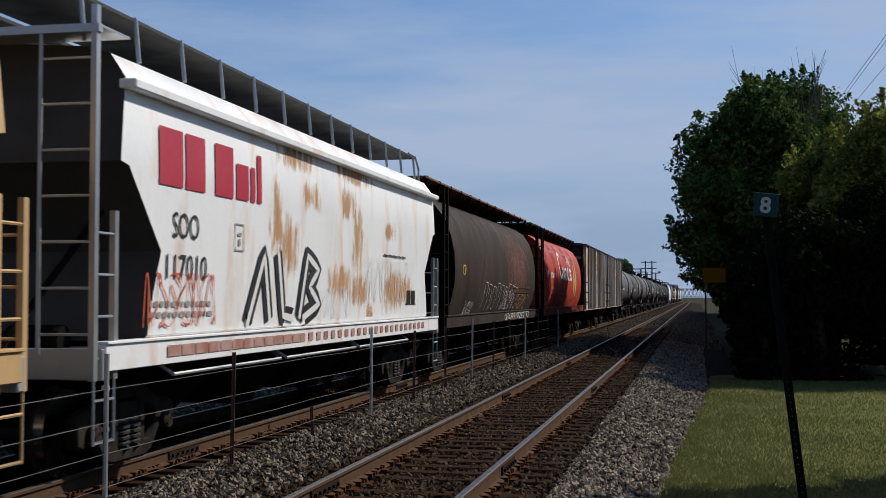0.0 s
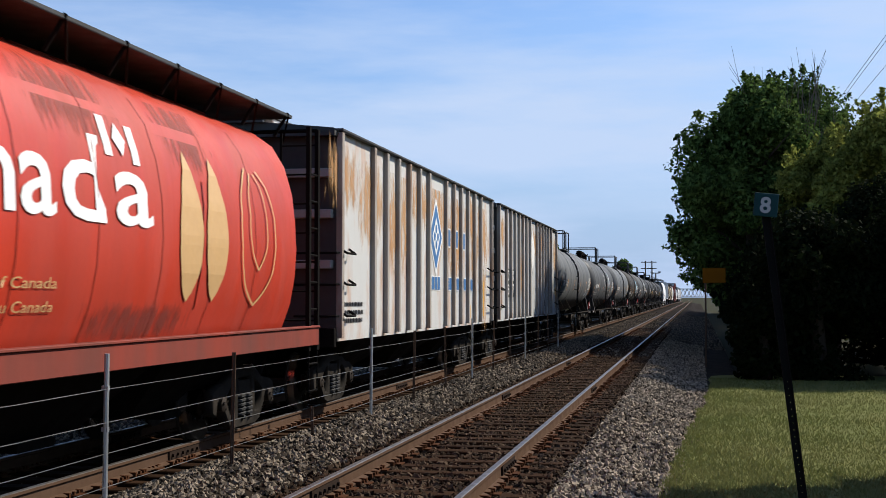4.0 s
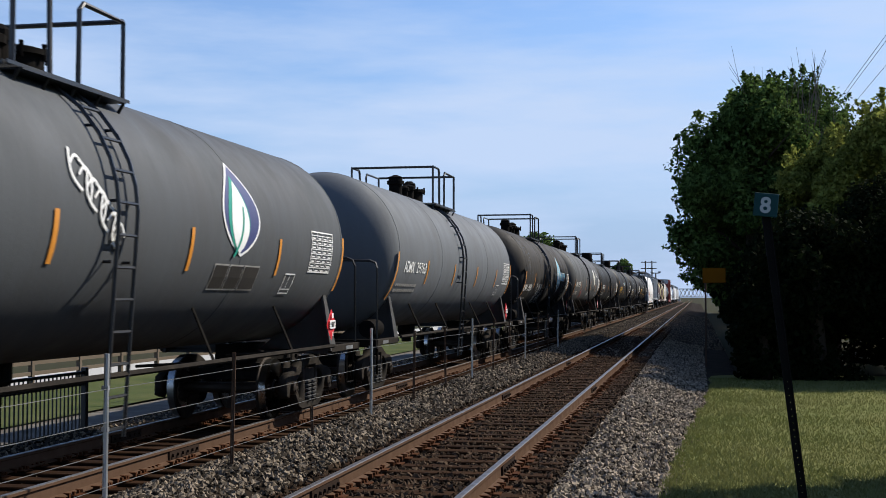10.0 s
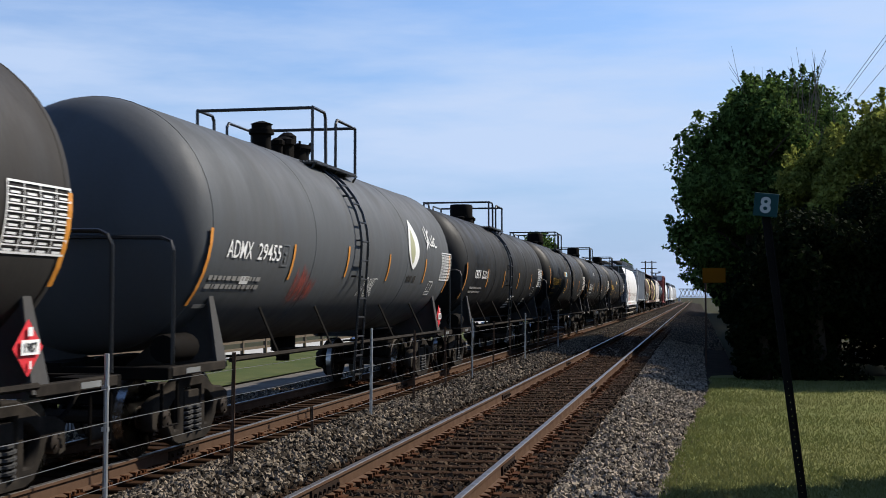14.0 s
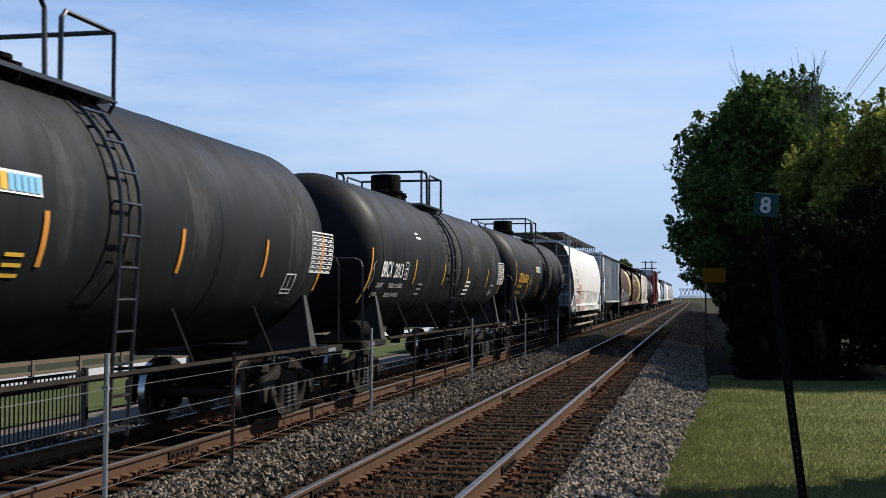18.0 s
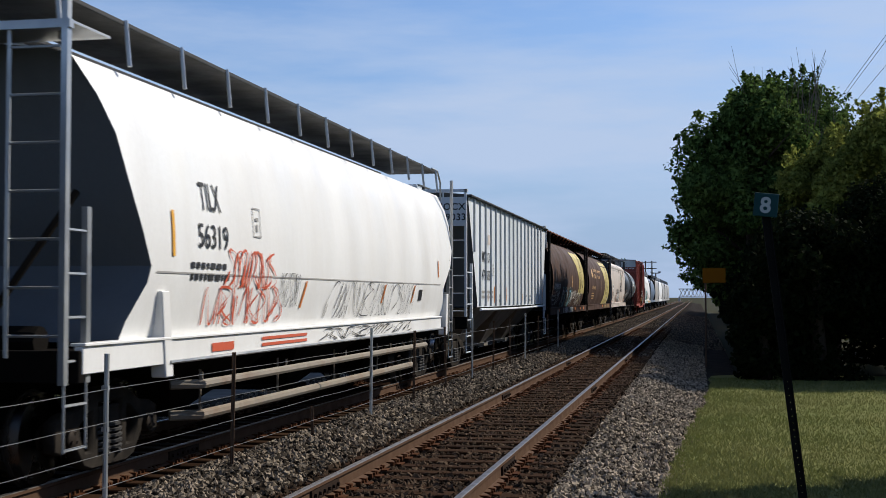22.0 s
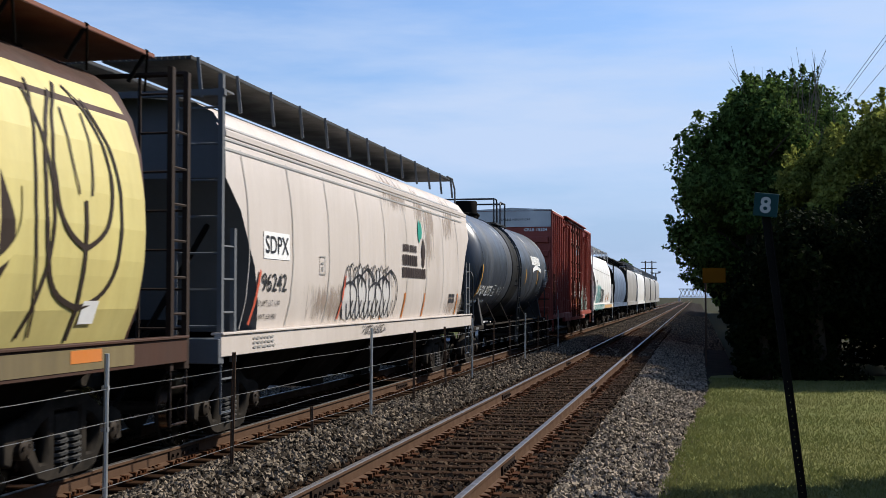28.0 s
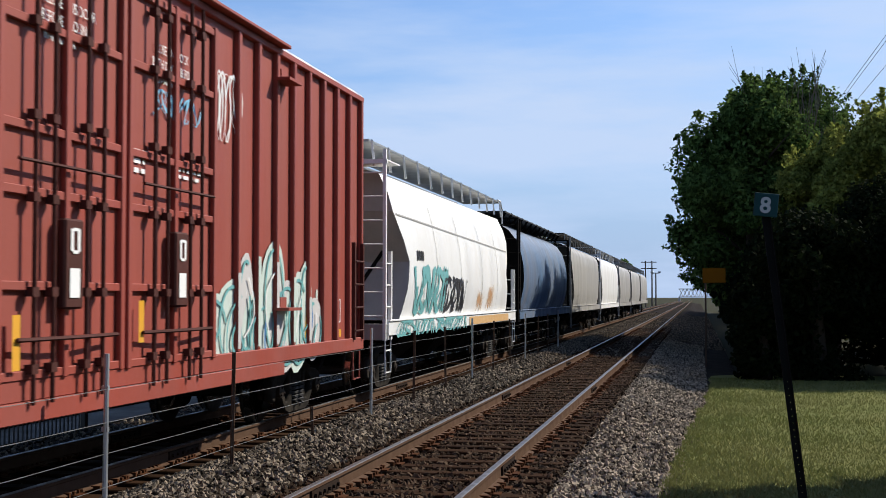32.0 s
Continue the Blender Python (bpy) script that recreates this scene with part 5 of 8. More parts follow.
    if walkway == "mid":
        ze = prof[-3][1] - 0.01
        for s in (-1, 1):
            bm = bmesh.new()
            box(bm, min(s * (surf(ze) - 0.05), s * (surf(ze) + 0.10)), max(s * (surf(ze) - 0.05), s * (surf(ze) + 0.10)), -lead_of(ze) - 0.05, end_of(ze) + 0.05, ze + 0.012, ze + 0.06)
            bevelled(bm, 0.01)
            part("roof_edge", bm, M["grate"], car)
    if hatch:
        nh = 8
        for k in range(nh):
            bm = bmesh.new()
            y0 = -end_of(top) + 0.5 + (2 * end_of(top) - 1.0) * k / nh
            box(bm, -0.30, 0.30, y0 + 0.04, y0 + (2 * end_of(top) - 1.0) / nh - 0.04, top, top + 0.14)
            bevelled(bm, 0.02)
            part("roof_hatch", bm, paint, car)
    if pipe:
        for z, x, y0, y1, r in ((0.86, wide - 0.02, -B + 3.4, B - 4.0, 0.055), (0.46, wide - 0.25, -B + 3.9, B - 4.3, 0.062)):
            bm = bmesh.new()
            tube(bm, [(x - 0.3, y0 - 0.2, z), (x, y0, z), (x, y1, z), (x - 0.3, y1 + 0.2, z)], r, 8)
            for k in range(5):
                y = y0 + (y1 - y0) * k / 4
                tube(bm, [(x, y, z), (x, y, 1.0)], 0.015, 5)
            part("air_line_pipe", bm, M["pipe"], car)
    if lettering:
        SHIFT[0] = shift
        lettering(car, surf, L, B)
        SHIFT[0] = 0.0
    finish(car, L, mid)
    return car


# ---- the train, car by car; GAPS are the coupling points along the track at the start ----
GAPS = [-6.0, 11.7, 28.3, 46.5, 63.9, 80.1, 96.35, 114.6, 133.9, 152.2, 169.9, 187.3, 205.2, 223.3, 241.3, 258.5, 277.9, 296.1, 313.0, 331.1, 348.9, 366.0, 385.7,
        403.0, 419.9, 437.6, 455.6, 472.6, 491.0, 509.0]
FLAT = [(1.50, 1.40), (1.57, 1.46), (1.58, 1.9), (1.59, 2.34), (1.60, 3.17), (1.60, 3.2), (1.58, 4.05), (1.40, 4.30), (1.16, 4.38), (0.3, 4.44)]
CYL = [(1.36, 1.40), (1.50, 1.75), (1.58, 2.15), (1.60, 2.5), (1.58, 2.9), (1.51, 3.3), (1.37, 3.7), (1.14, 4.02), (0.80, 4.25), (0.3, 4.34)]
CURVED = [(1.48, 1.40), (1.53, 1.6), (1.59, 2.0), (1.60, 2.18), (1.59, 2.55), (1.56, 2.94), (1.46, 3.5), (1.36, 3.85), (1.18, 4.22), (0.9, 4.3), (0.3, 4.36)]
EAVED = [(1.50, 1.40), (1.58, 1.8), (1.60, 2.24), (1.59, 2.93), (1.57, 3.3), (1.52, 3.8), (1.46, 3.95), (1.34, 4.12), (1.10, 4.25), (0.3, 4.34)]
BOXY = [(1.56, 1.15), (1.57, 1.3), (1.57, 4.48), (1.50, 4.55), (0.3, 4.67)]
RIBBED = [(1.55, 1.58), (1.56, 1.7), (1.56, 4.36), (1.48, 4.42), (0.3, 4.52)]
E_FLAT = [(1.4, 1.5), (1.6, 1.5), (2.34, 1.78), (3.17, 0.98), (3.2, 0.80), (4.4, 0.97)]
E_CYL = [(1.4, 1.5), (2.1, 1.56), (2.9, 1.56), (3.7, 1.42), (4.3, 1.2)]
E_CURVED = [(1.4, 1.46), (1.6, 1.52), (2.0, 1.9), (2.18, 1.98), (2.94, 1.58), (3.5, 1.42), (4.25, 1.0)]
E_SOY = [(1.4, 2.0), (2.24, 1.67), (2.93, 1.18), (3.3, 0.72), (4.2, 0.9)]
E_WAVY = [(1.4, 1.8), (2.0, 2.1), (2.6, 2.3), (3.4, 1.4), (4.3, 1.4)]
E_EAVED = [(1.4, 1.8), (2.3, 1.6), (3.2, 1.0), (4.2, 0.85)]
E_BOXY = [(1.15, 0.62), (4.5, 0.62)]
E_RIBBED = [(1.55, 1.6), (2.7, 0.75), (4.2, 0.6)]


def G(k):
    return GAPS[k], GAPS[k + 1]


def fit_text(car, text, y, z, w, h, surf, material, bold=0.0, lift=0.014, name="lettering", lean=0.0):
    """Lettering stretched to a width and height."""
    me = flat_text(text, 1.0, bold)
    xs, ys = [v.co.x for v in me.vertices], [v.co.y for v in me.vertices]
    x0, y0, sx, sy = min(xs), min(ys), w / (max(xs) - min(xs)), h / (max(ys) - min(ys))
    for v in me.vertices:
        v.co.x, v.co.y = (v.co.x - x0) * sx + lean * (v.co.y - y0) * sy, (v.co.y - y0) * sy
    return decal(car, name, me, material, y, z, surf, lift)


def stroke(car, pts, width, material, surf, name="painted_line", lift=0.02):
    """A painted line through (y, z) points, laid on the side."""
    pts = [(a + SHIFT[0], b) for a, b in pts]
    fine = []
    for (a, b), (c, d) in zip(pts, pts[1:]):
        n = max(2, int(math.hypot(c - a, d - b) / 0.12))
        fine += [(a + (c - a) * k / n, b + (d - b) * k / n) for k in range(n)]
    fine.append(pts[-1])
    vs, fs = [], []
    for i, (a, b) in enumerate(fine):
        p, q = fine[max(i - 1, 0)], fine[min(i + 1, len(fine) - 1)]
        dx, dy = q[0] - p[0], q[1] - p[1]
        ll = math.hypot(dx, dy) or 1
        for sg in (-0.5, 0.5):
            bb = b + dx / ll * width * sg
            vs.append((surf(bb) + lift, a - dy / ll * width * sg, bb))
        if i:
            m = len(vs) - 4
            fs.append((m, m + 1, m + 3, m + 2))
    me = bpy.data.meshes.new(name)
    me.from_pydata(vs, [], fs)
    return part(name, me, material, car)


def arc(p, q, bulge, n=10):
    """Points of a bowed line from p to q."""
    dx, dy = q[0] - p[0], q[1] - p[1]
    return [(p[0] + dx * t - dy * bulge * math.sin(math.pi * t), p[1] + dy * t + dx * bulge * math.sin(math.pi * t)) for t in (k / n for k in range(n + 1))]


def patch(car, left, right, z0, z1, surf, material, name="painted_panel", lift=0.010, n=16, cols=6):
    """A painted field between two edges y = left(z), right(z)."""
    rows = []
    for k in range(n + 1):
        z = z0 + (z1 - z0) * k / n
        a, b = left(z), right(z)
        rows.append([(a + (b - a) * c / cols, z) for c in range(cols + 1)])
    return decal(car, name, grid_mesh(rows), material, 0, 0, surf, lift)


def leaf_field(car, y, z, w, h, surf, material, name="emblem", lift=0.016, point=1.0):
    """A leaf-shaped field, pointed above and below."""
    f = lambda s: math.sin(math.pi * min(1, max(0, (s - z) / h)) ** 0.8) ** point * w / 2
    return patch(car, lambda s: y - f(s), lambda s: y + f(s), z, z + h, surf, material, name, lift)


def plate_box(car, y, z, w, h, surf, material, t=0.018):
    bars(car, [(y, z, w, t), (y, z + h - t, w, t), (y, z, t, h), (y + w - t, z, t, h), (y + w * 0.3, z + h * 0.55, w * 0.4, h * 0.12), (y + w * 0.38, z + h * 0.2, w * 0.22, h * 0.24)], surf, material, "plate_stencil")


def blocks(car, y, z, widths, h, gap, surf, material, name="wordmark_block", lift=0.014):
    """A wordmark as plain blocks, one a letter."""
    p = y
    for w in widths:
        if w > 0:
            bars(car, [(p, z, w, h)], surf, material, name, lift)
        p += abs(w) + gap


def small_print(car, y, z, rows, surf, material, seed=1, size=0.09, w=1.0):
    rng = random.Random(seed)
    out = []
    for r in range(rows):
        p = y
        while p < y + w:
            ww = rng.uniform(0.04, 0.16)
            out.append((p, z - r * size * 1.9, ww, size))
            p += ww + 0.05
    bars(car, out, surf, material, "small_print")


def stain_mat(name, col):
    """Rust that fades out at its edges in uneven streaks."""
    m = bpy.data.materials.new(name)
    m.use_nodes = True
    N, L = m.node_tree.nodes, m.node_tree.links
    bsdf = N["Principled BSDF"]
    bsdf.inputs["Roughness"].default_value = 0.75
    co = N.new("ShaderNodeTexCoord")
    sep = N.new("ShaderNodeSeparateXYZ")
    L.new(co.outputs["Generated"], sep.inputs["Vector"])
    mp = N.new("ShaderNodeMapping")
    mp.inputs["Scale"].default_value = (1, 5.5, 1.3)
    no = N.new("ShaderNodeTexNoise")
    no.inputs["Scale"].default_value, no.inputs["Detail"].default_value, no.inputs["Roughness"].default_value = 1.6, 7, 0.65
    L.new(co.outputs["Object"], mp.inputs["Vector"])
    L.new(mp.outputs["Vector"], no.inputs["Vector"])

    def m2(op, a, b):
        n = N.new("ShaderNodeMath")
        n.operation = op
        for i, v in enumerate((a, b)):
            if isinstance(v, float):
                n.inputs[i].default_value = v
            elif v is not None:
                L.new(v, n.inputs[i])
        return n.outputs[0]

    ed = []
    for k in ("Y", "Z"):
        c = m2("ABSOLUTE", m2("SUBTRACT", sep.outputs[k], 0.5), None)
        ed.append(m2("SUBTRACT", 1.0, m2("POWER", m2("MULTIPLY", c, 2.0), 2.0)))
    f = m2("MULTIPLY", ed[0], ed[1])
    f = m2("ADD", f, m2("MULTIPLY", m2("SUBTRACT", no.outputs["Fac"], 0.5), 2.6))
    rp = N.new("ShaderNodeMapRange")
    rp.inputs["From Min"].default_value, rp.inputs["From Max"].default_value = 0.35, 1.15
    rp.interpolation_type = "SMOOTHSTEP"
    L.new(f, rp.inputs["Value"])
    edge = m2("MULTIPLY", rp.outputs["Result"], m2("MINIMUM", 1.0, m2("MULTIPLY", m2("MULTIPLY", ed[0], ed[1]), 5.0)))
    cr = N.new("ShaderNodeMix")
    cr.data_type = "RGBA"
    cr.inputs["A"].default_value, cr.inputs["B"].default_value = (*col, 1), (col[0] * 0.5, col[1] * 0.36, col[2] * 0.3, 1)
    L.new(m2("MULTIPLY", edge, no.outputs["Fac"]), cr.inputs["Factor"])
    L.new(cr.outputs["Result"], bsdf.inputs["Base Color"])
    L.new(m2("MULTIPLY", edge, 0.8), bsdf.inputs["Alpha"])
    return m


def rust_streaks(car, spots, surf, seed):
    for y, z, w, h in spots:
        patch(car, lambda s: y - w * 0.25, lambda s: y + w * 1.25, z - h * 1.2, z + h * 0.25, surf, RUST_STAIN, "rust_stain", 0.007, 5, 3)


RUST_STAIN = stain_mat("orange_rust_stain", (0.60, 0.34, 0.13))
DARK_STAIN = stain_mat("dark_red_grime_stain", (0.30, 0.045, 0.025))
M["mark_brown"] = mat("dark_brown_marking", (0.035, 0.022, 0.018), 0.55, bump=0.0, amount=0.2)
M["spray_grey"] = mat("pale_grey_spray_paint", (0.52, 0.50, 0.48), 0.55, bump=0.0, amount=0.4)
SOFT_STAIN = stain_mat("soft_dust_stain", (0.36, 0.31, 0.26))
TANK_STAIN = stain_mat("dusty_brown_grime_stain", (0.014, 0.014, 0.014))
M["faded_leaf"] = mat("faded_beige_green_marking", (0.36, 0.36, 0.22), 0.5, bump=0.0, amount=0.3)
RED_FADE = stain_mat("faded_red_paint", (0.16, 0.048, 0.03))
RUST_TAPE = mat("faded_red_white_tape", (0.33, 0.15, 0.12), 0.5, second=(0.52, 0.42, 0.38), amount=0.6, scale=3, bump=0.0)


def l_white(car, surf, L, B):
    blocks(car, -6.42, 3.05, [0.62, 0.55, -0.15, 0.58], 0.62, 0.08, surf, M["red_mark"])
    blocks(car, -4.17, 3.06, [0.42, 0.16], 0.44, 0.08, surf, M["red_mark"])
    blocks(car, -3.43, 3.06, [0.16], 0.62, 0.08, surf, M["red_mark"])
    fit_text(car, "SOO", -6.05, 2.50, 0.72, 0.28, surf, M["black"])
    fit_text(car, "117010", -6.2, 2.05, 1.12, 0.27, surf, M["black"])
    plate_box(car, -4.2, 2.42, 0.32, 0.34, surf, M["grey_hopper"])
    scrawl(car, 1.8, 1.75, 3.4, 0.8, surf, M["spray_grey"], 33, 7, 0.016)
    scrawl(car, -0.6, 1.5, 1.6, 0.5, surf, M["spray_grey"], 34, 4, 0.016)
    for k in range(5):
        stroke(car, [(3.2 + 0.35 * k, 2.62), (3.5 + 0.35 * k, 2.60)], 0.03, M["spray_black"], surf, "graffiti")
    scrawl(car, -6.75, 1.52, 2.0, 0.62, surf, M["spray_red"], 4, 7, 0.022)
    small_print(car, -6.6, 1.75, 2, surf, M["grey_hopper"], 3, 0.06, 1.6)
    # big three-stroke tag, dark with white middle
    for k, pts in enumerate(([(-3.75, 1.5), (-3.15, 2.4), (-2.9, 1.55)], [(-2.6, 2.45), (-2.35, 1.6), (-1.9, 1.55)], [(-1.65, 1.55), (-1.3, 2.45), (-0.75, 2.25), (-1.2, 2.0), (-0.7, 1.75), (-1.5, 1.55)])):
        stroke(car, pts, 0.30, M["spray_black"], surf, "graffiti", 0.018)
        stroke(car, pts, 0.10, M["spray_white"], surf, "graffiti", 0.026)
    rust_streaks(car, [(-2.9, 3.35, 0.5, 0.9), (-2.6, 2.9, 0.9, 0.7), (0.4, 3.6, 0.9, 0.5), (1.2, 3.3, 0.6, 1.0), (-0.2, 2.35, 1.2, 0.5), (1.0, 2.2, 1.4, 0.5), (3.2, 2.3, 1.5, 0.7), (-2.6, 4.0, 1.5, 0.35), (0.3, 4.0, 2.0, 0.3), (2.0, 1.75, 0.6, 0.35), (3.3, 3.2, 0.8, 0.3), (4.6, 2.2, 1.0, 0.5), (-1.5, 3.5, 0.8, 0.4)], surf, 5)
    bars(car, [(5.0, 1.70, 0.9, 0.02), (5.1, 1.72, 0.32, 0.26), (5.5, 1.72, 0.32, 0.26)], surf, M["black"], "stencil_panel")
    for y in (-6.2, -2.4, 1.4):
        bm = bmesh.new()
        tube(bm, [(1.45, y, 1.12), (1.58, y + 0.04, 1.02), (1.58, y + 3.6, 1.02), (1.45, y + 3.64, 1.12)], 0.022, 6)
        part("grab_rail", bm, M["galv"], car)
    for k in range(34):
        bars(car, [(-6.2 + 0.38 * k, 1.22, 0.36 if k < 12 else 0.2, 0.12)], lambda z: 1.61, RUST_TAPE, "reflector", 0.012)


def l_brown0(car, surf, L, B):
    fit_text(car, "CP", -5.65, 2.38, 0.4, 0.26, surf, M["gold"])
    scrawl(car, 1.2, 1.45, 2.2, 0.6, surf, M["spray_white"], 9, 4, 0.02)
    for k in range(9):
        y = -2.4 + 0.72 * k
        h = 0.75 - 0.05 * (k % 3)
        stroke(car, [(y, 1.5), (y + 0.12, 1.5 + h), (y + 0.58, 1.5 + h - 0.03), (y + 0.50, 1.85), (y + 0.62, 1.5), (y + 0.3, 1.55)][: 4 + k % 3], 0.022, M["spray_grey"], surf, "graffiti")
    scrawl(car, 4.2, 1.45, 2.4, 0.5, surf, M["tan_mark"], 10, 5, 0.016)
    scrawl(car, -4.9, 1.3, 1.2, 0.45, surf, M["spray_white"], 12, 4, 0.02)
    scrawl(car, 1.0, 1.17, 5.0, 0.2, lambda z: 1.61, M["spray_white"], 13, 10, 0.02)
    for k in range(4):
        stroke(car, arc((-2.9 + 0.14 * k, 1.6), (-2.2 + 0.10 * k, 3.0), 0.12), 0.03, M["faint_gold"], surf)
    for z in (2.15, 2.0):
        stroke(car, [(2.6, z), (6.9, z)], 0.05, M["faint_gold"], surf)
    for k in range(3):
        stroke(car, arc((2.2 + 0.14 * k, 1.6), (1.4 + 0.14 * k, 3.2), 0.12), 0.04, M["faint_gold"], surf)
    patch(car, lambda z: 0.6, lambda z: B - 1.32, 1.5, 4.2, surf, RED_FADE, "faded_panel", 0.006)


M["dull_sill"] = mat("dull_yellow_sill_paint", (0.19, 0.15, 0.075), 0.6, second=(0.10, 0.08, 0.05), streak=True, amount=0.7, dirt=0.4)
M["faint_print"] = mat("faint_pale_red_marking", (0.56, 0.10, 0.055), 0.55, bump=0.0, amount=0.4)
M["faint_gold"] = mat("faint_worn_gold_marking", (0.085, 0.05, 0.025), 0.6, bump=0.0, amount=0.5)
M["seam_red"] = mat("dark_red_seam_grime", (0.20, 0.022, 0.012), 0.6, bump=0.0, amount=0.5)
M["seam_brown"] = mat("dark_brown_seam_grime", (0.05, 0.022, 0.014), 0.6, bump=0.0, amount=0.5)
M["rust_side"] = mat("faded_red_brown_paint", (0.11, 0.034, 0.022), 0.5, second=(0.07, 0.034, 0.026), streak=True, amount=0.7, dirt=0.3)


def l_canada(car, surf, L, B):
    fit_text(car, "CP", -5.56, 2.58, 0.44, 0.25, surf, M["white"], 0.012)
    fit_text(car, "607060", -4.42, 2.58, 1.23, 0.24, surf, M["white"], 0.012)
    fit_text(car, "C", -1.10, 2.58, 1.0, 1.14, surf, M["white"], 0.004)
    fit_text(car, "ana", -0.16, 2.56, 1.95, 0.55, surf, M["white"], 0.014)
    fit_text(car, "d", 1.90, 2.56, 0.85, 0.85, surf, M["white"], 0.010)
    fit_text(car, "a", 2.95, 2.56, 0.85, 0.55, surf, M["white"], 0.014)
    bars(car, [(2.85, 3.24, 0.16, 0.40), (3.45, 3.20, 0.16, 0.40)], surf, M["white"], "flag_emblem")
    rhomb(car, 3.22, 3.26, 3.60, 0.28, surf, M["white"], 0.016)
    for s_ in (-1, 1):
        leaf_field(car, 5.2 + 0.38 * s_, 1.80, 0.66, 1.7, surf, M["tan_mark"], "emblem", 0.016 + 0.001 * s_, 0.9)
    stroke(car, arc((5.15, 1.75), (5.25, 3.2), 0.03), 0.05, M["red_car"], surf)
    for s_ in (-1, 1):
        stroke(car, arc((7.0, 1.75), (7.0 + 0.62 * s_, 2.75), -0.2 * s_), 0.035, M["tan_mark"], surf)
        stroke(car, arc((7.0 + 0.62 * s_, 2.75), (7.0 + 0.2 * s_, 3.5), -0.14 * s_), 0.035, M["tan_mark"], surf)
        stroke(car, arc((7.0, 2.2), (7.0 + 0.30 * s_, 2.9), -0.18 * s_), 0.03, M["tan_mark"], surf)
        stroke(car, arc((7.0 + 0.3 * s_, 2.9), (7.0 + 0.06 * s_, 3.45), -0.12 * s_), 0.03, M["tan_mark"], surf)
    stroke(car, arc((-5.95, 1.45), (-5.62, 2.4), -0.10), 0.10, M["gold"], surf)
    for y in (-4.65, -3.2, -1.75, -0.3, 1.15, 2.6, 4.05, 5.5, 6.9):
        stroke(car, [(y, 1.42), (y, 2.0), (y, 2.6), (y, 3.2), (y, 3.7), (y, 4.1)], 0.014, M["seam_red"], surf, "panel_seam", 0.008)
    small_print(car, -5.2, 2.15, 3, surf, M["faint_print"], 3, 0.10, 2.6)
    fit_text(car, "Government of Canada", -0.6, 1.93, 2.5, 0.10, surf, M["tan_mark"], 0.004)
    fit_text(car, "Gouvernement du Canada", -0.6, 1.72, 2.5, 0.10, surf, M["tan_mark"], 0.004)
    scrawl(car, -5.4, 1.48, 0.6, 0.2, surf, M["spray_white"], 3, 2, 0.03)
    for y, z, w, h in ((-6.0, 4.1, 1.2, 0.8), (-3.4, 4.1, 1.4, 0.9), (-1.2, 4.1, 1.0, 0.6), (1.6, 4.1, 1.6, 0.7), (4.4, 4.1, 1.2, 0.8), (-5.6, 1.8, 2.2, 0.5), (2.6, 1.8, 2.4, 0.4)):
        patch(car, lambda s: y - w * 0.25, lambda s: y + w * 1.25, z - h * 1.2, z + h * 0.15, surf, DARK_STAIN, "grime_stain", 0.007, 5, 3)
    # sloping end braces
    for s in (-1, 1):
        bm = bmesh.new()
        tube(bm, [(s * 0.75, -B + 0.75, 1.3), (s * 0.55, -B + 1.22, 3.6)], 0.07, 6)
        part("end_brace", bm, M["red_car"], car)


def l_milling(car, surf, L, B):
    rhomb(car, 1.12, 2.30, 4.02, 1.42, surf, M["white"], 0.010)
    rhomb(car, 1.12, 2.44, 3.88, 1.24, surf, M["blue_mark"], 0.014)
    rhomb(car, 1.12, 2.74, 3.58, 0.78, surf, M["white"], 0.018)
    for dy, dz in ((0, 0.17), (0, -0.17), (0.17, 0), (-0.17, 0)):
        blob(car, 1.12 + dy, 3.16 + dz, 0.095, 0.095, surf, M["blue_mark"], 0.022)
    stroke(car, [(1.12, 2.1), (1.12, 2.4)], 0.05, M["white"], surf, "emblem", 0.012)
    for y in (2.36, 3.28, 4.20):
        bars(car, [(y - 0.03, 2.98, 0.42, 0.44)], surf, M["white"], "wordmark_block", 0.010)
        bars(car, [(y, 3.01, 0.36, 0.38)], surf, M["blue_mark"], "wordmark_block", 0.014)
    for y, n in ((0.68, 3), (2.29, 2), (3.21, 2), (4.13, 2), (5.05, 2)):
        for k in range(n):
            bars(car, [(y + 0.31 * k - 0.02, 1.99, 0.28, 0.32)], surf, M["white"], "wordmark_block", 0.010)
            bars(car, [(y + 0.31 * k, 2.01, 0.24, 0.28)], surf, M["blue_mark"], "wordmark_block", 0.014)
    strip(car, 2.22, 1.32, 0.12, 0.48, surf, M["yellow"])
    strip(car, 5.25, 1.34, 0.10, 0.30, surf, M["yellow"])
    strip(car, 7.2, 1.35, 0.12, 0.9, surf, M["yellow"])
    bars(car, [(5.75, 1.56, 0.34, 0.28)], surf, M["white"], "stencil_panel")
    bars(car, [(5.80, 1.60, 0.10, 0.2), (5.95, 1.60, 0.1, 0.09)], surf, M["black"], "stencil_panel", 0.016)
    small_print(car, -6.2, 1.7, 3, surf, M["black"], 4, 0.07, 1.2)
    rust_streaks(car, [(-7 + 1.9 * k, 4.25, 1.7, 1.0 + 0.5 * (k % 3)) for k in range(8)] + [(3.6, 3.9, 0.7, 1.7), (5.4, 3.5, 1.2, 1.4), (6.9, 2.9, 0.8, 1.8), (1.8, 3.9, 1.0, 1.2)], surf, 3)
    boxy_irons(car, B)


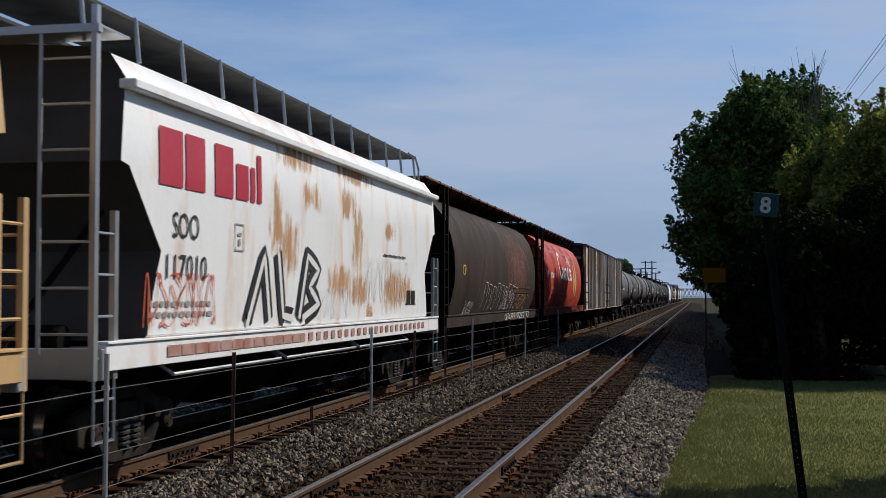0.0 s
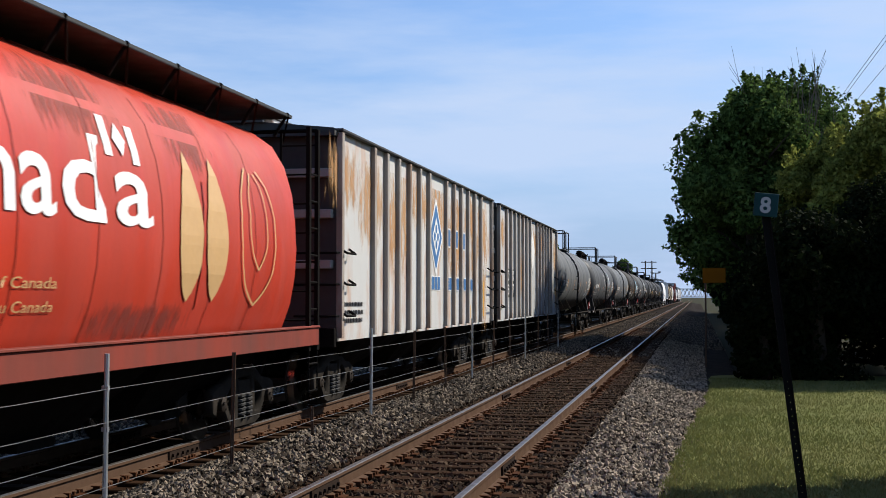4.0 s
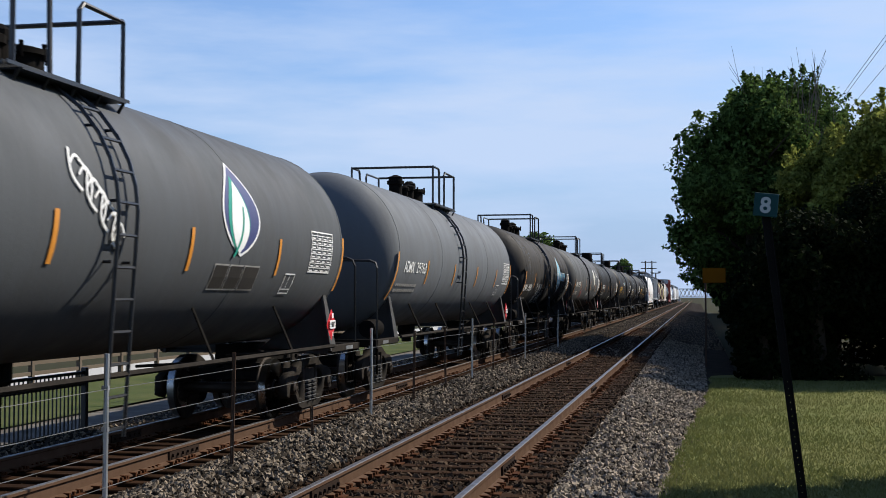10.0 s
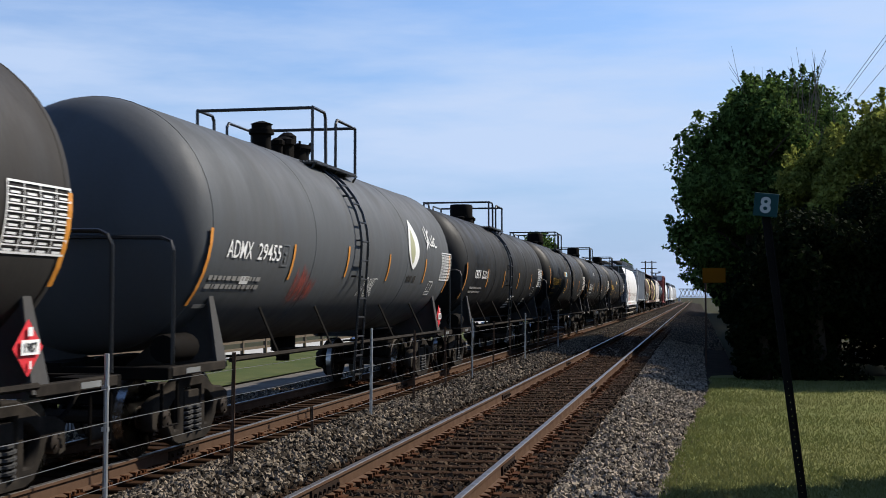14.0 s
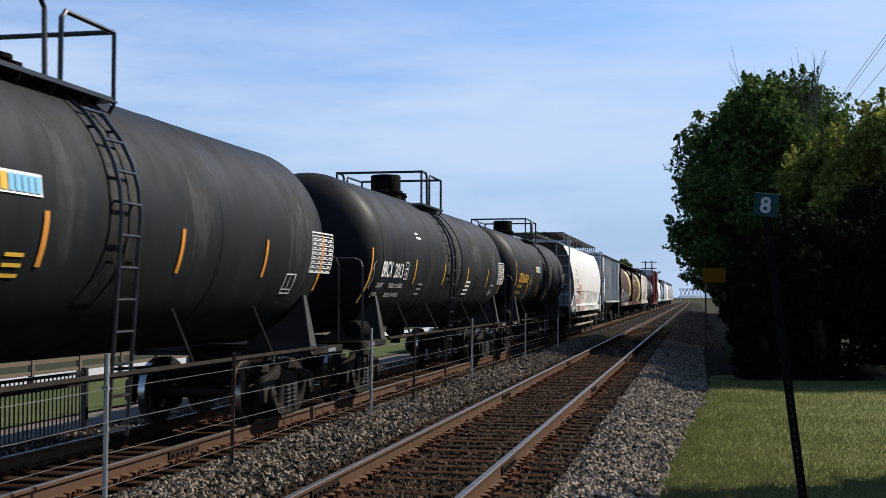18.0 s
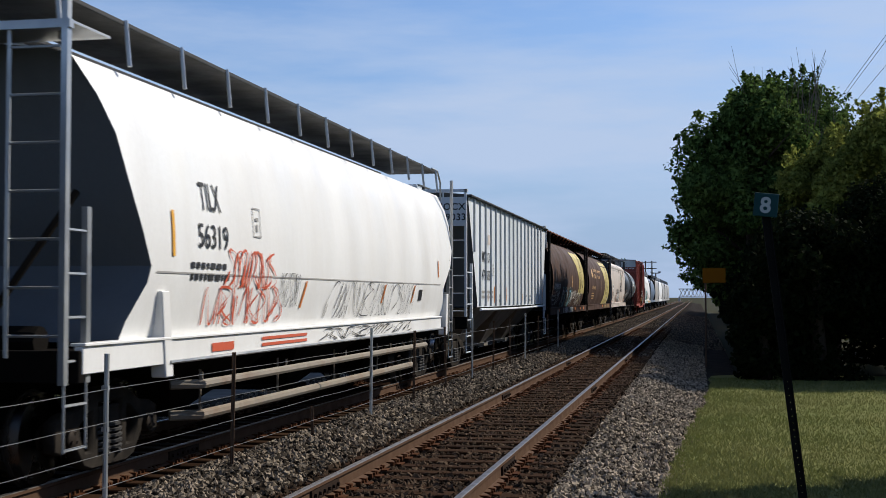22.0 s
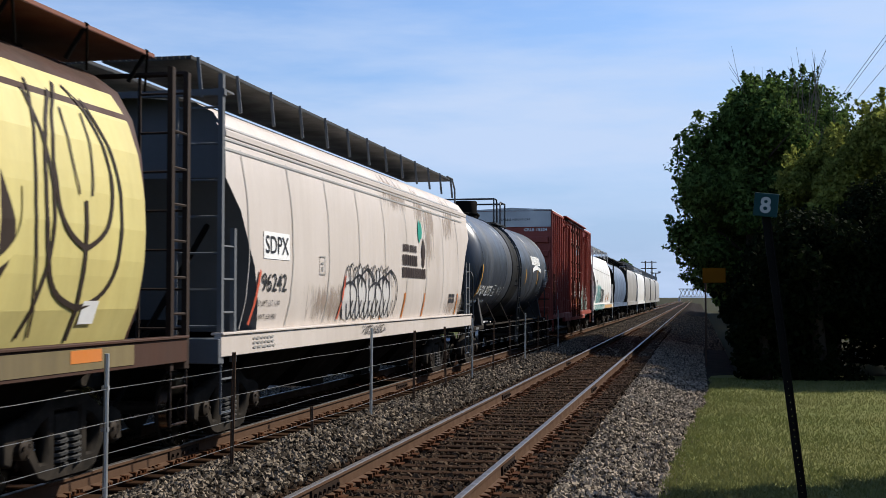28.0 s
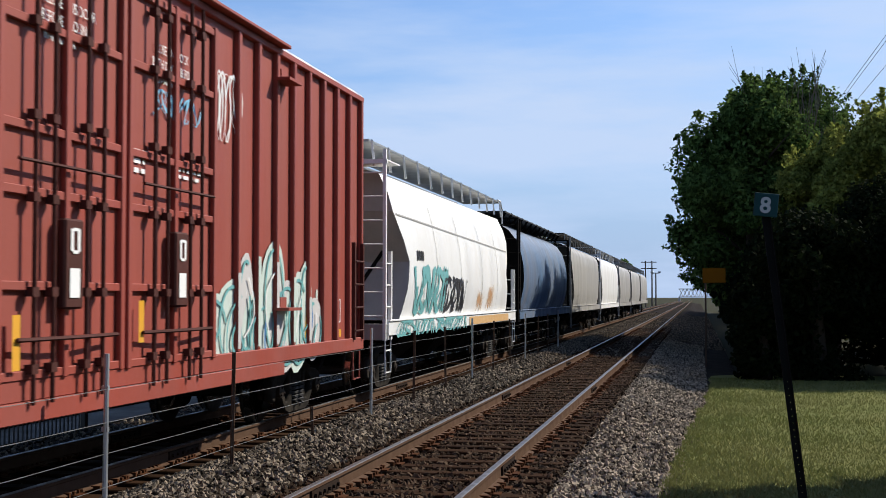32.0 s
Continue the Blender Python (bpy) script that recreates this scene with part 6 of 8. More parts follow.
def rhomb(car, y, z0, z1, w, surf, material, lift=0.012):
    f = lambda q: w / 2 * (1 - abs(2 * (q - z0) / (z1 - z0) - 1))
    return patch(car, lambda q: y - f(q), lambda q: y + f(q), z0, z1, surf, material, "emblem", lift)


def l_diamond(car, surf, L, B):
    rhomb(car, 0.22, 2.62, 4.28, 1.05, surf, M["white"])
    for y, w in ((1.3, 0.42), (2.2, 0.48), (3.12, 0.42)):
        patch(car, lambda q: y - (q - 3.2) * 0.15, lambda q: y + w - (q - 3.2) * 0.1, 3.12, 3.66, surf, M["white"], "painted_patch")
    for z in (2.28, 1.86):
        bars(car, [(-5.66, z - 0.02, 0.44, 0.44)], surf, M["black"], "painted_patch", 0.010)
        bars(car, [(-4.86, z - 0.02, 0.58, 0.44)], surf, M["black"], "painted_patch", 0.010)
    fit_text(car, "D", -5.60, 2.34, 0.26, 0.32, surf, M["white"], 0.02, 0.016)
    fit_text(car, "X", -4.66, 2.34, 0.28, 0.32, surf, M["white"], 0.02, 0.016)
    fit_text(car, "3", -5.60, 1.92, 0.24, 0.32, surf, M["white"], 0.02, 0.016)
    fit_text(car, "77", -4.82, 1.92, 0.42, 0.32, surf, M["white"], 0.02, 0.016)
    for y, w in ((-5.64, 0.28), (-4.8, 0.30)):
        for k in range(2):
            bars(car, [(y, 1.35 + 0.2 * k, w, 0.15)], surf, M["white"], "stencil_panel")
    strip(car, -6.82, 1.5, 0.10, 1.0, surf, M["orange"])
    strip(car, 1.42, 1.48, 0.11, 0.46, surf, M["yellow"])
    strip(car, 7.1, 1.4, 0.11, 0.9, surf, M["yellow"])
    bars(car, [(3.6, 1.5, 0.16, 0.22), (4.0, 1.5, 0.10, 0.22)], surf, M["black"], "stencil_panel")
    rust_streaks(car, [(-7.2, 4.2, 1.0, 0.9), (-3.2, 3.4, 0.8, 1.6), (0.3, 4.1, 0.9, 0.9), (2.2, 4.2, 1.4, 0.8), (3.2, 3.0, 0.6, 1.0), (5.0, 4.2, 1.0, 1.0), (6.6, 4.2, 1.0, 1.4)], surf, 3)
    boxy_irons(car, B)


def boxy_irons(car, B):
    """Corner grab irons and the open end frame of the rib-sided cars."""
    for e in (-1, 1):
        yb = e * (B - 0.62)
        for z in (1.55, 2.05, 2.55):
            bm = bmesh.new()
            tube(bm, [(1.58, yb - e * 0.08, z + 0.08), (1.70, yb - e * 0.08, z), (1.70, yb - e * 0.6, z), (1.58, yb - e * 0.6, z + 0.08)], 0.02, 5)
            part("grab_iron", bm, M["iron"], car)
            bm = bmesh.new()
            tube(bm, [(1.60, yb, z), (1.60, yb + e * 0.16, z), (0.9, yb + e * 0.16, z), (0.9, yb, z)], 0.018, 5)
            part("end_rung", bm, M["iron"], car)
        for z in (1.2, 2.3, 3.1, 3.75):
            bm = bmesh.new()
            box(bm, -1.5, 1.5, min(yb, yb + e * 0.14), max(yb, yb + e * 0.14), z, z + 0.14)
            bevelled(bm, 0.012)
            part("end_beam", bm, M["grey_hopper"], car)
        bm = bmesh.new()
        box(bm, -1.57, 1.57, min(yb, yb + e * 0.2), max(yb, yb + e * 0.2), 4.40, 4.48)
        part("roof_overhang", bm, M["grate"], car)


def l_tank(car, surf, L, half, text, colour, at, z=2.34, lean=0.0):
    a, b = text.split()
    fit_text(car, a, at, z, 0.86, 0.22, surf, M[colour], 0.004, lean=lean)
    fit_text(car, b, at + 1.07, z, 0.90, 0.22, surf, M[colour], 0.004, lean=lean)
    plate_box(car, at + 2.05, z - 0.06, 0.28, 0.30, surf, M["tank_light"])
    small_print(car, at - 0.35, z - 0.28, 2, surf, M["grey_hopper"], len(text), 0.055, 1.7)
    bars(car, [(at - 0.35, z - 0.62, 0.5, 0.05)], surf, M["grey_hopper"], "small_print")


def l_tank7(car, surf, L, half):
    l_tank(car, surf, L, half, "ADMX 29014", "white", -7.14)
    leaf_field(car, 3.22, 2.36, 1.30, 1.20, surf, M["white"], "emblem", 0.012)
    leaf_field(car, 3.22, 2.40, 1.20, 1.12, surf, M["navy"], "emblem", 0.016)
    leaf_field(car, 3.10, 2.40, 0.74, 0.98, surf, M["green_mark"], "emblem", 0.020)
    leaf_field(car, 3.13, 2.40, 0.60, 0.92, surf, M["white"], "emblem", 0.024)
    stroke(car, arc((2.95, 2.35), (3.25, 3.0), -0.1), 0.05, M["green_mark"], surf, "emblem", 0.028)
    for k, w in enumerate((0.46, 0.46, 0.56)):
        bars(car, [(2.46 + 0.50 * k, 1.94, w, 0.32)], surf, M["grey_hopper"], "wordmark_block", 0.010)
        bars(car, [(2.48 + 0.50 * k, 1.96, w - 0.04, 0.28)], surf, M["tank_dark"], "wordmark_block", 0.014)
    for k in range(7):
        y = -1.1 + 0.13 * k
        stroke(car, arc((y, 3.25 - 0.10 * k), (y + 0.12, 2.85 - 0.09 * k), 0.3 if k % 2 else -0.3), 0.035, M["spray_white"], surf, "graffiti")
        stroke(car, arc((y - 0.05, 3.1 - 0.10 * k), (y + 0.22, 3.05 - 0.10 * k), 0.4), 0.03, M["spray_white"], surf, "graffiti", 0.022)


def l_tank9(car, surf, L, half):
    l_tank(car, surf, L, half, "ADMX 29630", "white", -7.06, 2.06, 0.2)
    leaf_field(car, 2.95, 2.02, 1.36, 1.5, surf, M["white"], "emblem", 0.012, 1.25)
    leaf_field(car, 2.95, 2.09, 1.18, 1.36, surf, M["pale_blue"], "emblem", 0.016, 1.25)
    for dy, dz in ((0, 0.22), (0, -0.22), (0.25, 0), (-0.25, 0)):
        blob(car, 2.97 + dy, 2.70 + dz, 0.17, 0.16, surf, M["white"], 0.021)
        blob(car, 2.97 + dy, 2.70 + dz, 0.07, 0.07, surf, M["pale_blue"], 0.025)
    for k, w in enumerate((0.40, 0.40, 0.46)):
        bars(car, [(3.76 + 0.49 * k, 2.50, w, 0.36)], surf, M["white"], "wordmark_block", 0.010)
        bars(car, [(3.79 + 0.49 * k, 2.53, w - 0.06, 0.30)], surf, M["pale_blue"], "wordmark_block", 0.014)
    scrawl(car, -3.65, 1.58, 2.15, 0.75, surf, M["spray_white"], 22, 8, 0.028)
    scrawl(car, 2.2, 1.65, 3.0, 0.75, surf, M["tank_grey"], 23, 6, 0.045)
    stroke(car, arc((-0.75, 2.1), (-0.75, 2.7), 0.25), 0.03, M["tank_light"], surf, "graffiti")
    bars(car, [(-7.5, 2.72, 0.8, 0.14)], surf, M["tank_black"], "painted_patch")
    for y, z, w, h in ((-6.4, 3.7, 1.1, 1.3), (-3.2, 2.1, 2.4, 0.8), (0.2, 2.2, 1.6, 0.9), (3.6, 2.0, 2.2, 0.6)):
        patch(car, lambda q: y - w * 0.25, lambda q: y + w * 1.25, z - h * 1.2, z + h * 0.25, surf, TANK_STAIN, "grime_stain", 0.005, 8, 3)


def l_tank10(car, surf, L, half):
    l_tank(car, surf, L, half, "ADMX 29455", "white", -6.61)
    leaf_field(car, 3.52, 2.40, 0.95, 1.02, surf, M["white"], "emblem")
    leaf_field(car, 3.40, 2.50, 0.42, 0.74, surf, M["faded_leaf"], "emblem", 0.02)
    bars(car, [(3.2, 2.16, 0.16, 0.12), (3.45, 2.16, 0.16, 0.12), (3.75, 2.16, 0.18, 0.12)], surf, M["tank_dark"], "wordmark_block")
    for k in range(4):
        y = 4.7 + 0.26 * k
        stroke(car, arc((y, 2.85 + 0.04 * k), (y + 0.2, 3.35 - 0.08 * k), 0.3 if k % 2 else -0.2), 0.05, M["spray_white"], surf, "graffiti")
        stroke(car, arc((y, 3.3 - 0.08 * k), (y + 0.26, 2.95), -0.25), 0.04, M["spray_white"], surf, "graffiti", 0.022)
    scrawl(car, -0.05, 1.85, 0.9, 0.35, surf, M["spray_white"], 25, 3, 0.022)
    for y, z, w, h in ((-3.7, 2.25, 0.6, 0.5), (-3.1, 2.1, 0.4, 0.3)):
        patch(car, lambda q: y - w * 0.25, lambda q: y + w * 1.25, z - h * 1.2, z + h * 0.25, surf, DARK_STAIN, "rust_stain", 0.005, 5, 3)
    bars(car, [(-5.9, 2.02, 0.3, 0.10)], surf, M["spray_white"], "stencil_panel")


def l_utlx(car, surf, L, half, text):
    a, b = text.split()
    fit_text(car, a, -6.66, 2.32, 1.06, 0.30, surf, M["gold"], 0.014)
    fit_text(car, b, -5.50, 2.32, 1.02, 0.28, surf, M["gold"], 0.012)
    fit_text(car, "THE TANK CAR PEOPLE", -6.75, 2.16, 1.05, 0.09, surf, M["gold"])
    fit_text(car, "LD LMT 208300 LB  94 500 KG", -6.95, 1.95, 1.55, 0.085, surf, M["gold"])
    fit_text(car, "LT WT    77700 LB  35 200 KG", -7.08, 1.77, 1.55, 0.085, surf, M["gold"])
    plate_box(car, -3.92, 2.28, 0.3, 0.32, surf, M["gold"])
    bars(car, [(-2.40, 2.73, 1.14, 0.20)], surf, M["white"], "wordmark_block")
    blocks(car, -2.34, 2.755, [0.11] * 4, 0.15, 0.02, surf, M["gold"], "wordmark_block", 0.02)
    blocks(car, -1.82, 2.755, [0.09] * 5, 0.15, 0.02, surf, M["pale_blue"], "wordmark_block", 0.02)
    bars(car, [(-1.75, 2.02 + 0.09 * k, 0.30, 0.035) for k in range(3)], surf, M["gold"], "small_print")
    for y, z, w, h in ((0.0, 3.9, 0.9, 1.8), (-1.0, 3.6, 0.6, 1.5), (5.5, 3.4, 1.4, 1.4), (1.9, 3.4, 0.8, 1.2)):
        patch(car, lambda q: y - w * 0.25, lambda q: y + w * 1.25, z - h * 1.2, z + h * 0.25, surf, TANK_STAIN, "grime_stain", 0.005, 10, 3)


def l_cbtx(car, surf, L, half):
    l_tank(car, surf, L, half, "CBTX 253210", "white", -6.6)
    for y, w, n in ((0.9, 0.9, 5), (4.3, 0.42, 4)):
        bars(car, [(y - 0.06 * (k % 2), 1.50 + 0.085 * k, w, 0.045) for k in range(n)], surf, M["white"], "stencil_panel")


def l_brcx(car, surf, L, half):
    fit_text(car, "BRCX", -7.02, 2.22, 0.74, 0.30, surf, M["white"], 0.010)
    fit_text(car, "2013", -6.10, 2.22, 0.68, 0.28, surf, M["white"], 0.010)
    plate_box(car, -5.24, 2.20, 0.28, 0.34, surf, M["white"])
    fit_text(car, "LD LMT", -7.15, 2.03, 0.42, 0.085, surf, M["white"])
    fit_text(car, "210000 LB   95 250 KG", -6.25, 2.03, 1.1, 0.085, surf, M["white"])
    fit_text(car, "LT WT", -7.25, 1.85, 0.36, 0.085, surf, M["white"])
    fit_text(car, "76000 LB   34 450 KG", -6.3, 1.85, 1.1, 0.085, surf, M["white"])
    stroke(car, arc((-7.62, 2.0), (-7.62, 2.5), 0.35), 0.02, M["grey_hopper"], surf, "chalk_mark")
    stroke(car, arc((-7.75, 2.0), (-7.75, 2.45), -0.3), 0.02, M["grey_hopper"], surf, "chalk_mark")
    bars(car, [(-4.15, 3.05, 0.42, 0.05), (-4.2, 3.14, 0.30, 0.04)], surf, M["white"], "stencil_panel")
    bars(car, [(-3.75, 1.9 + 0.1 * k, 0.4, 0.035) for k in range(3)], surf, M["grey_hopper"], "small_print")
    bars(car, [(1.6, 1.9 + 0.1 * k, 0.6, 0.05) for k in range(4)], surf, M["white"], "stencil_panel")
    for y, z, w, h in ((-1.6, 3.9, 1.2, 1.9), (0.2, 3.6, 0.5, 1.6), (2.2, 3.5, 1.5, 1.2), (5.2, 3.4, 1.0, 1.4)):
        patch(car, lambda q: y - w * 0.25, lambda q: y + w * 1.25, z - h * 1.2, z + h * 0.25, surf, TANK_STAIN, "grime_stain", 0.005, 10, 3)


def l_shqx(car, surf, L, half):
    fit_text(car, "SHQX", -7.15, 1.88, 0.95, 0.28, surf, M["white"], 0.012, lean=0.15)
    fit_text(car, "8275", -6.0, 1.88, 0.93, 0.28, surf, M["white"], 0.012, lean=0.15)
    plate_box(car, -4.75, 1.88, 0.32, 0.3, surf, M["white"])
    small_print(car, -7.4, 1.70, 2, surf, M["white"], 9, 0.07, 2.0)
    blocks(car, 2.85, 2.95, [0.2] * 9, 0.30, 0.05, surf, M["white"])
    stroke(car, arc((2.9, 2.76), (5.1, 2.76), 0.05), 0.14, M["white"], surf, "wordmark_underline")
    scrawl(car, -4.1, 1.9, 1.1, 0.25, surf, M["grey_rib"], 31, 3, 0.014)


def l_tilx(car, surf, L, B):
    fit_text(car, "TILX", -6.16, 2.86, 0.62, 0.32, surf, M["black"], 0.004)
    fit_text(car, "56319", -6.27, 2.42, 0.92, 0.28, surf, M["black"], 0.004)
    plate_box(car, -4.45, 2.62, 0.28, 0.38, surf, M["grey_hopper"])
    small_print(car, -6.5, 2.18, 2, surf, M["black"], 10, 0.07, 1.1)
    strip(car, -7.0, 2.3, 0.07, 0.5, surf, M["yellow"])
    scrawl(car, -5.4, 1.95, 1.7, 0.5, surf, M["spray_red"], 41, 6, 0.032)
    scrawl(car, -5.9, 1.5, 2.6, 0.5, surf, M["spray_red"], 42, 7, 0.028)
    scrawl(car, -3.4, 1.7, 0.8, 0.5, surf, M["spray_black"], 43, 4, 0.014)
    scrawl(car, -1.2, 1.5, 6.2, 0.62, surf, M["spray_black"], 44, 11, 0.016)
    scrawl(car, -1.5, 1.2, 6.0, 0.18, lambda z: 1.61, M["spray_black"], 45, 9, 0.014)
    strip(car, -2.5, 1.7, 0.08, 0.38, surf, M["orange"], slant=0.2)
    strip(car, 2.2, 1.74, 0.08, 0.34, surf, M["orange"], slant=0.2)
    strip(car, 4.6, 1.74, 0.08, 0.34, surf, M["orange"], slant=0.2)
    strip(car, 7.1, 2.28, 0.08, 0.36, surf, M["orange"])
    bars(car, [(5.25, 1.78, 0.30, 0.22)], surf, M["black"], "stencil_panel")
    for y, z, w, h in ((-5.9, 1.22, 0.7, 0.10), (-4.2, 1.22, 1.9, 0.04), (-4.2, 1.30, 1.9, 0.04)):
        bars(car, [(y, z, w, h)], lambda z: 1.61, M["spray_red"], "stencil_panel")
    bm = bmesh.new()
    tube(bm, [(1.63, -B + 2.4, 1.16), (1.63, B - 2.4, 1.16)], 0.022, 6)
    part("grab_rail", bm, M["galv"], car)
    for y in (-7.3, 7.72):
        bm = bmesh.new()
        v = box(bm, 1.46, 1.63, y - 0.10, y + 0.10, 1.0, 1.92)
        for i in (1, 3, 5, 7):
            v[i].co.y += 0.12 if y > 0 else -0.12
        bevelled(bm, 0.012)
        part("end_gusset", bm, M["white_car"], car)
    stroke(car, [(-B + 2.3, 2.12), (B - 2.3, 2.12)], 0.02, M["grey_hopper"], surf, "panel_seam", 0.008)


def l_mocx(car, surf, L, B):
    z = 2.62
    fit_text(car, "MO", -5.75, 2.78, 0.55, 0.30, surf, M["spray_black"], 0.008)
    fit_text(car, "CX", -4.92, 2.78, 0.42, 0.28, surf, M["spray_black"], 0.008)
    fit_text(car, "479", -5.8, 2.30, 0.55, 0.28, surf, M["spray_black"], 0.008)
    fit_text(car, "033", -4.98, 2.30, 0.52, 0.27, surf, M["spray_black"], 0.008)
    plate_box(car, -4.05, 2.45, 0.26, 0.30, surf, M["grey_hopper"])
    bars(car, [(-4.85, 3.28, 0.40, 0.26)], surf, M["cream_car"], "sticker")
    bm = bmesh.new()
    box(bm, -1.5, 1.5, -7.92, -7.86, 3.62, 4.34)
    panel_ = part("end_panel", bm, M["mocx"], car)
    for text, z in (("MOCX", 4.02), ("479033", 3.76)):
        part("lettering", flat_text(text, 0.24, 0.004, 1.1), M["black"], panel_, at=pose(0.75, -7.926, z, 90, 0, 0))
    small_print(car, -5.8, 1.95, 2, surf, M["grey_hopper"], 12, 0.07, 1.8)
    for y in (-3.75, -1.6):
        strip(car, y, 1.68, 0.11, 0.46, surf, M["orange"])
    for y in (-2.8, 2.6, 3.6):
        small_print(car, y, 1.85, 2, surf, M["black"], int(y * 10) + 50, 0.07, 0.35)
    strip(car, 7.4, 1.7, 0.07, 0.5, surf, M["orange"])
    bm = bmesh.new()
    tube(bm, [(1.62, -6.3, 1.52), (1.62, -2, 1.50), (1.62, 2, 1.50), (1.62, B - 1.6, 1.52)], 0.035, 6)
    part("side_pipe", bm, M["mocx"], car)
    rust_streaks(car, [(-4.9, 1.95, 0.2, 0.25), (1.0, 1.95, 0.12, 0.3), (2.0, 1.95, 0.12, 0.25), (-1.5, 1.95, 0.15, 0.2), (4.4, 1.95, 0.12, 0.3)], surf, 7)


def wheat(car, surf, right, z_lo, dy=0.0):
    zz, yy = [1.35, 2.0, 2.63, 3.2, 3.9], [2.7 + dy, 3.47 + dy, 3.8 + dy, 3.3 + dy, 2.17 + dy]
    patch(car, lambda z: float(np.interp(z, zz, yy)), lambda z: right, z_lo, 3.95, surf, M["wheat"], "wheat_emblem", 0.008)
    bl = M["brown_car"]
    leaf_field(car, 4.55 + dy * 0.6, 1.75, 0.62, 1.5, surf, bl, "emblem", 0.012, 2.2)
    stroke(car, [(4.55 + dy * 0.6, 1.5), (4.57 + dy * 0.6, 3.0)], 0.09, M["wheat"], surf)
    for s in (-1, 1):
        stroke(car, arc((4.55 + dy * 0.6, 2.1), (4.55 + dy * 0.6 + 0.45 * s, 2.8), -0.2 * s), 0.09, M["wheat"], surf)
    for c in (6.2,):
        stroke(car, [(c, 1.45), (c, 2.75)], 0.06, bl, surf)
        for s in (-1, 1):
            stroke(car, arc((c, 1.75), (c + 0.72 * s, 2.55), -0.24 * s), 0.055, bl, surf)
            stroke(car, arc((c, 2.3), (c + 0.55 * s, 3.05), -0.22 * s), 0.055, bl, surf)
            stroke(car, arc((c + 0.72 * s, 2.55), (c + 0.30 * s, 3.75), -0.12 * s), 0.045, bl, surf)
            stroke(car, arc((c + 0.55 * s, 3.05), (c + 0.08 * s, 3.85), -0.10 * s), 0.04, bl, surf)
            stroke(car, arc((c + 0.12 * s, 2.8), (c + 0.20 * s, 3.6), -0.05 * s), 0.03, bl, surf)
    stroke(car, arc((5.3, 1.5), (5.4, 3.7), -0.12), 0.045, bl, surf)
    stroke(car, arc((5.5, 1.5), (5.55, 3.8), 0.10), 0.035, bl, surf)


def l_wheat17(car, surf, L, B):
    for k in range(9):
        y = -6.2 + 1.45 * k
        stroke(car, [(y, 1.42), (y, 2.0), (y, 2.6), (y, 3.2), (y, 3.7), (y, 4.1)], 0.014, M["seam_brown"], surf, "panel_seam", 0.006)
    wheat(car, surf, B - 1.58 + 0.35, 2.0, 0.8)
    bars(car, [(-6.15, 2.10, 2.4, 0.34)], surf, M["black"], "painted_patch", 0.008)
    fit_text(car, "CP 601670", -5.92, 2.17, 2.1, 0.22, surf, M["white"], 0.012)
    fit_text(car, "LD LMT 201300", -6.4, 1.85, 1.1, 0.09, surf, M["white"], 0.004)
    fit_text(car, "LT WT 61700", -6.4, 1.68, 1.1, 0.09, surf, M["white"], 0.004)
    bars(car, [(-6.2, 1.98, 1.6, 0.08), (-4.0, 1.7, 0.9, 0.14)], surf, M["rust_side"], "painted_patch", 0.008)
    scrawl(car, -5.4, 1.5, 1.4, 0.6, surf, M["spray_white"], 51, 4, 0.03)
    x = -2.8
    for k in range(5):
        pts = [[(0, 0), (0.15, 0.62), (0.6, 0.55), (0.2, 0.32), (0.6, 0.05)], [(0.65, 0.6), (0.2, 0.6), (0.1, 0.3), (0.5, 0.3), (0.1, 0.02), (0.6, 0.02)], [(0, 0), (0.35, 0.62), (0.6, 0)], [(0.1, 0.6), (0.65, 0.6), (0.1, 0.02), (0.65, 0.02)], [(0, 0), (0.15, 0.62), (0.35, 0.2), (0.6, 0.62), (0.7, 0)]][k]
        pts = [(x + a, 1.5 + b) for a, b in pts]
        stroke(car, pts, 0.34, M["spray_teal"], surf, "graffiti", 0.014)
        stroke(car, pts, 0.27, M["spray_black"], surf, "graffiti", 0.018)
        stroke(car, pts, 0.08, M["pale_blue"] if k % 2 else M["spray_white"], surf, "graffiti", 0.022)
        x += 0.92
    scrawl(car, 1.9, 1.75, 1.4, 0.4, surf, M["spray_white"], 52, 5, 0.03)
    scrawl(car, 3.4, 1.45, 2.6, 0.6, surf, M["grey_rib"], 53, 5, 0.05)
    bars(car, [(-2.9 + 0.55 * k, 1.17, 0.3, 0.22) for k in range(8)], lambda z: 1.61, M["spray_white"], "graffiti", 0.012)
    for y in (-4.8, 2.0, 4.6, 6.4):
        bars(car, [(y, 1.24, 0.5, 0.12)], lambda z: 1.61, M["orange"], "reflector", 0.012)
    bars(car, [(0.98, 2.27, 0.2, 0.54)], surf, M["tan_mark"], "gauge_strip")


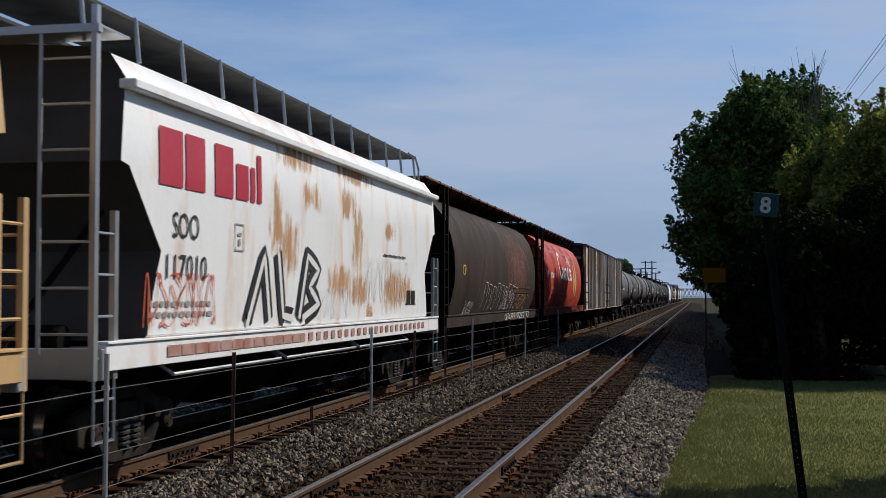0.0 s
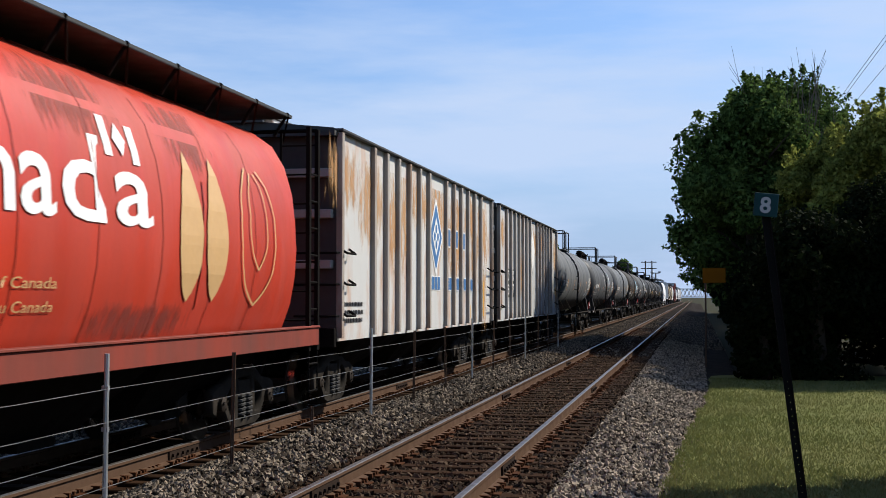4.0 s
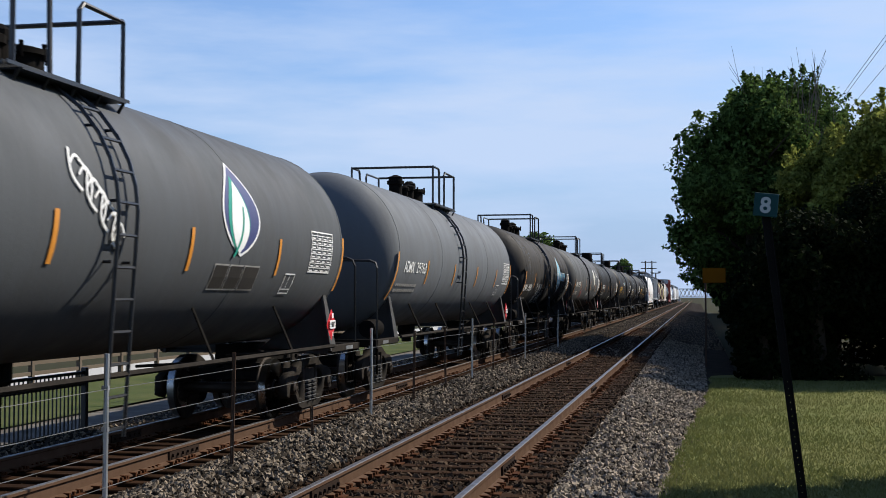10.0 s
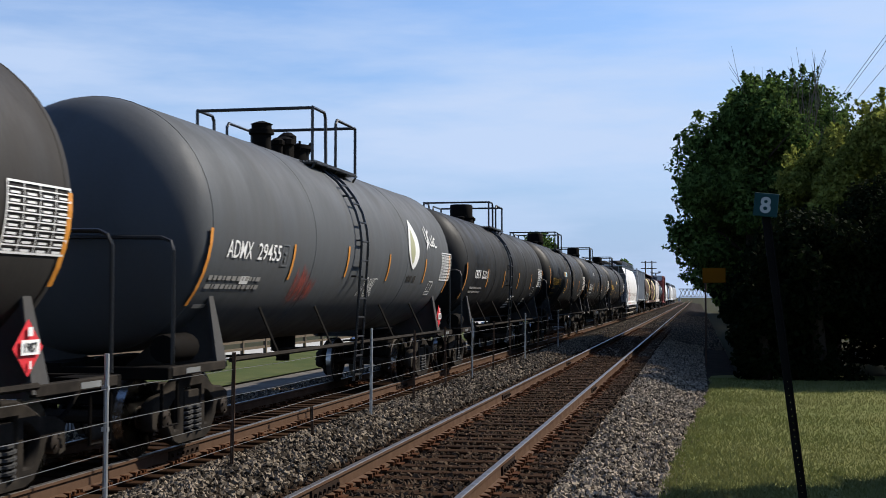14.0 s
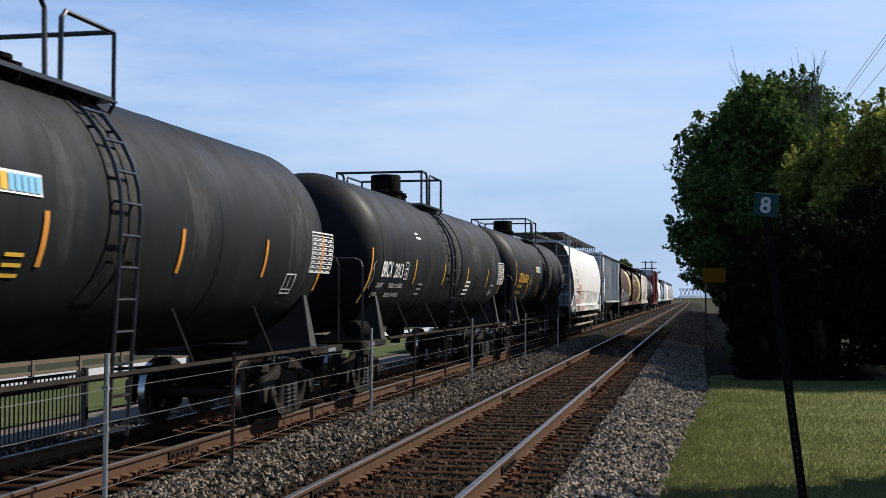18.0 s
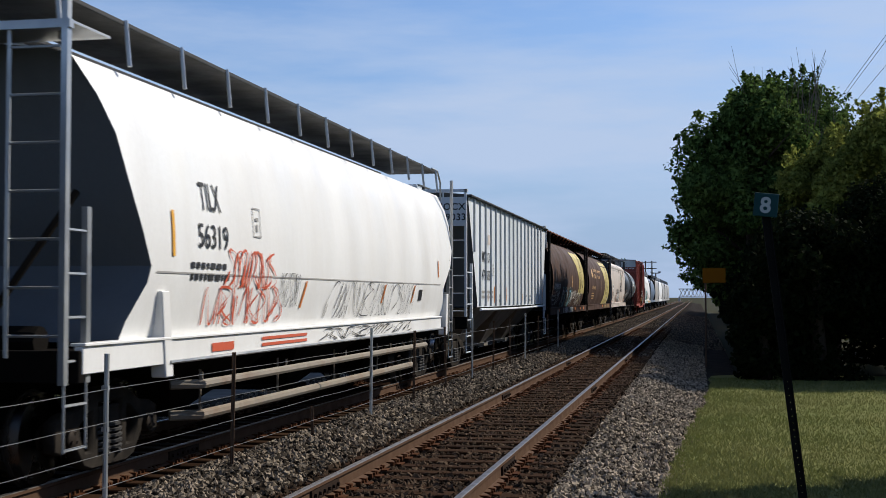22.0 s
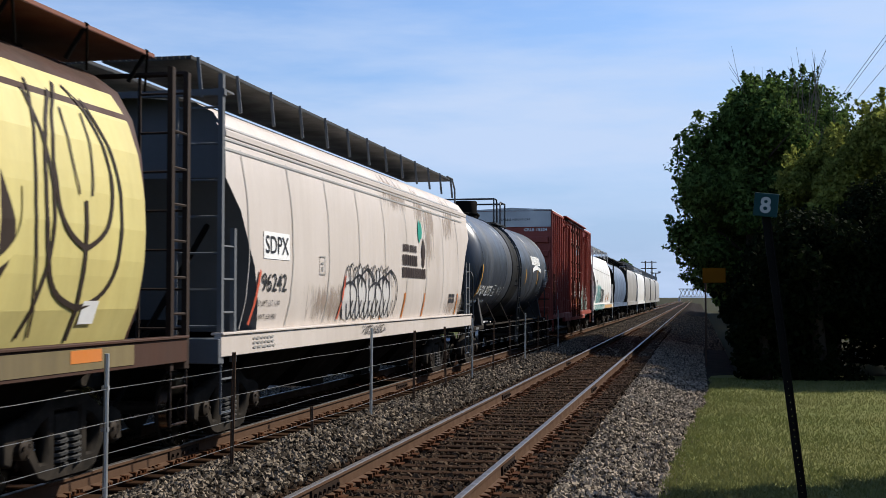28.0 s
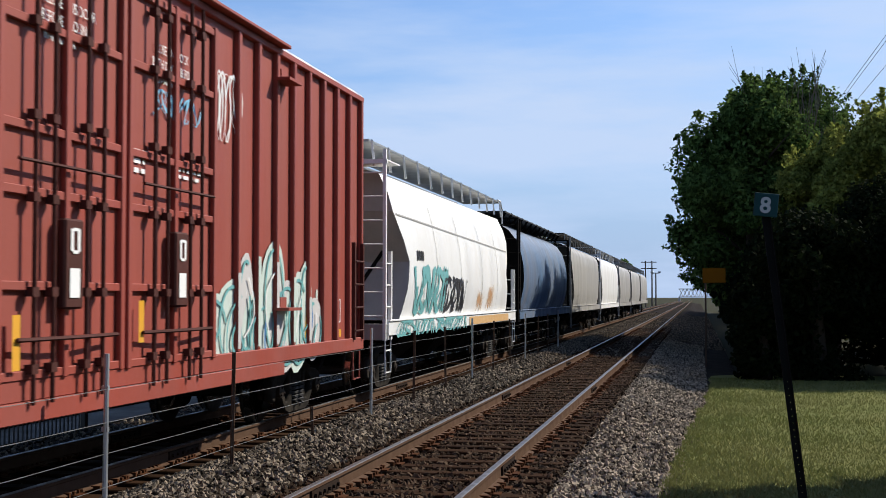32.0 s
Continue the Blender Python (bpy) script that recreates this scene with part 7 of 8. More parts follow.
def l_wheat18(car, surf, L, B):
    wheat(car, surf, B - 1.58, 1.42, 0.2)
    fit_text(car, "Government", -4.3, 3.22, 2.5, 0.24, surf, M["tan_mark"], 0.006)
    fit_text(car, "of Canada", -4.3, 2.88, 1.9, 0.24, surf, M["tan_mark"], 0.006)
    fit_text(car, "Gouvernement", -1.5, 3.22, 2.4, 0.24, surf, M["tan_mark"], 0.006)
    fit_text(car, "du Canada", -1.5, 2.88, 1.5, 0.24, surf, M["tan_mark"], 0.006)
    leaf_field(car, -5.2, 2.85, 0.9, 0.55, surf, M["tan_mark"])
    bars(car, [(0.6, 2.26, 0.24, 0.57)], surf, M["black"], "gauge_strip")
    bars(car, [(0.64, 2.30 + 0.09 * k, 0.16, 0.04) for k in range(6)], surf, M["tan_mark"], "gauge_strip", 0.018)
    fit_text(car, "CP 601713", -5.5, 2.25, 2.2, 0.2, surf, M["tan_mark"], 0.006)
    small_print(car, -5.5, 2.0, 3, surf, M["tan_mark"], 16, 0.07, 1.6)
    bars(car, [(1.16, 1.25, 0.5, 0.13), (3.5, 1.25, 0.5, 0.1), (5.9, 1.25, 0.6, 0.12)], lambda z: 1.61, M["orange"], "reflector", 0.012)
    bars(car, [(2.6, 1.18, 4.6, 0.2)], lambda z: 1.61, M["dull_sill"], "painted_patch", 0.008)
    bars(car, [(6.3, 1.6, 0.3, 0.22)], surf, M["white"], "stencil_panel", 0.026)


def l_sdpx(car, surf, L, B):
    bars(car, [(-6.48, 2.36, 1.06, 0.36)], surf, M["white"], "painted_patch", 0.008)
    fit_text(car, "SDPX", -6.42, 2.43, 0.94, 0.24, surf, M["black"], 0.008)
    for text, z in (("SDPX", 3.62), ("96242", 3.40)):
        part("lettering", flat_text(text, 0.2, 0.003, 1.1), M["black"], car, at=pose(0.2, -B + 0.92, z, 90, 0, 0))
    fit_text(car, "96242", -6.54, 1.93, 1.0, 0.24, surf, M["black"], 0.004)
    fit_text(car, "LD LMT 223 1100", -6.7, 1.74, 0.9, 0.07, surf, M["black"])
    fit_text(car, "LT WT 63 900", -6.75, 1.56, 0.9, 0.07, surf, M["black"])
    plate_box(car, -4.02, 2.19, 0.3, 0.28, surf, M["grey_hopper"])
    blocks(car, 1.42, 2.74, [0.10, 0.07, 0.07, 0.07, 0.08, -0.06, 0.10, 0.08, 0.08, 0.08, 0.07, 0.08], 0.14, 0.02, surf, M["mark_brown"])
    blocks(car, 1.38, 2.47, [0.12, 0.16, 0.14, 0.13, 0.11, 0.15, 0.15], 0.21, 0.05, surf, M["mark_brown"])
    blocks(car, 1.34, 2.23, [0.17, 0.17, 0.19, 0.18, 0.15, 0.14, 0.14, 0.20, 0.17, 0.15], 0.20, 0.045, surf, M["mark_brown"])
    leaf_field(car, 2.86, 2.95, 0.24, 0.50, surf, M["green_mark"])
    leaf_field(car, 3.02, 3.02, 0.20, 0.42, surf, M["green_mark"], "emblem", 0.018)
    leaf_field(car, 3.22, 2.55, 0.36, 0.52, surf, M["mark_brown"])
    leaf_field(car, 3.18, 2.45, 0.24, 0.26, surf, M["mark_brown"], "emblem", 0.018)
    for k in range(5):
        leaf_field(car, -2.35 + 0.62 * k, 1.47, 0.75, 0.72 + 0.14 * (k % 2), surf, M["spray_grey"], "graffiti", 0.012 + 0.0006 * k, 0.3)
    for k in range(6):
        y = -2.6 + 0.55 * k
        stroke(car, arc((y, 1.5), (y + 0.25, 2.1 + 0.12 * (k % 3)), 0.55), 0.045, M["spray_black"], surf, "graffiti", 0.018)
        stroke(car, arc((y + 0.25, 2.1 + 0.12 * (k % 3)), (y + 0.6, 1.52), 0.4), 0.045, M["spray_black"], surf, "graffiti", 0.019)
        stroke(car, arc((y + 0.1, 1.75), (y + 0.45, 1.8), -0.8), 0.04, M["spray_black"], surf, "graffiti", 0.020)
    for k in range(13):
        y = -2.6 + 0.24 * k
        stroke(car, arc((y, 2.0 + 0.04 * (k % 3)), (y + 0.13, 2.36 + 0.05 * (k % 2)), 0.25), 0.03, M["spray_black"], surf, "graffiti", 0.021)
        stroke(car, arc((y + 0.13, 2.36 + 0.05 * (k % 2)), (y + 0.25, 2.02), 0.2), 0.03, M["spray_black"], surf, "graffiti", 0.021)
    scrawl(car, -1.6, 1.22, 1.5, 0.15, lambda z: 1.61, M["spray_black"], 62, 8, 0.018)
    for y in (-0.16, 1.51, 3.3, 6.9):
        strip(car, y, 1.45, 0.10, 0.48, surf, M["orange"], slant=0.06)
    for y in (-6.9, -2.9):
        stroke(car, [(y, 1.5), (y + 0.28, 2.2)], 0.07, M["spray_red"], surf, "faded_strip")
    for k in range(9):
        y = -7.1 + 1.765 * k
        stroke(car, [(y - 0.06, 1.45), (y + 0.08, 2.4), (y + 0.04, 3.1), (y - 0.1, 3.7)], 0.028, M["grey_hopper"], surf, "panel_seam", 0.010)
    for z in (3.66, 3.78, 3.95):
        stroke(car, [(-B + 1.1, z), (B - 1.1, z)], 0.03, M["grey_hopper"], surf, "panel_seam", 0.012)
    for y, z, w, h in ((2.6, 4.1, 0.8, 0.9), (3.4, 4.1, 1.0, 1.5), (-4.5, 2.0, 2.6, 0.5), (0.2, 4.1, 1.6, 0.6), (5.4, 4.1, 1.2, 0.9), (5.6, 1.9, 2.0, 0.5)):
        patch(car, lambda q: y - w * 0.25, lambda q: y + w * 1.25, z - h * 1.2, z + h * 0.2, surf, SOFT_STAIN, "grime_stain", 0.007, 8, 3)
    small_print(car, -6.9, 1.32, 3, lambda z: 1.61, M["grey_hopper"], 18, 0.03, 0.8)
    bars(car, [(6.0, 1.72, 0.3, 0.2), (6.35, 1.72, 0.3, 0.2)], surf, M["spray_black"], "stencil_panel")


def l_white22(car, surf, L, B):
    blocks(car, -5.3, 2.60, [0.12, 0.12, 0.12, 0.12], 0.2, 0.05, surf, M["black"])
    scrawl(car, -5.5, 1.5, 3.2, 1.0, surf, M["spray_teal"], 71, 6, 0.16)
    scrawl(car, -2.6, 1.5, 2.6, 0.8, surf, M["spray_black"], 72, 5, 0.12)
    scrawl(car, -7.0, 1.1, 7.0, 0.3, lambda z: 1.61, M["spray_teal"], 73, 12, 0.06)
    stroke(car, [(-6.7, 3.45), (7.2, 3.2)], 0.035, M["grey_hopper"], surf, "panel_seam", 0.012)
    for y in (-3.4, -0.6, 2.4, 5.0):
        stroke(car, [(y, 1.5), (y + 0.1, 2.6), (y, 3.8)], 0.03, M["grey_hopper"], surf, "panel_seam", 0.012)
    rust_streaks(car, [(1.8, 2.0, 1.0, 0.5), (3.4, 2.1, 1.0, 0.6)], surf, 8)
    bars(car, [(0.5, 1.16, 6.5, 0.2)], lambda z: 1.61, M["tan_mark"], "painted_patch", 0.008)


def blob(car, y, z, a, b, surf, material, lift, n=20):
    """A sprayed oval with an uneven edge."""
    vs = [(surf(z) + lift, y + SHIFT[0] + math.cos(t) * a * (1 + 0.06 * math.sin(3 * t + y)), z + math.sin(t) * b * (1 + 0.05 * math.cos(4 * t + z))) for t in (2 * math.pi * k / n for k in range(n))]
    me = bpy.data.meshes.new("graffiti")
    me.from_pydata(vs, [], [tuple(range(n))])
    return part("graffiti", me, material, car)


def box_lettering(car, surf, L, B):
    s2 = lambda z: 1.605
    fit_text(car, "CR", -8.12, 2.24, 0.52, 0.26, surf, M["white"], 0.006)
    fit_text(car, "LE", -7.35, 2.24, 0.40, 0.26, surf, M["white"], 0.006)
    fit_text(car, "193", -8.25, 1.76, 0.55, 0.26, surf, M["white"], 0.006)
    fit_text(car, "34", -7.37, 1.76, 0.40, 0.26, surf, M["white"], 0.006)
    small_print(car, -8.2, 1.5, 2, surf, M["white"], 21, 0.08, 1.0)
    bars(car, [(-8.2, 1.2, 0.3, 0.14), (7.45, 1.22, 0.25, 0.12)], surf, M["yellow"], "reflector")
    for y, z, h in ((-8.95, 1.25, 0.9), (-5.64, 1.23, 0.44), (-2.30, 1.25, 0.46), (0.05, 1.4, 0.42)):
        strip(car, y, z, 0.12, h, (lambda z: 1.67) if abs(y) < 2.4 else surf, M["yellow"])
    ring = [(math.cos(a) * 0.13, math.sin(a) * 0.2) for a in (2 * math.pi * k / 20 for k in range(21))]
    stroke(car, [(-5.7 + a, 2.22 + b) for a, b in ring], 0.025, M["white"], surf, "round_stencil", 0.014)
    bars(car, [(-5.76, 2.18, 0.12, 0.03), (-5.76, 2.26, 0.12, 0.03)], surf, M["white"], "round_stencil")
    for y, lines in ((-1.84, ("CLOSE THIS DOOR", "BEFORE CLOSING", "MAIN DOOR")), (0.40, ("CLOSE AND LOCK", "BOTH DOORS BEFORE", "MOVING CAR"))):
        for k, t in enumerate(lines):
            fit_text(car, t, y + (0.06 if k == 1 else 0.1), 4.42 - 0.16 * k, 0.95 * len(t) / 15, 0.10, s2, M["white"], 0.004)
    small_print(car, 1.15, 3.3, 3, s2, M["white"], 22, 0.04, 0.6)
    small_print(car, 0.05, 3.3, 3, s2, M["white"], 23, 0.05, 0.22)
    scrawl(car, 0.6, 3.75, 1.1, 0.3, s2, M["pale_blue"], 81, 4, 0.03)
    scrawl(car, 2.2, 3.7, 0.9, 0.9, surf, M["spray_white"], 82, 3, 0.035, lift=0.02)
    scrawl(car, -5.2, 2.6, 0.7, 0.5, surf, M["pale_blue"], 83, 3, 0.03)
    scrawl(car, -7.6, 1.1, 0.8, 0.4, surf, M["spray_white"], 84, 3, 0.03)
    # large pale mural over the lower rear side
    rng = random.Random(5)
    mural = ((1.75, 1.42, 0.32, 0.42), (2.3, 1.38, 0.42, 0.45), (2.9, 1.5, 0.45, 0.5), (3.36, 1.75, 0.24, 0.58), (3.9, 1.42, 0.5, 0.5), (4.42, 1.8, 0.40, 0.72), (4.95, 1.45, 0.5, 0.55), (5.45, 1.5, 0.42, 0.62), (5.8, 1.75, 0.24, 0.55), (6.2, 1.38, 0.35, 0.4))
    for k, (y, z, a, b) in enumerate(mural):
        blob(car, y, z, a * 1.3, b * 1.15, surf, M["spray_pale"] if k % 3 else M["spray_grey"], 0.013 + 0.0015 * k)
    for k, (y, z, a, b) in enumerate(mural):
        lift = 0.031 + 0.001 * k
        ring = [(y + math.cos(t) * a * 0.96, z + math.sin(t) * b * 0.96) for t in (0.4 * (k % 5) + 5.2 * i / 22 for i in range(23))]
        stroke(car, ring, 0.045, M["spray_teal"], surf, "graffiti", lift)
        stroke(car, arc((y - a * 0.5, z - b * 0.7), (y + a * 0.2, z + b * 0.6), rng.uniform(-0.4, 0.4)), 0.035, M["spray_white"] if k % 2 else M["spray_teal"], surf, "graffiti", lift + 0.012)
        stroke(car, arc((y + a * 0.5, z - b * 0.9), (y + a * 0.3, z + b * 0.2), rng.uniform(-0.5, 0.5)), 0.05, M["blue_mark"] if k % 4 == 0 else M["spray_teal"], surf, "graffiti", lift + 0.012)
    for k in range(9):
        blob(car, 1.5 + 0.62 * k + rng.uniform(-0.1, 0.1), rng.uniform(1.9, 2.3) if 1 < k < 8 else rng.uniform(1.6, 1.9), 0.05, 0.09, surf, M["pale_blue"] if k % 2 else M["spray_pale"], 0.012)
    for k in range(12):
        y = 8.94 - 0.72 * k
        if 2.6 < y < 6.7:
            top_ = float(np.interp(y, (2.6, 3.4, 4.4, 4.9, 5.6, 6.6), (1.9, 2.25, 2.5, 2.1, 2.15, 1.5)))
            bars(car, [(y - 0.05 - SHIFT[0], 1.22, 0.10, top_ - 1.22)], lambda q: 1.625, M["spray_pale"] if k % 2 else M["spray_grey"], "graffiti", 0.004)
    leaf_field(car, 5.9, 1.05, 0.25, 0.7, surf, M["gold"], "graffiti", 0.031, 0.5)
    for y in (6.75, 7.3):
        bars(car, [(y, 1.7 + 0.14 * k, 0.10, 0.05) for k in range(9)], surf, M["white"], "stencil_panel")
    bars(car, [(7.4, 1.45, 0.26, 0.02), (7.4, 1.8, 0.26, 0.02), (7.4, 1.45, 0.02, 0.36), (7.64, 1.45, 0.02, 0.36)], surf, M["white"], "stencil_panel")
    for y in (-4.83, 4.83):
        for z in (1.69, 4.80):
            bm = bmesh.new()
            box(bm, 1.55, 1.80, y - 0.28, y + 0.28, z - 0.02, z + 0.02)
            box(bm, 1.55, 1.62, y - 0.1, y + 0.16, z, z + 0.16)
            part("jacking_bracket", bm, M["box_red"], car)



M["dark_rod"] = mat("rusted_locking_rod", (0.075, 0.022, 0.016), 0.7, second=(0.035, 0.016, 0.012), amount=0.6, scale=2)


def box_car(G0, G1):
    L, mid = station(G0, G1)
    car = thing("box_car", "tall oxide-red double-door box car with spray-painted lower side", "freight car", Matrix.Translation((TRAIN_X, mid, TRAIN_Z)), "cars of the freight train")
    B = L / 2 - 0.75
    surf = lambda z: 1.55
    bm = bmesh.new()
    box(bm, -1.55, 1.55, -B, B, 0.95, 5.24)
    bevelled(bm, 0.02)
    part("body", bm, M["box_red"], car)
    bm = bmesh.new()
    prof = [(-1.6, 5.24), (-1.58, 5.28), (0, 5.36), (1.58, 5.28), (1.6, 5.24)]
    a = [bm.verts.new((x, -B - 0.03, z)) for x, z in prof]
    b = [bm.verts.new((x, B + 0.03, z)) for x, z in prof]
    for k in range(4):
        bm.faces.new((a[k], a[k + 1], b[k + 1], b[k]))
    bm.faces.new(a)
    bm.faces.new(b)
    bm.faces.new((a[0], a[4], b[4], b[0]))
    part("roof", bm, M["galv"], car)
    D = 2.37
    ys = [-B + 0.06 + 0.72 * k for k in range(12)]
    ys = [y for y in ys if y < -D - 0.25]
    for y in ys + [-y for y in ys]:
        for s in (-1, 1):
            bm = bmesh.new()
            box(bm, min(s * 1.54, s * 1.625), max(s * 1.54, s * 1.625), y - 0.055, y + 0.055, 1.18, 5.16)
            bevelled(bm, 0.015)
            part("side_post", bm, M["box_red"], car)
    for s in (-1, 1):
        for nm, x1, y1, z0, z1 in (("bottom_rail", 1.63, B, 0.98, 1.18), ("roof_rail", 1.63, B, 5.14, 5.23), ("door_rail", 1.66, 4.8, 0.80, 0.98), ("upper_door_rail", 1.74, 4.8, 5.235, 5.285)):
            bm = bmesh.new()
            box(bm, min(s * 1.54, s * x1), max(s * 1.54, s * x1), -y1, y1, z0, z1)
            bevelled(bm, 0.01)
            part(nm, bm, M["box_red"], car)
    # plug doors
    for dy in (-D / 2, D / 2):
        bm = bmesh.new()
        box(bm, 1.55, 1.60, dy - D / 2 + 0.03, dy + D / 2 - 0.03, 1.12, 5.02)
        door = part("plug_door", bm, M["box_red"], car)
        bm = bmesh.new()
        for z in (1.2, 1.95, 2.75, 3.3, 4.2, 4.94):
            box(bm, 1.60, 1.645, dy - D / 2 + 0.05, dy + D / 2 - 0.05, z - 0.04, z + 0.04)
        for yy in (-D / 2 + 0.08, 0, D / 2 - 0.08):
            box(bm, 1.60, 1.66, dy + yy - 0.045, dy + yy + 0.045, 1.15, 5.0)
        bevelled(bm, 0.008)
        part("door_frame", bm, M["box_red"], door)
        for yy in (-0.62, -0.3, 0.3, 0.62):
            bm = bmesh.new()
            tube(bm, [(1.69, dy + yy, 0.95), (1.69, dy + yy, 5.1)], 0.022, 6)
            for z in (1.25, 1.9, 2.7, 3.4, 4.2, 4.8):
                box(bm, 1.63, 1.71, dy + yy - 0.05, dy + yy + 0.05, z - 0.04, z + 0.04)
            part("locking_bar", bm, M["dark_rod"], door)
        bm = bmesh.new()
        box(bm, 1.64, 1.73, dy - 0.17, dy + 0.17, 1.75, 2.55)
        bevelled(bm, 0.02)
        part("latch_box", bm, M["dark_rod"], door)
        bars(door, [(dy - 0.1, 1.85, 0.18, 0.26), (dy - 0.09, 2.26, 0.05, 0.2), (dy + 0.03, 2.26, 0.05, 0.2), (dy - 0.05, 2.24, 0.1, 0.03), (dy - 0.05, 2.44, 0.1, 0.03)], lambda z: 1.735, M["white"], "latch_label", 0.004)
        bm = bmesh.new()
        tube(bm, [(1.70, dy - 0.9, 1.5), (1.74, dy - 0.3, 1.5), (1.74, dy + 0.3, 1.5), (1.70, dy + 0.9, 1.5)], 0.02, 6)
        part("door_handle", bm, M["dark_rod"], door)
        bm = bmesh.new()
        tube(bm, [(1.70, dy - 0.9, 3.0), (1.72, dy + 0.9, 3.0)], 0.018, 6)
        part("guide_rod", bm, M["dark_rod"], door)
    # ends
    for e in (-1, 1):
        for k in range(6):
            z = 1.22 + 0.55 * k
            bm = bmesh.new()
            box(bm, -1.46, 1.46, min(e * B, e * (B + 0.12)), max(e * B, e * (B + 0.12)), z, z + 0.24)
            bevelled(bm, 0.03)
            part("end_corrugation", bm, M["box_red"], car)
        bm = bmesh.new()
        box(bm, -1.55, 1.55, min(e * (B + 0.004), e * (B + 0.05)), max(e * (B + 0.004), e * (B + 0.05)), 4.60, 5.22)
        part("end_panel", bm, M["galv"], car, "pale silver upper end panel")
        for z in (1.3, 1.68, 2.06, 2.44):
            bm = bmesh.new()
            tube(bm, [(1.56, e * (B - 0.1), z), (1.66, e * (B - 0.1), z), (1.66, e * (B - 0.62), z), (1.56, e * (B - 0.62), z)], 0.015, 5)
            part("grab_iron", bm, M["dark_rod"], car)
        for z in (1.3, 1.75, 2.2, 2.65):
            bm = bmesh.new()
            tube(bm, [(1.5, e * B, z), (1.5, e * (B + 0.16), z), (0.95, e * (B + 0.16), z), (0.95, e * B, z)], 0.015, 5)
            part("end_rung", bm, M["dark_rod"], car)
        for dy in (0.1, 0.62):
            bm = bmesh.new()
            box(bm, 1.60, 1.66, e * (B - dy) - 0.03, e * (B - dy) + 0.03, 1.15, 2.75)
            part("ladder_stile", bm, M["dark_rod"], car)
        bm = bmesh.new()
        tube(bm, [(1.58, e * (B - 0.1), 0.95), (1.58, e * (B - 0.1), 0.5), (1.58, e * (B - 0.5), 0.5), (1.58, e * (B - 0.5), 0.95)], 0.02, 5)
        part("step", bm, M["box_red"], car)
    bm = bmesh.new()
    box(bm, -0.25, 0.25, -L / 2 + 0.4, L / 2 - 0.4, 0.72, 0.98)
    part("centre_sill", bm, M["iron"], car)
    me = flat_text("EXCESS HEIGHT CAR", 0.115, 0.002, 1.1)
    part("lettering", me, M["black"], car, at=pose(-0.42, -B - 0.056, 4.85, 90, 0, 0))
    me = flat_text("CRLE 19334", 0.165, 0.005, 1.1)
    part("lettering", me, M["white"], car, at=pose(0.50, -B - 0.056 - 0.02, 4.43, 90, 0, 0))
    SHIFT[0] = 0.17
    box_lettering(car, lambda z: 1.55, L, B)
    SHIFT[0] = 0.0
    CARS.append((car, add_trucks(car, L, 2.6), mid))


M["red_sill"] = mat("grimy_red_sill_paint", (0.26, 0.045, 0.028), 0.6, second=(0.12, 0.035, 0.025), streak=True, amount=0.7, dirt=0.4)
hopper_car("covered_hopper", -6.0, 11.2, M["tan_car"], "tan covered hopper car with end ladder", FLAT, E_FLAT)
# white car's end in dark grey, its shade put into the colour
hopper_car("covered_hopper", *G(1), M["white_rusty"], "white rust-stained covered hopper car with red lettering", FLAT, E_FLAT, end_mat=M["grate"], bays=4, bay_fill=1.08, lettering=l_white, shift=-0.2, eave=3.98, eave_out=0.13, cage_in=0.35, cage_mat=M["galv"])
hopper_car("cylindrical_hopper", 28.3, 46.15, M["brown_car"], "dark brown cylindrical grain hopper car, faded and dirty", CYL, E_CYL, end_mat=M["iron"], walkway="cyl", walk_mat=M["brown_grate"], cage_mat=M["iron"], bays=4, bay_fill=1.08, lettering=l_brown0, shift=-0.75)
hopper_car("cylindrical_hopper", *G(3), M["red_car"], "bright red cylindrical grain hopper car with white lettering", CYL, E_CYL, end_mat=M["red_car"], walkway="cyl", cage_mat=M["iron"], sill_mat=M["red_sill"], bays=4, bay_fill=1.08, lettering=l_canada, shift=-1.4)
# rusty ribs; grey darker than the panels paints in the ribs' shaded sides
RIB_MAT = mat("grey_rib_paint", (0.36, 0.325, 0.285), 0.6, streak=True, amount=0.4, rust=0.7, rust_col=(0.20, 0.09, 0.035))
hopper_car("ribbed_hopper", *G(4), M["rusty_grey"], "grey rib-sided hopper car heavily streaked with rust", BOXY, E_BOXY, phase=(0.14, 0.92), ribs=(20, 0.14, 0.08, 1.2, 4.47, RIB_MAT), sill=False, walkway="mid", cage=False, lettering=l_milling, shift=-1.04, end_mat=M["grate"])
hopper_car("ribbed_hopper", *G(5), M["grey_rib"], "pale grey rib-sided hopper car with patched white diamond", BOXY, E_BOXY, phase=(0.25, 0.895), ribs=(20, 0.14, 0.08, 1.2, 4.47, RIB_MAT), sill=False, walkway="mid", cage=False, lettering=l_diamond, end_mat=M["grate"])
tank_car(*G(6), M["tank_light"], "light grey tank car with black top platform", R=1.56, zc=2.72, stripe="orange_tape", lettering=lambda *a: l_tank(*a, "ADMX 29918", "white", -6.57))
tank_car(*G(7), M["tank_grey"], "grey tank car with white emblem", lettering=l_tank7, stripe="orange_tape", rails=(-1.35, -0.67, -0.1, 0.9), ladder_y=-0.4, table_y=6.1, lead=(-8.15, 1.7, 0.92), strips=((-4.9, 2.15), (-1.5, 2.15), (1.6, 2.15), (4.65, 2.15)))
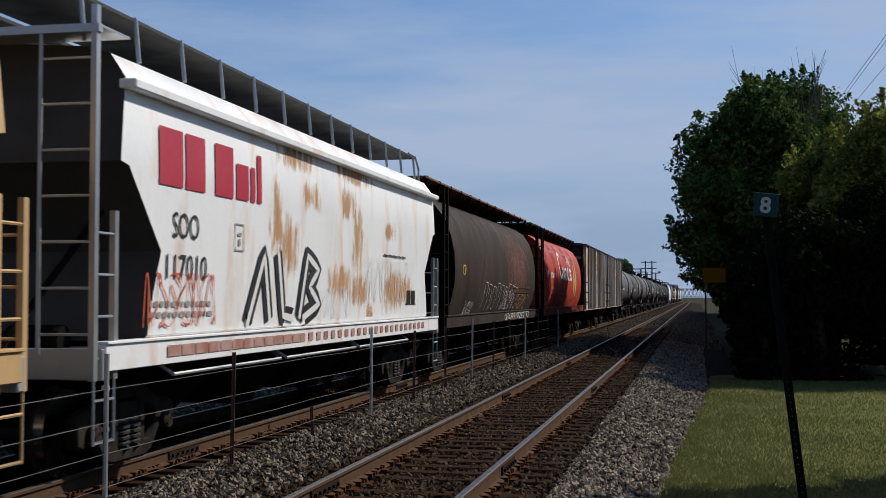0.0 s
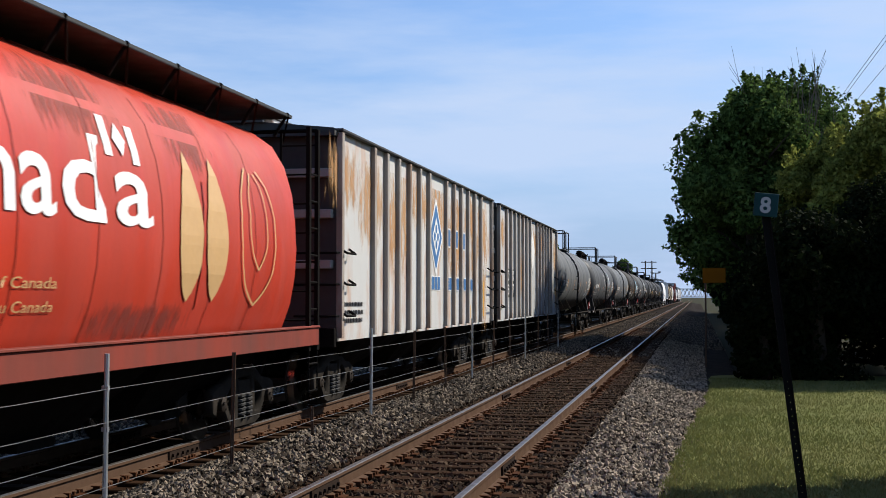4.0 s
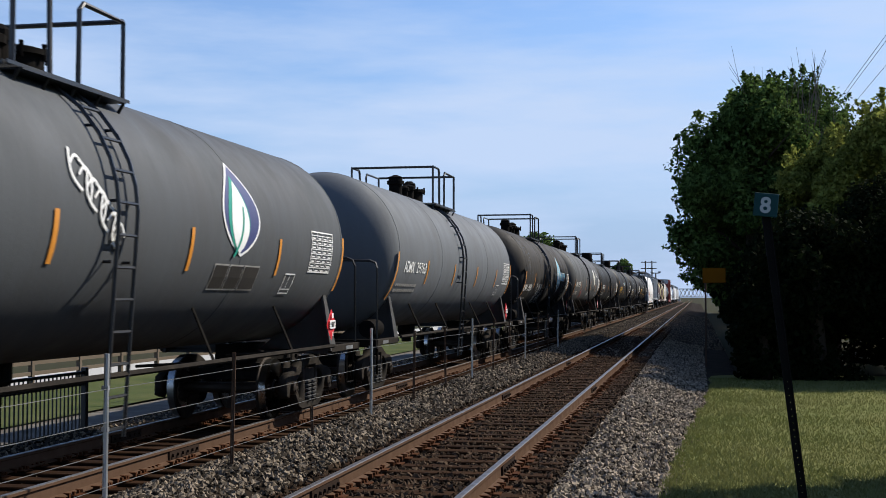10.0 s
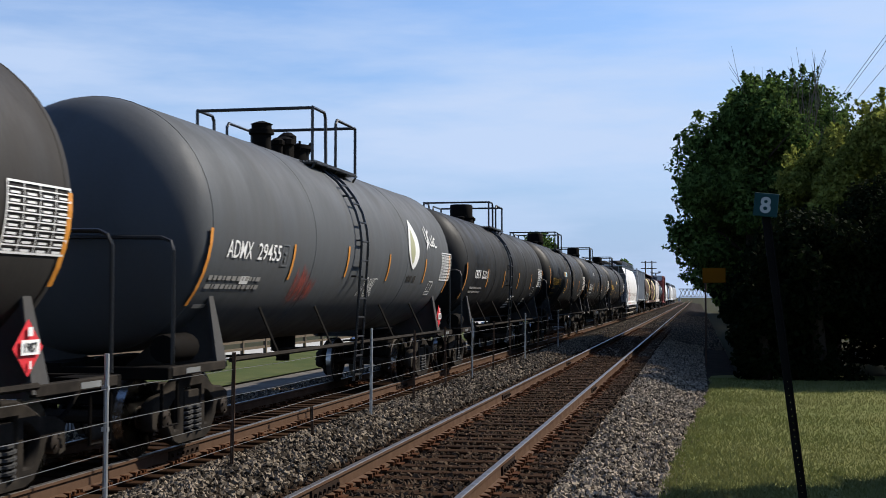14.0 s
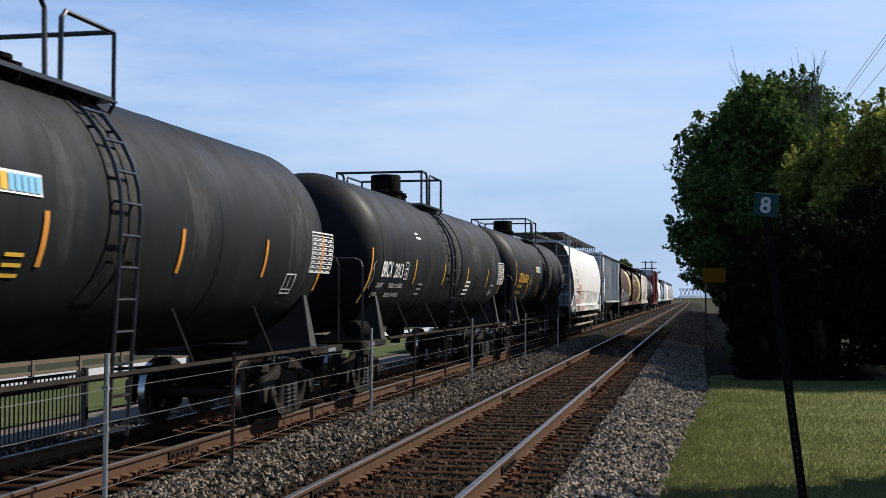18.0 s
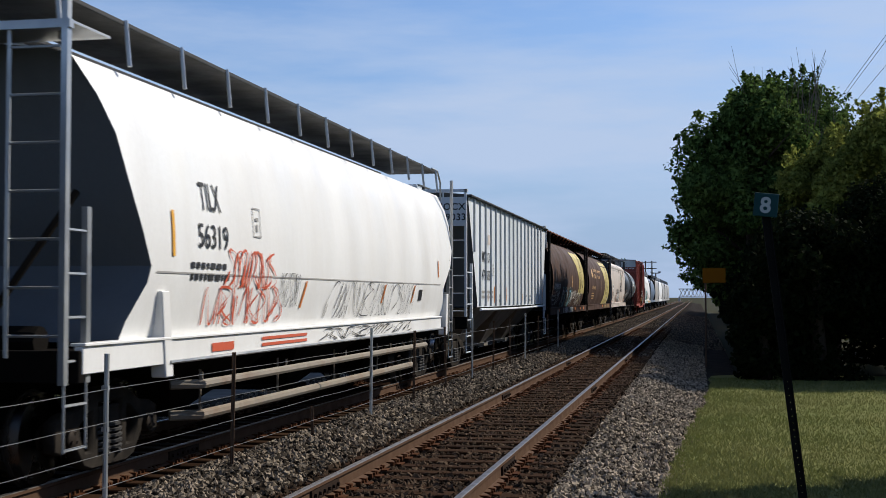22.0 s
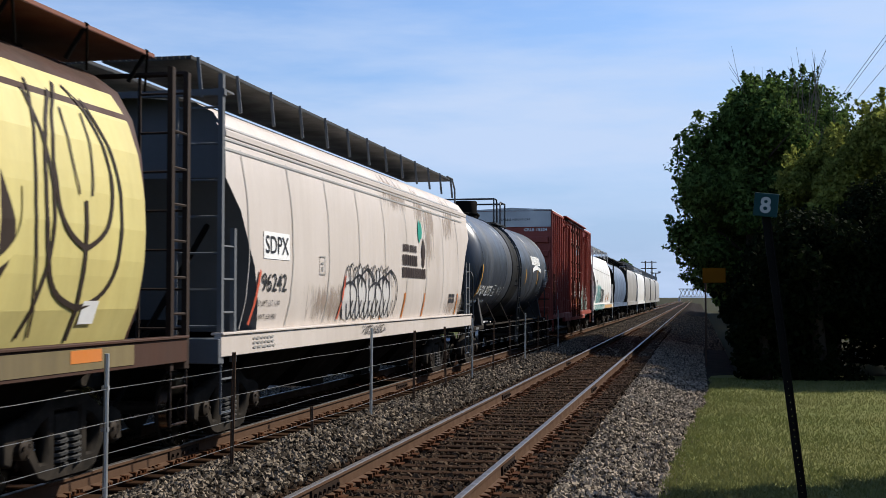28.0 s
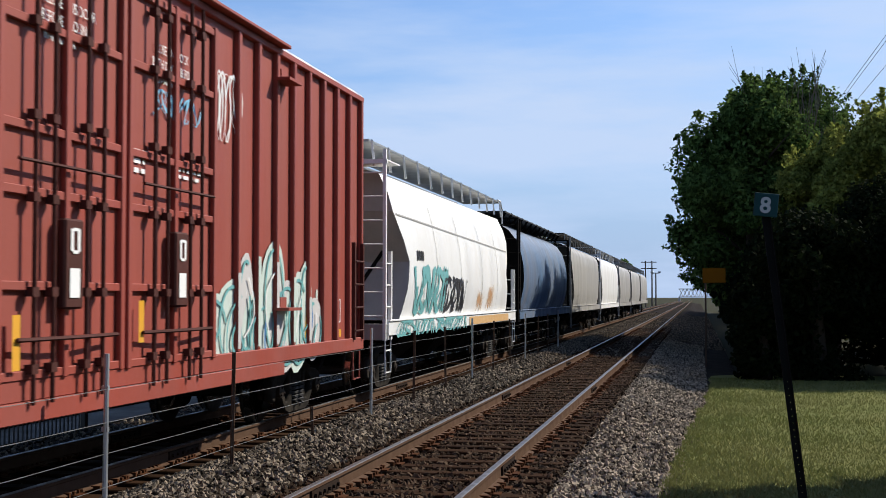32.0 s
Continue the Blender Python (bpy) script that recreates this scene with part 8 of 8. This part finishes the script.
tank_car(*G(8), M["tank_light"], "light grey tank car with orange reflective strips", R=1.56, zc=2.72, stripe="orange_tape", lettering=lambda *a: l_tank(*a, "ADMX 29763", "white", -6.72), ladder_y=-0.98)
tank_car(*G(9), M["tank_dark"], "dark grimy tank car with white spray-painted scrawl", R=1.56, zc=2.72, lettering=l_tank9, stripe="orange_tape", ladder_y=-1.1, rails=(-1.75, -1.05, -0.44, 0.75), strips=((-4.6, 2.18), (-1.85, 2.18), (-0.02, 2.1), (2.1, 2.1), (5.1, 2.2)), table_y=5.9)
tank_car(*G(10), M["tank_grey"], "grey tank car with pale emblem", R=1.56, zc=2.72, lettering=l_tank10, head=0.78, stripe="orange_tape", ladder_y=-0.8, table_y=6.3, lead=(-7.22, 1.75, 0.92), strips=((-4.1, 2.1), (-1.3, 2.18), (1.5, 2.15), (4.65, 2.15)))
tank_car(*G(11), M["tank_black"], "black tank car with white stencilled table", R=1.50, zc=2.67, lettering=l_cbtx, placard=False, head=0.45, dome=True, stripe="orange_tape", table_y=6.35)
tank_car(*G(12), M["tank_black"], "black tank car with yellow lettering", R=1.50, zc=2.67, lettering=lambda *a: l_utlx(*a, "UTLX 666499"), placard=False, stripe="orange_tape", dome=True, lead=(-7.62, 2.2, 0.85), rails=(-1.54, -0.35, -0.05, 1.1), ladder_y=0.12, table_y=6.62, strips=((-4.2, 2.12), (-1.22, 2.12), (1.8, 2.12), (4.6, 2.12)))
tank_car(*G(13), M["tank_black"], "black tank car with a darker girth band and white lettering", R=1.50, zc=2.67, lettering=l_brcx, band=0.75, placard=False, dome=True, lead=(-7.9, 1.75, 0.98), rails=(-1.6, -1.0, -0.74, 0.6), ladder_y=-0.92, table_y=6.47, strips=((-4.35, 2.12), (-1.35, 2.12), (1.6, 2.08), (4.65, 2.1)))
tank_car(*G(14), M["tank_black"], "black tank car with yellow lettering", R=1.50, zc=2.67, lettering=lambda *a: l_utlx(*a, "UTLX 667619"), placard=False, head=0.78, dome=True, lead=(-7.4, 2.2, 0.85), rails=(-1.56, 0.0, 0.3, 1.42), ladder_y=0.36, table_y=6.4, strips=((-4.42, 1.8), (-1.2, 1.78), (1.48, 1.78), (4.35, 1.78)))
TB, MB = station(258.7, 278.1)[0] / 2, station(*G(16))[0] / 2
E_BULGED = [(1.4, 1.7), (2.0, TB - 7.5), (2.16, TB - 7.7), (2.63, TB - 8.5), (3.0, TB - 8.72), (3.42, TB - 8.82), (3.85, TB - 8.85), (4.25, TB - 8.8)]
# grey end on a white car stands for the end's shade
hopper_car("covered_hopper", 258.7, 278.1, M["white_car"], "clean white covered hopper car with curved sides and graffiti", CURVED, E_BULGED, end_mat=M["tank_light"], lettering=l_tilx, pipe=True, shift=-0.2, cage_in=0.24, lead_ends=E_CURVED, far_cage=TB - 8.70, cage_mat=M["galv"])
M["bay_grey"] = mat("dusty_grey_bay_paint", (0.20, 0.185, 0.16), 0.6, second=(0.12, 0.105, 0.09), streak=True, amount=0.5, dirt=0.3)
MRIB = mat("grey_thin_rib_paint", (0.42, 0.45, 0.47), 0.5, amount=0.3)
hopper_car("ribbed_hopper", *G(16), M["mocx"], "pale blue-grey thin-ribbed hopper car with open sloping bays", RIBBED, E_RIBBED, phase=(-0.062, 0.868), rib_gap=0.35, ribs=(20, 0.04, 0.05, 1.6, 4.36, MRIB), lettering=l_mocx, sill=False, end_mat=M["tank_grey"], bay_mat=M["bay_grey"], walkway="mid", cage_mat=M["mocx"], lead_ends=[(1.55, MB - 6.46), (2.5, MB - 6.5), (3.6, MB - 7.68), (4.2, MB - 7.8)], lead_cage=MB - 7.86)
hopper_car("cylindrical_hopper", *G(17), M["brown_warm"], "brown cylindrical grain hopper car with yellow wheat emblem and graffiti", CYL, E_CYL, end_mat=M["iron"], walkway="cyl", walk_mat=M["brown_grate"], cage_mat=M["iron"], bays=4, bay_fill=1.08, lettering=l_wheat17, shift=-0.35)
hopper_car("cylindrical_hopper", *G(18), M["brown_warm"], "brown cylindrical grain hopper car with yellow wheat emblem", CYL, E_CYL, end_mat=M["iron"], walkway="cyl", walk_mat=M["brown_grate"], cage_mat=M["brown_car"], bays=4, bay_fill=1.08, lettering=l_wheat18)
# cream car, end colour darkened for the shade on it
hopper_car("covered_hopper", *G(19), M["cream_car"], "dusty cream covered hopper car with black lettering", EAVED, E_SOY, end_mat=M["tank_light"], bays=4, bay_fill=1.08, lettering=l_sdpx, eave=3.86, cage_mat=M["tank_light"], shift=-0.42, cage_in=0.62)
tank_car(*G(20), M["tank_blue"], "dark blue tank car with a black girth band", R=1.60, zc=2.74, head=0.62, band=-1.92, band_w=1.72, lettering=l_shqx, placard=False, dome=True, rails=(-1.75, -1.15, -0.49, 0.5), ladder_y=-0.95, table_y=6.35, strips=((-1.75, 2.28), (1.28, 2.28), (4.25, 2.28)))
box_car(365.6, 385.1)
hopper_car("covered_hopper", *G(22), M["white_car"], "white covered hopper car with teal graffiti along the sill", CURVED, E_WAVY, end_mat=M["grey_hopper"], lettering=l_white22, shift=-0.4, walk_mat=M["galv"])
hopper_car("cylindrical_hopper", *G(23), M["blue_car"], "faded blue cylindrical hopper car", CYL, E_CYL, end_mat=M["iron"], walkway="cyl", cage_mat=M["iron"])
for k in range(24, 29):
    hopper_car("covered_hopper", *G(k), M["white_car"] if k == 25 else M["grey_hopper"], "white covered hopper car in the train's rear" if k == 25 else "dull grey covered hopper car in the train's rear", EAVED, E_EAVED, end_mat=M["grate"])


# ---- movement ----
def motions():
    for car, wheels, mid in CARS:
        walk(car, [(t, Matrix.Translation((TRAIN_X, mid - travelled(t), TRAIN_Z))) for t in range(0, 33, 2)])
        # the wheels roll while the car passes near by
        for w, at in wheels:
            t0, t1 = max(0.0, (mid - 62) / 11.3), min(32.0, (mid - 2) / 11.1)
            rows = [(0.0, Matrix.Translation(at))]
            t, turn = t0, 0.0
            while t < t1:
                t += 1.0 / FPS
                turn = (travelled(t) - travelled(t0)) / 0.457
                if round(t * FPS) <= 32 * FPS and t > 0.02:
                    rows.append((t, Matrix.Translation(at) @ pose(0, 0, 0, math.degrees(turn))))
            if t1 <= t0:
                rows = [(0.0, Matrix.Translation(at))]
            if t0 > 0.1 and len(rows) > 1:
                rows.insert(1, (t0, Matrix.Translation(at)))
            if rows[-1][0] < 31.9:
                rows.append((32.0, rows[-1][1]))
            walk(w, rows)


motions()
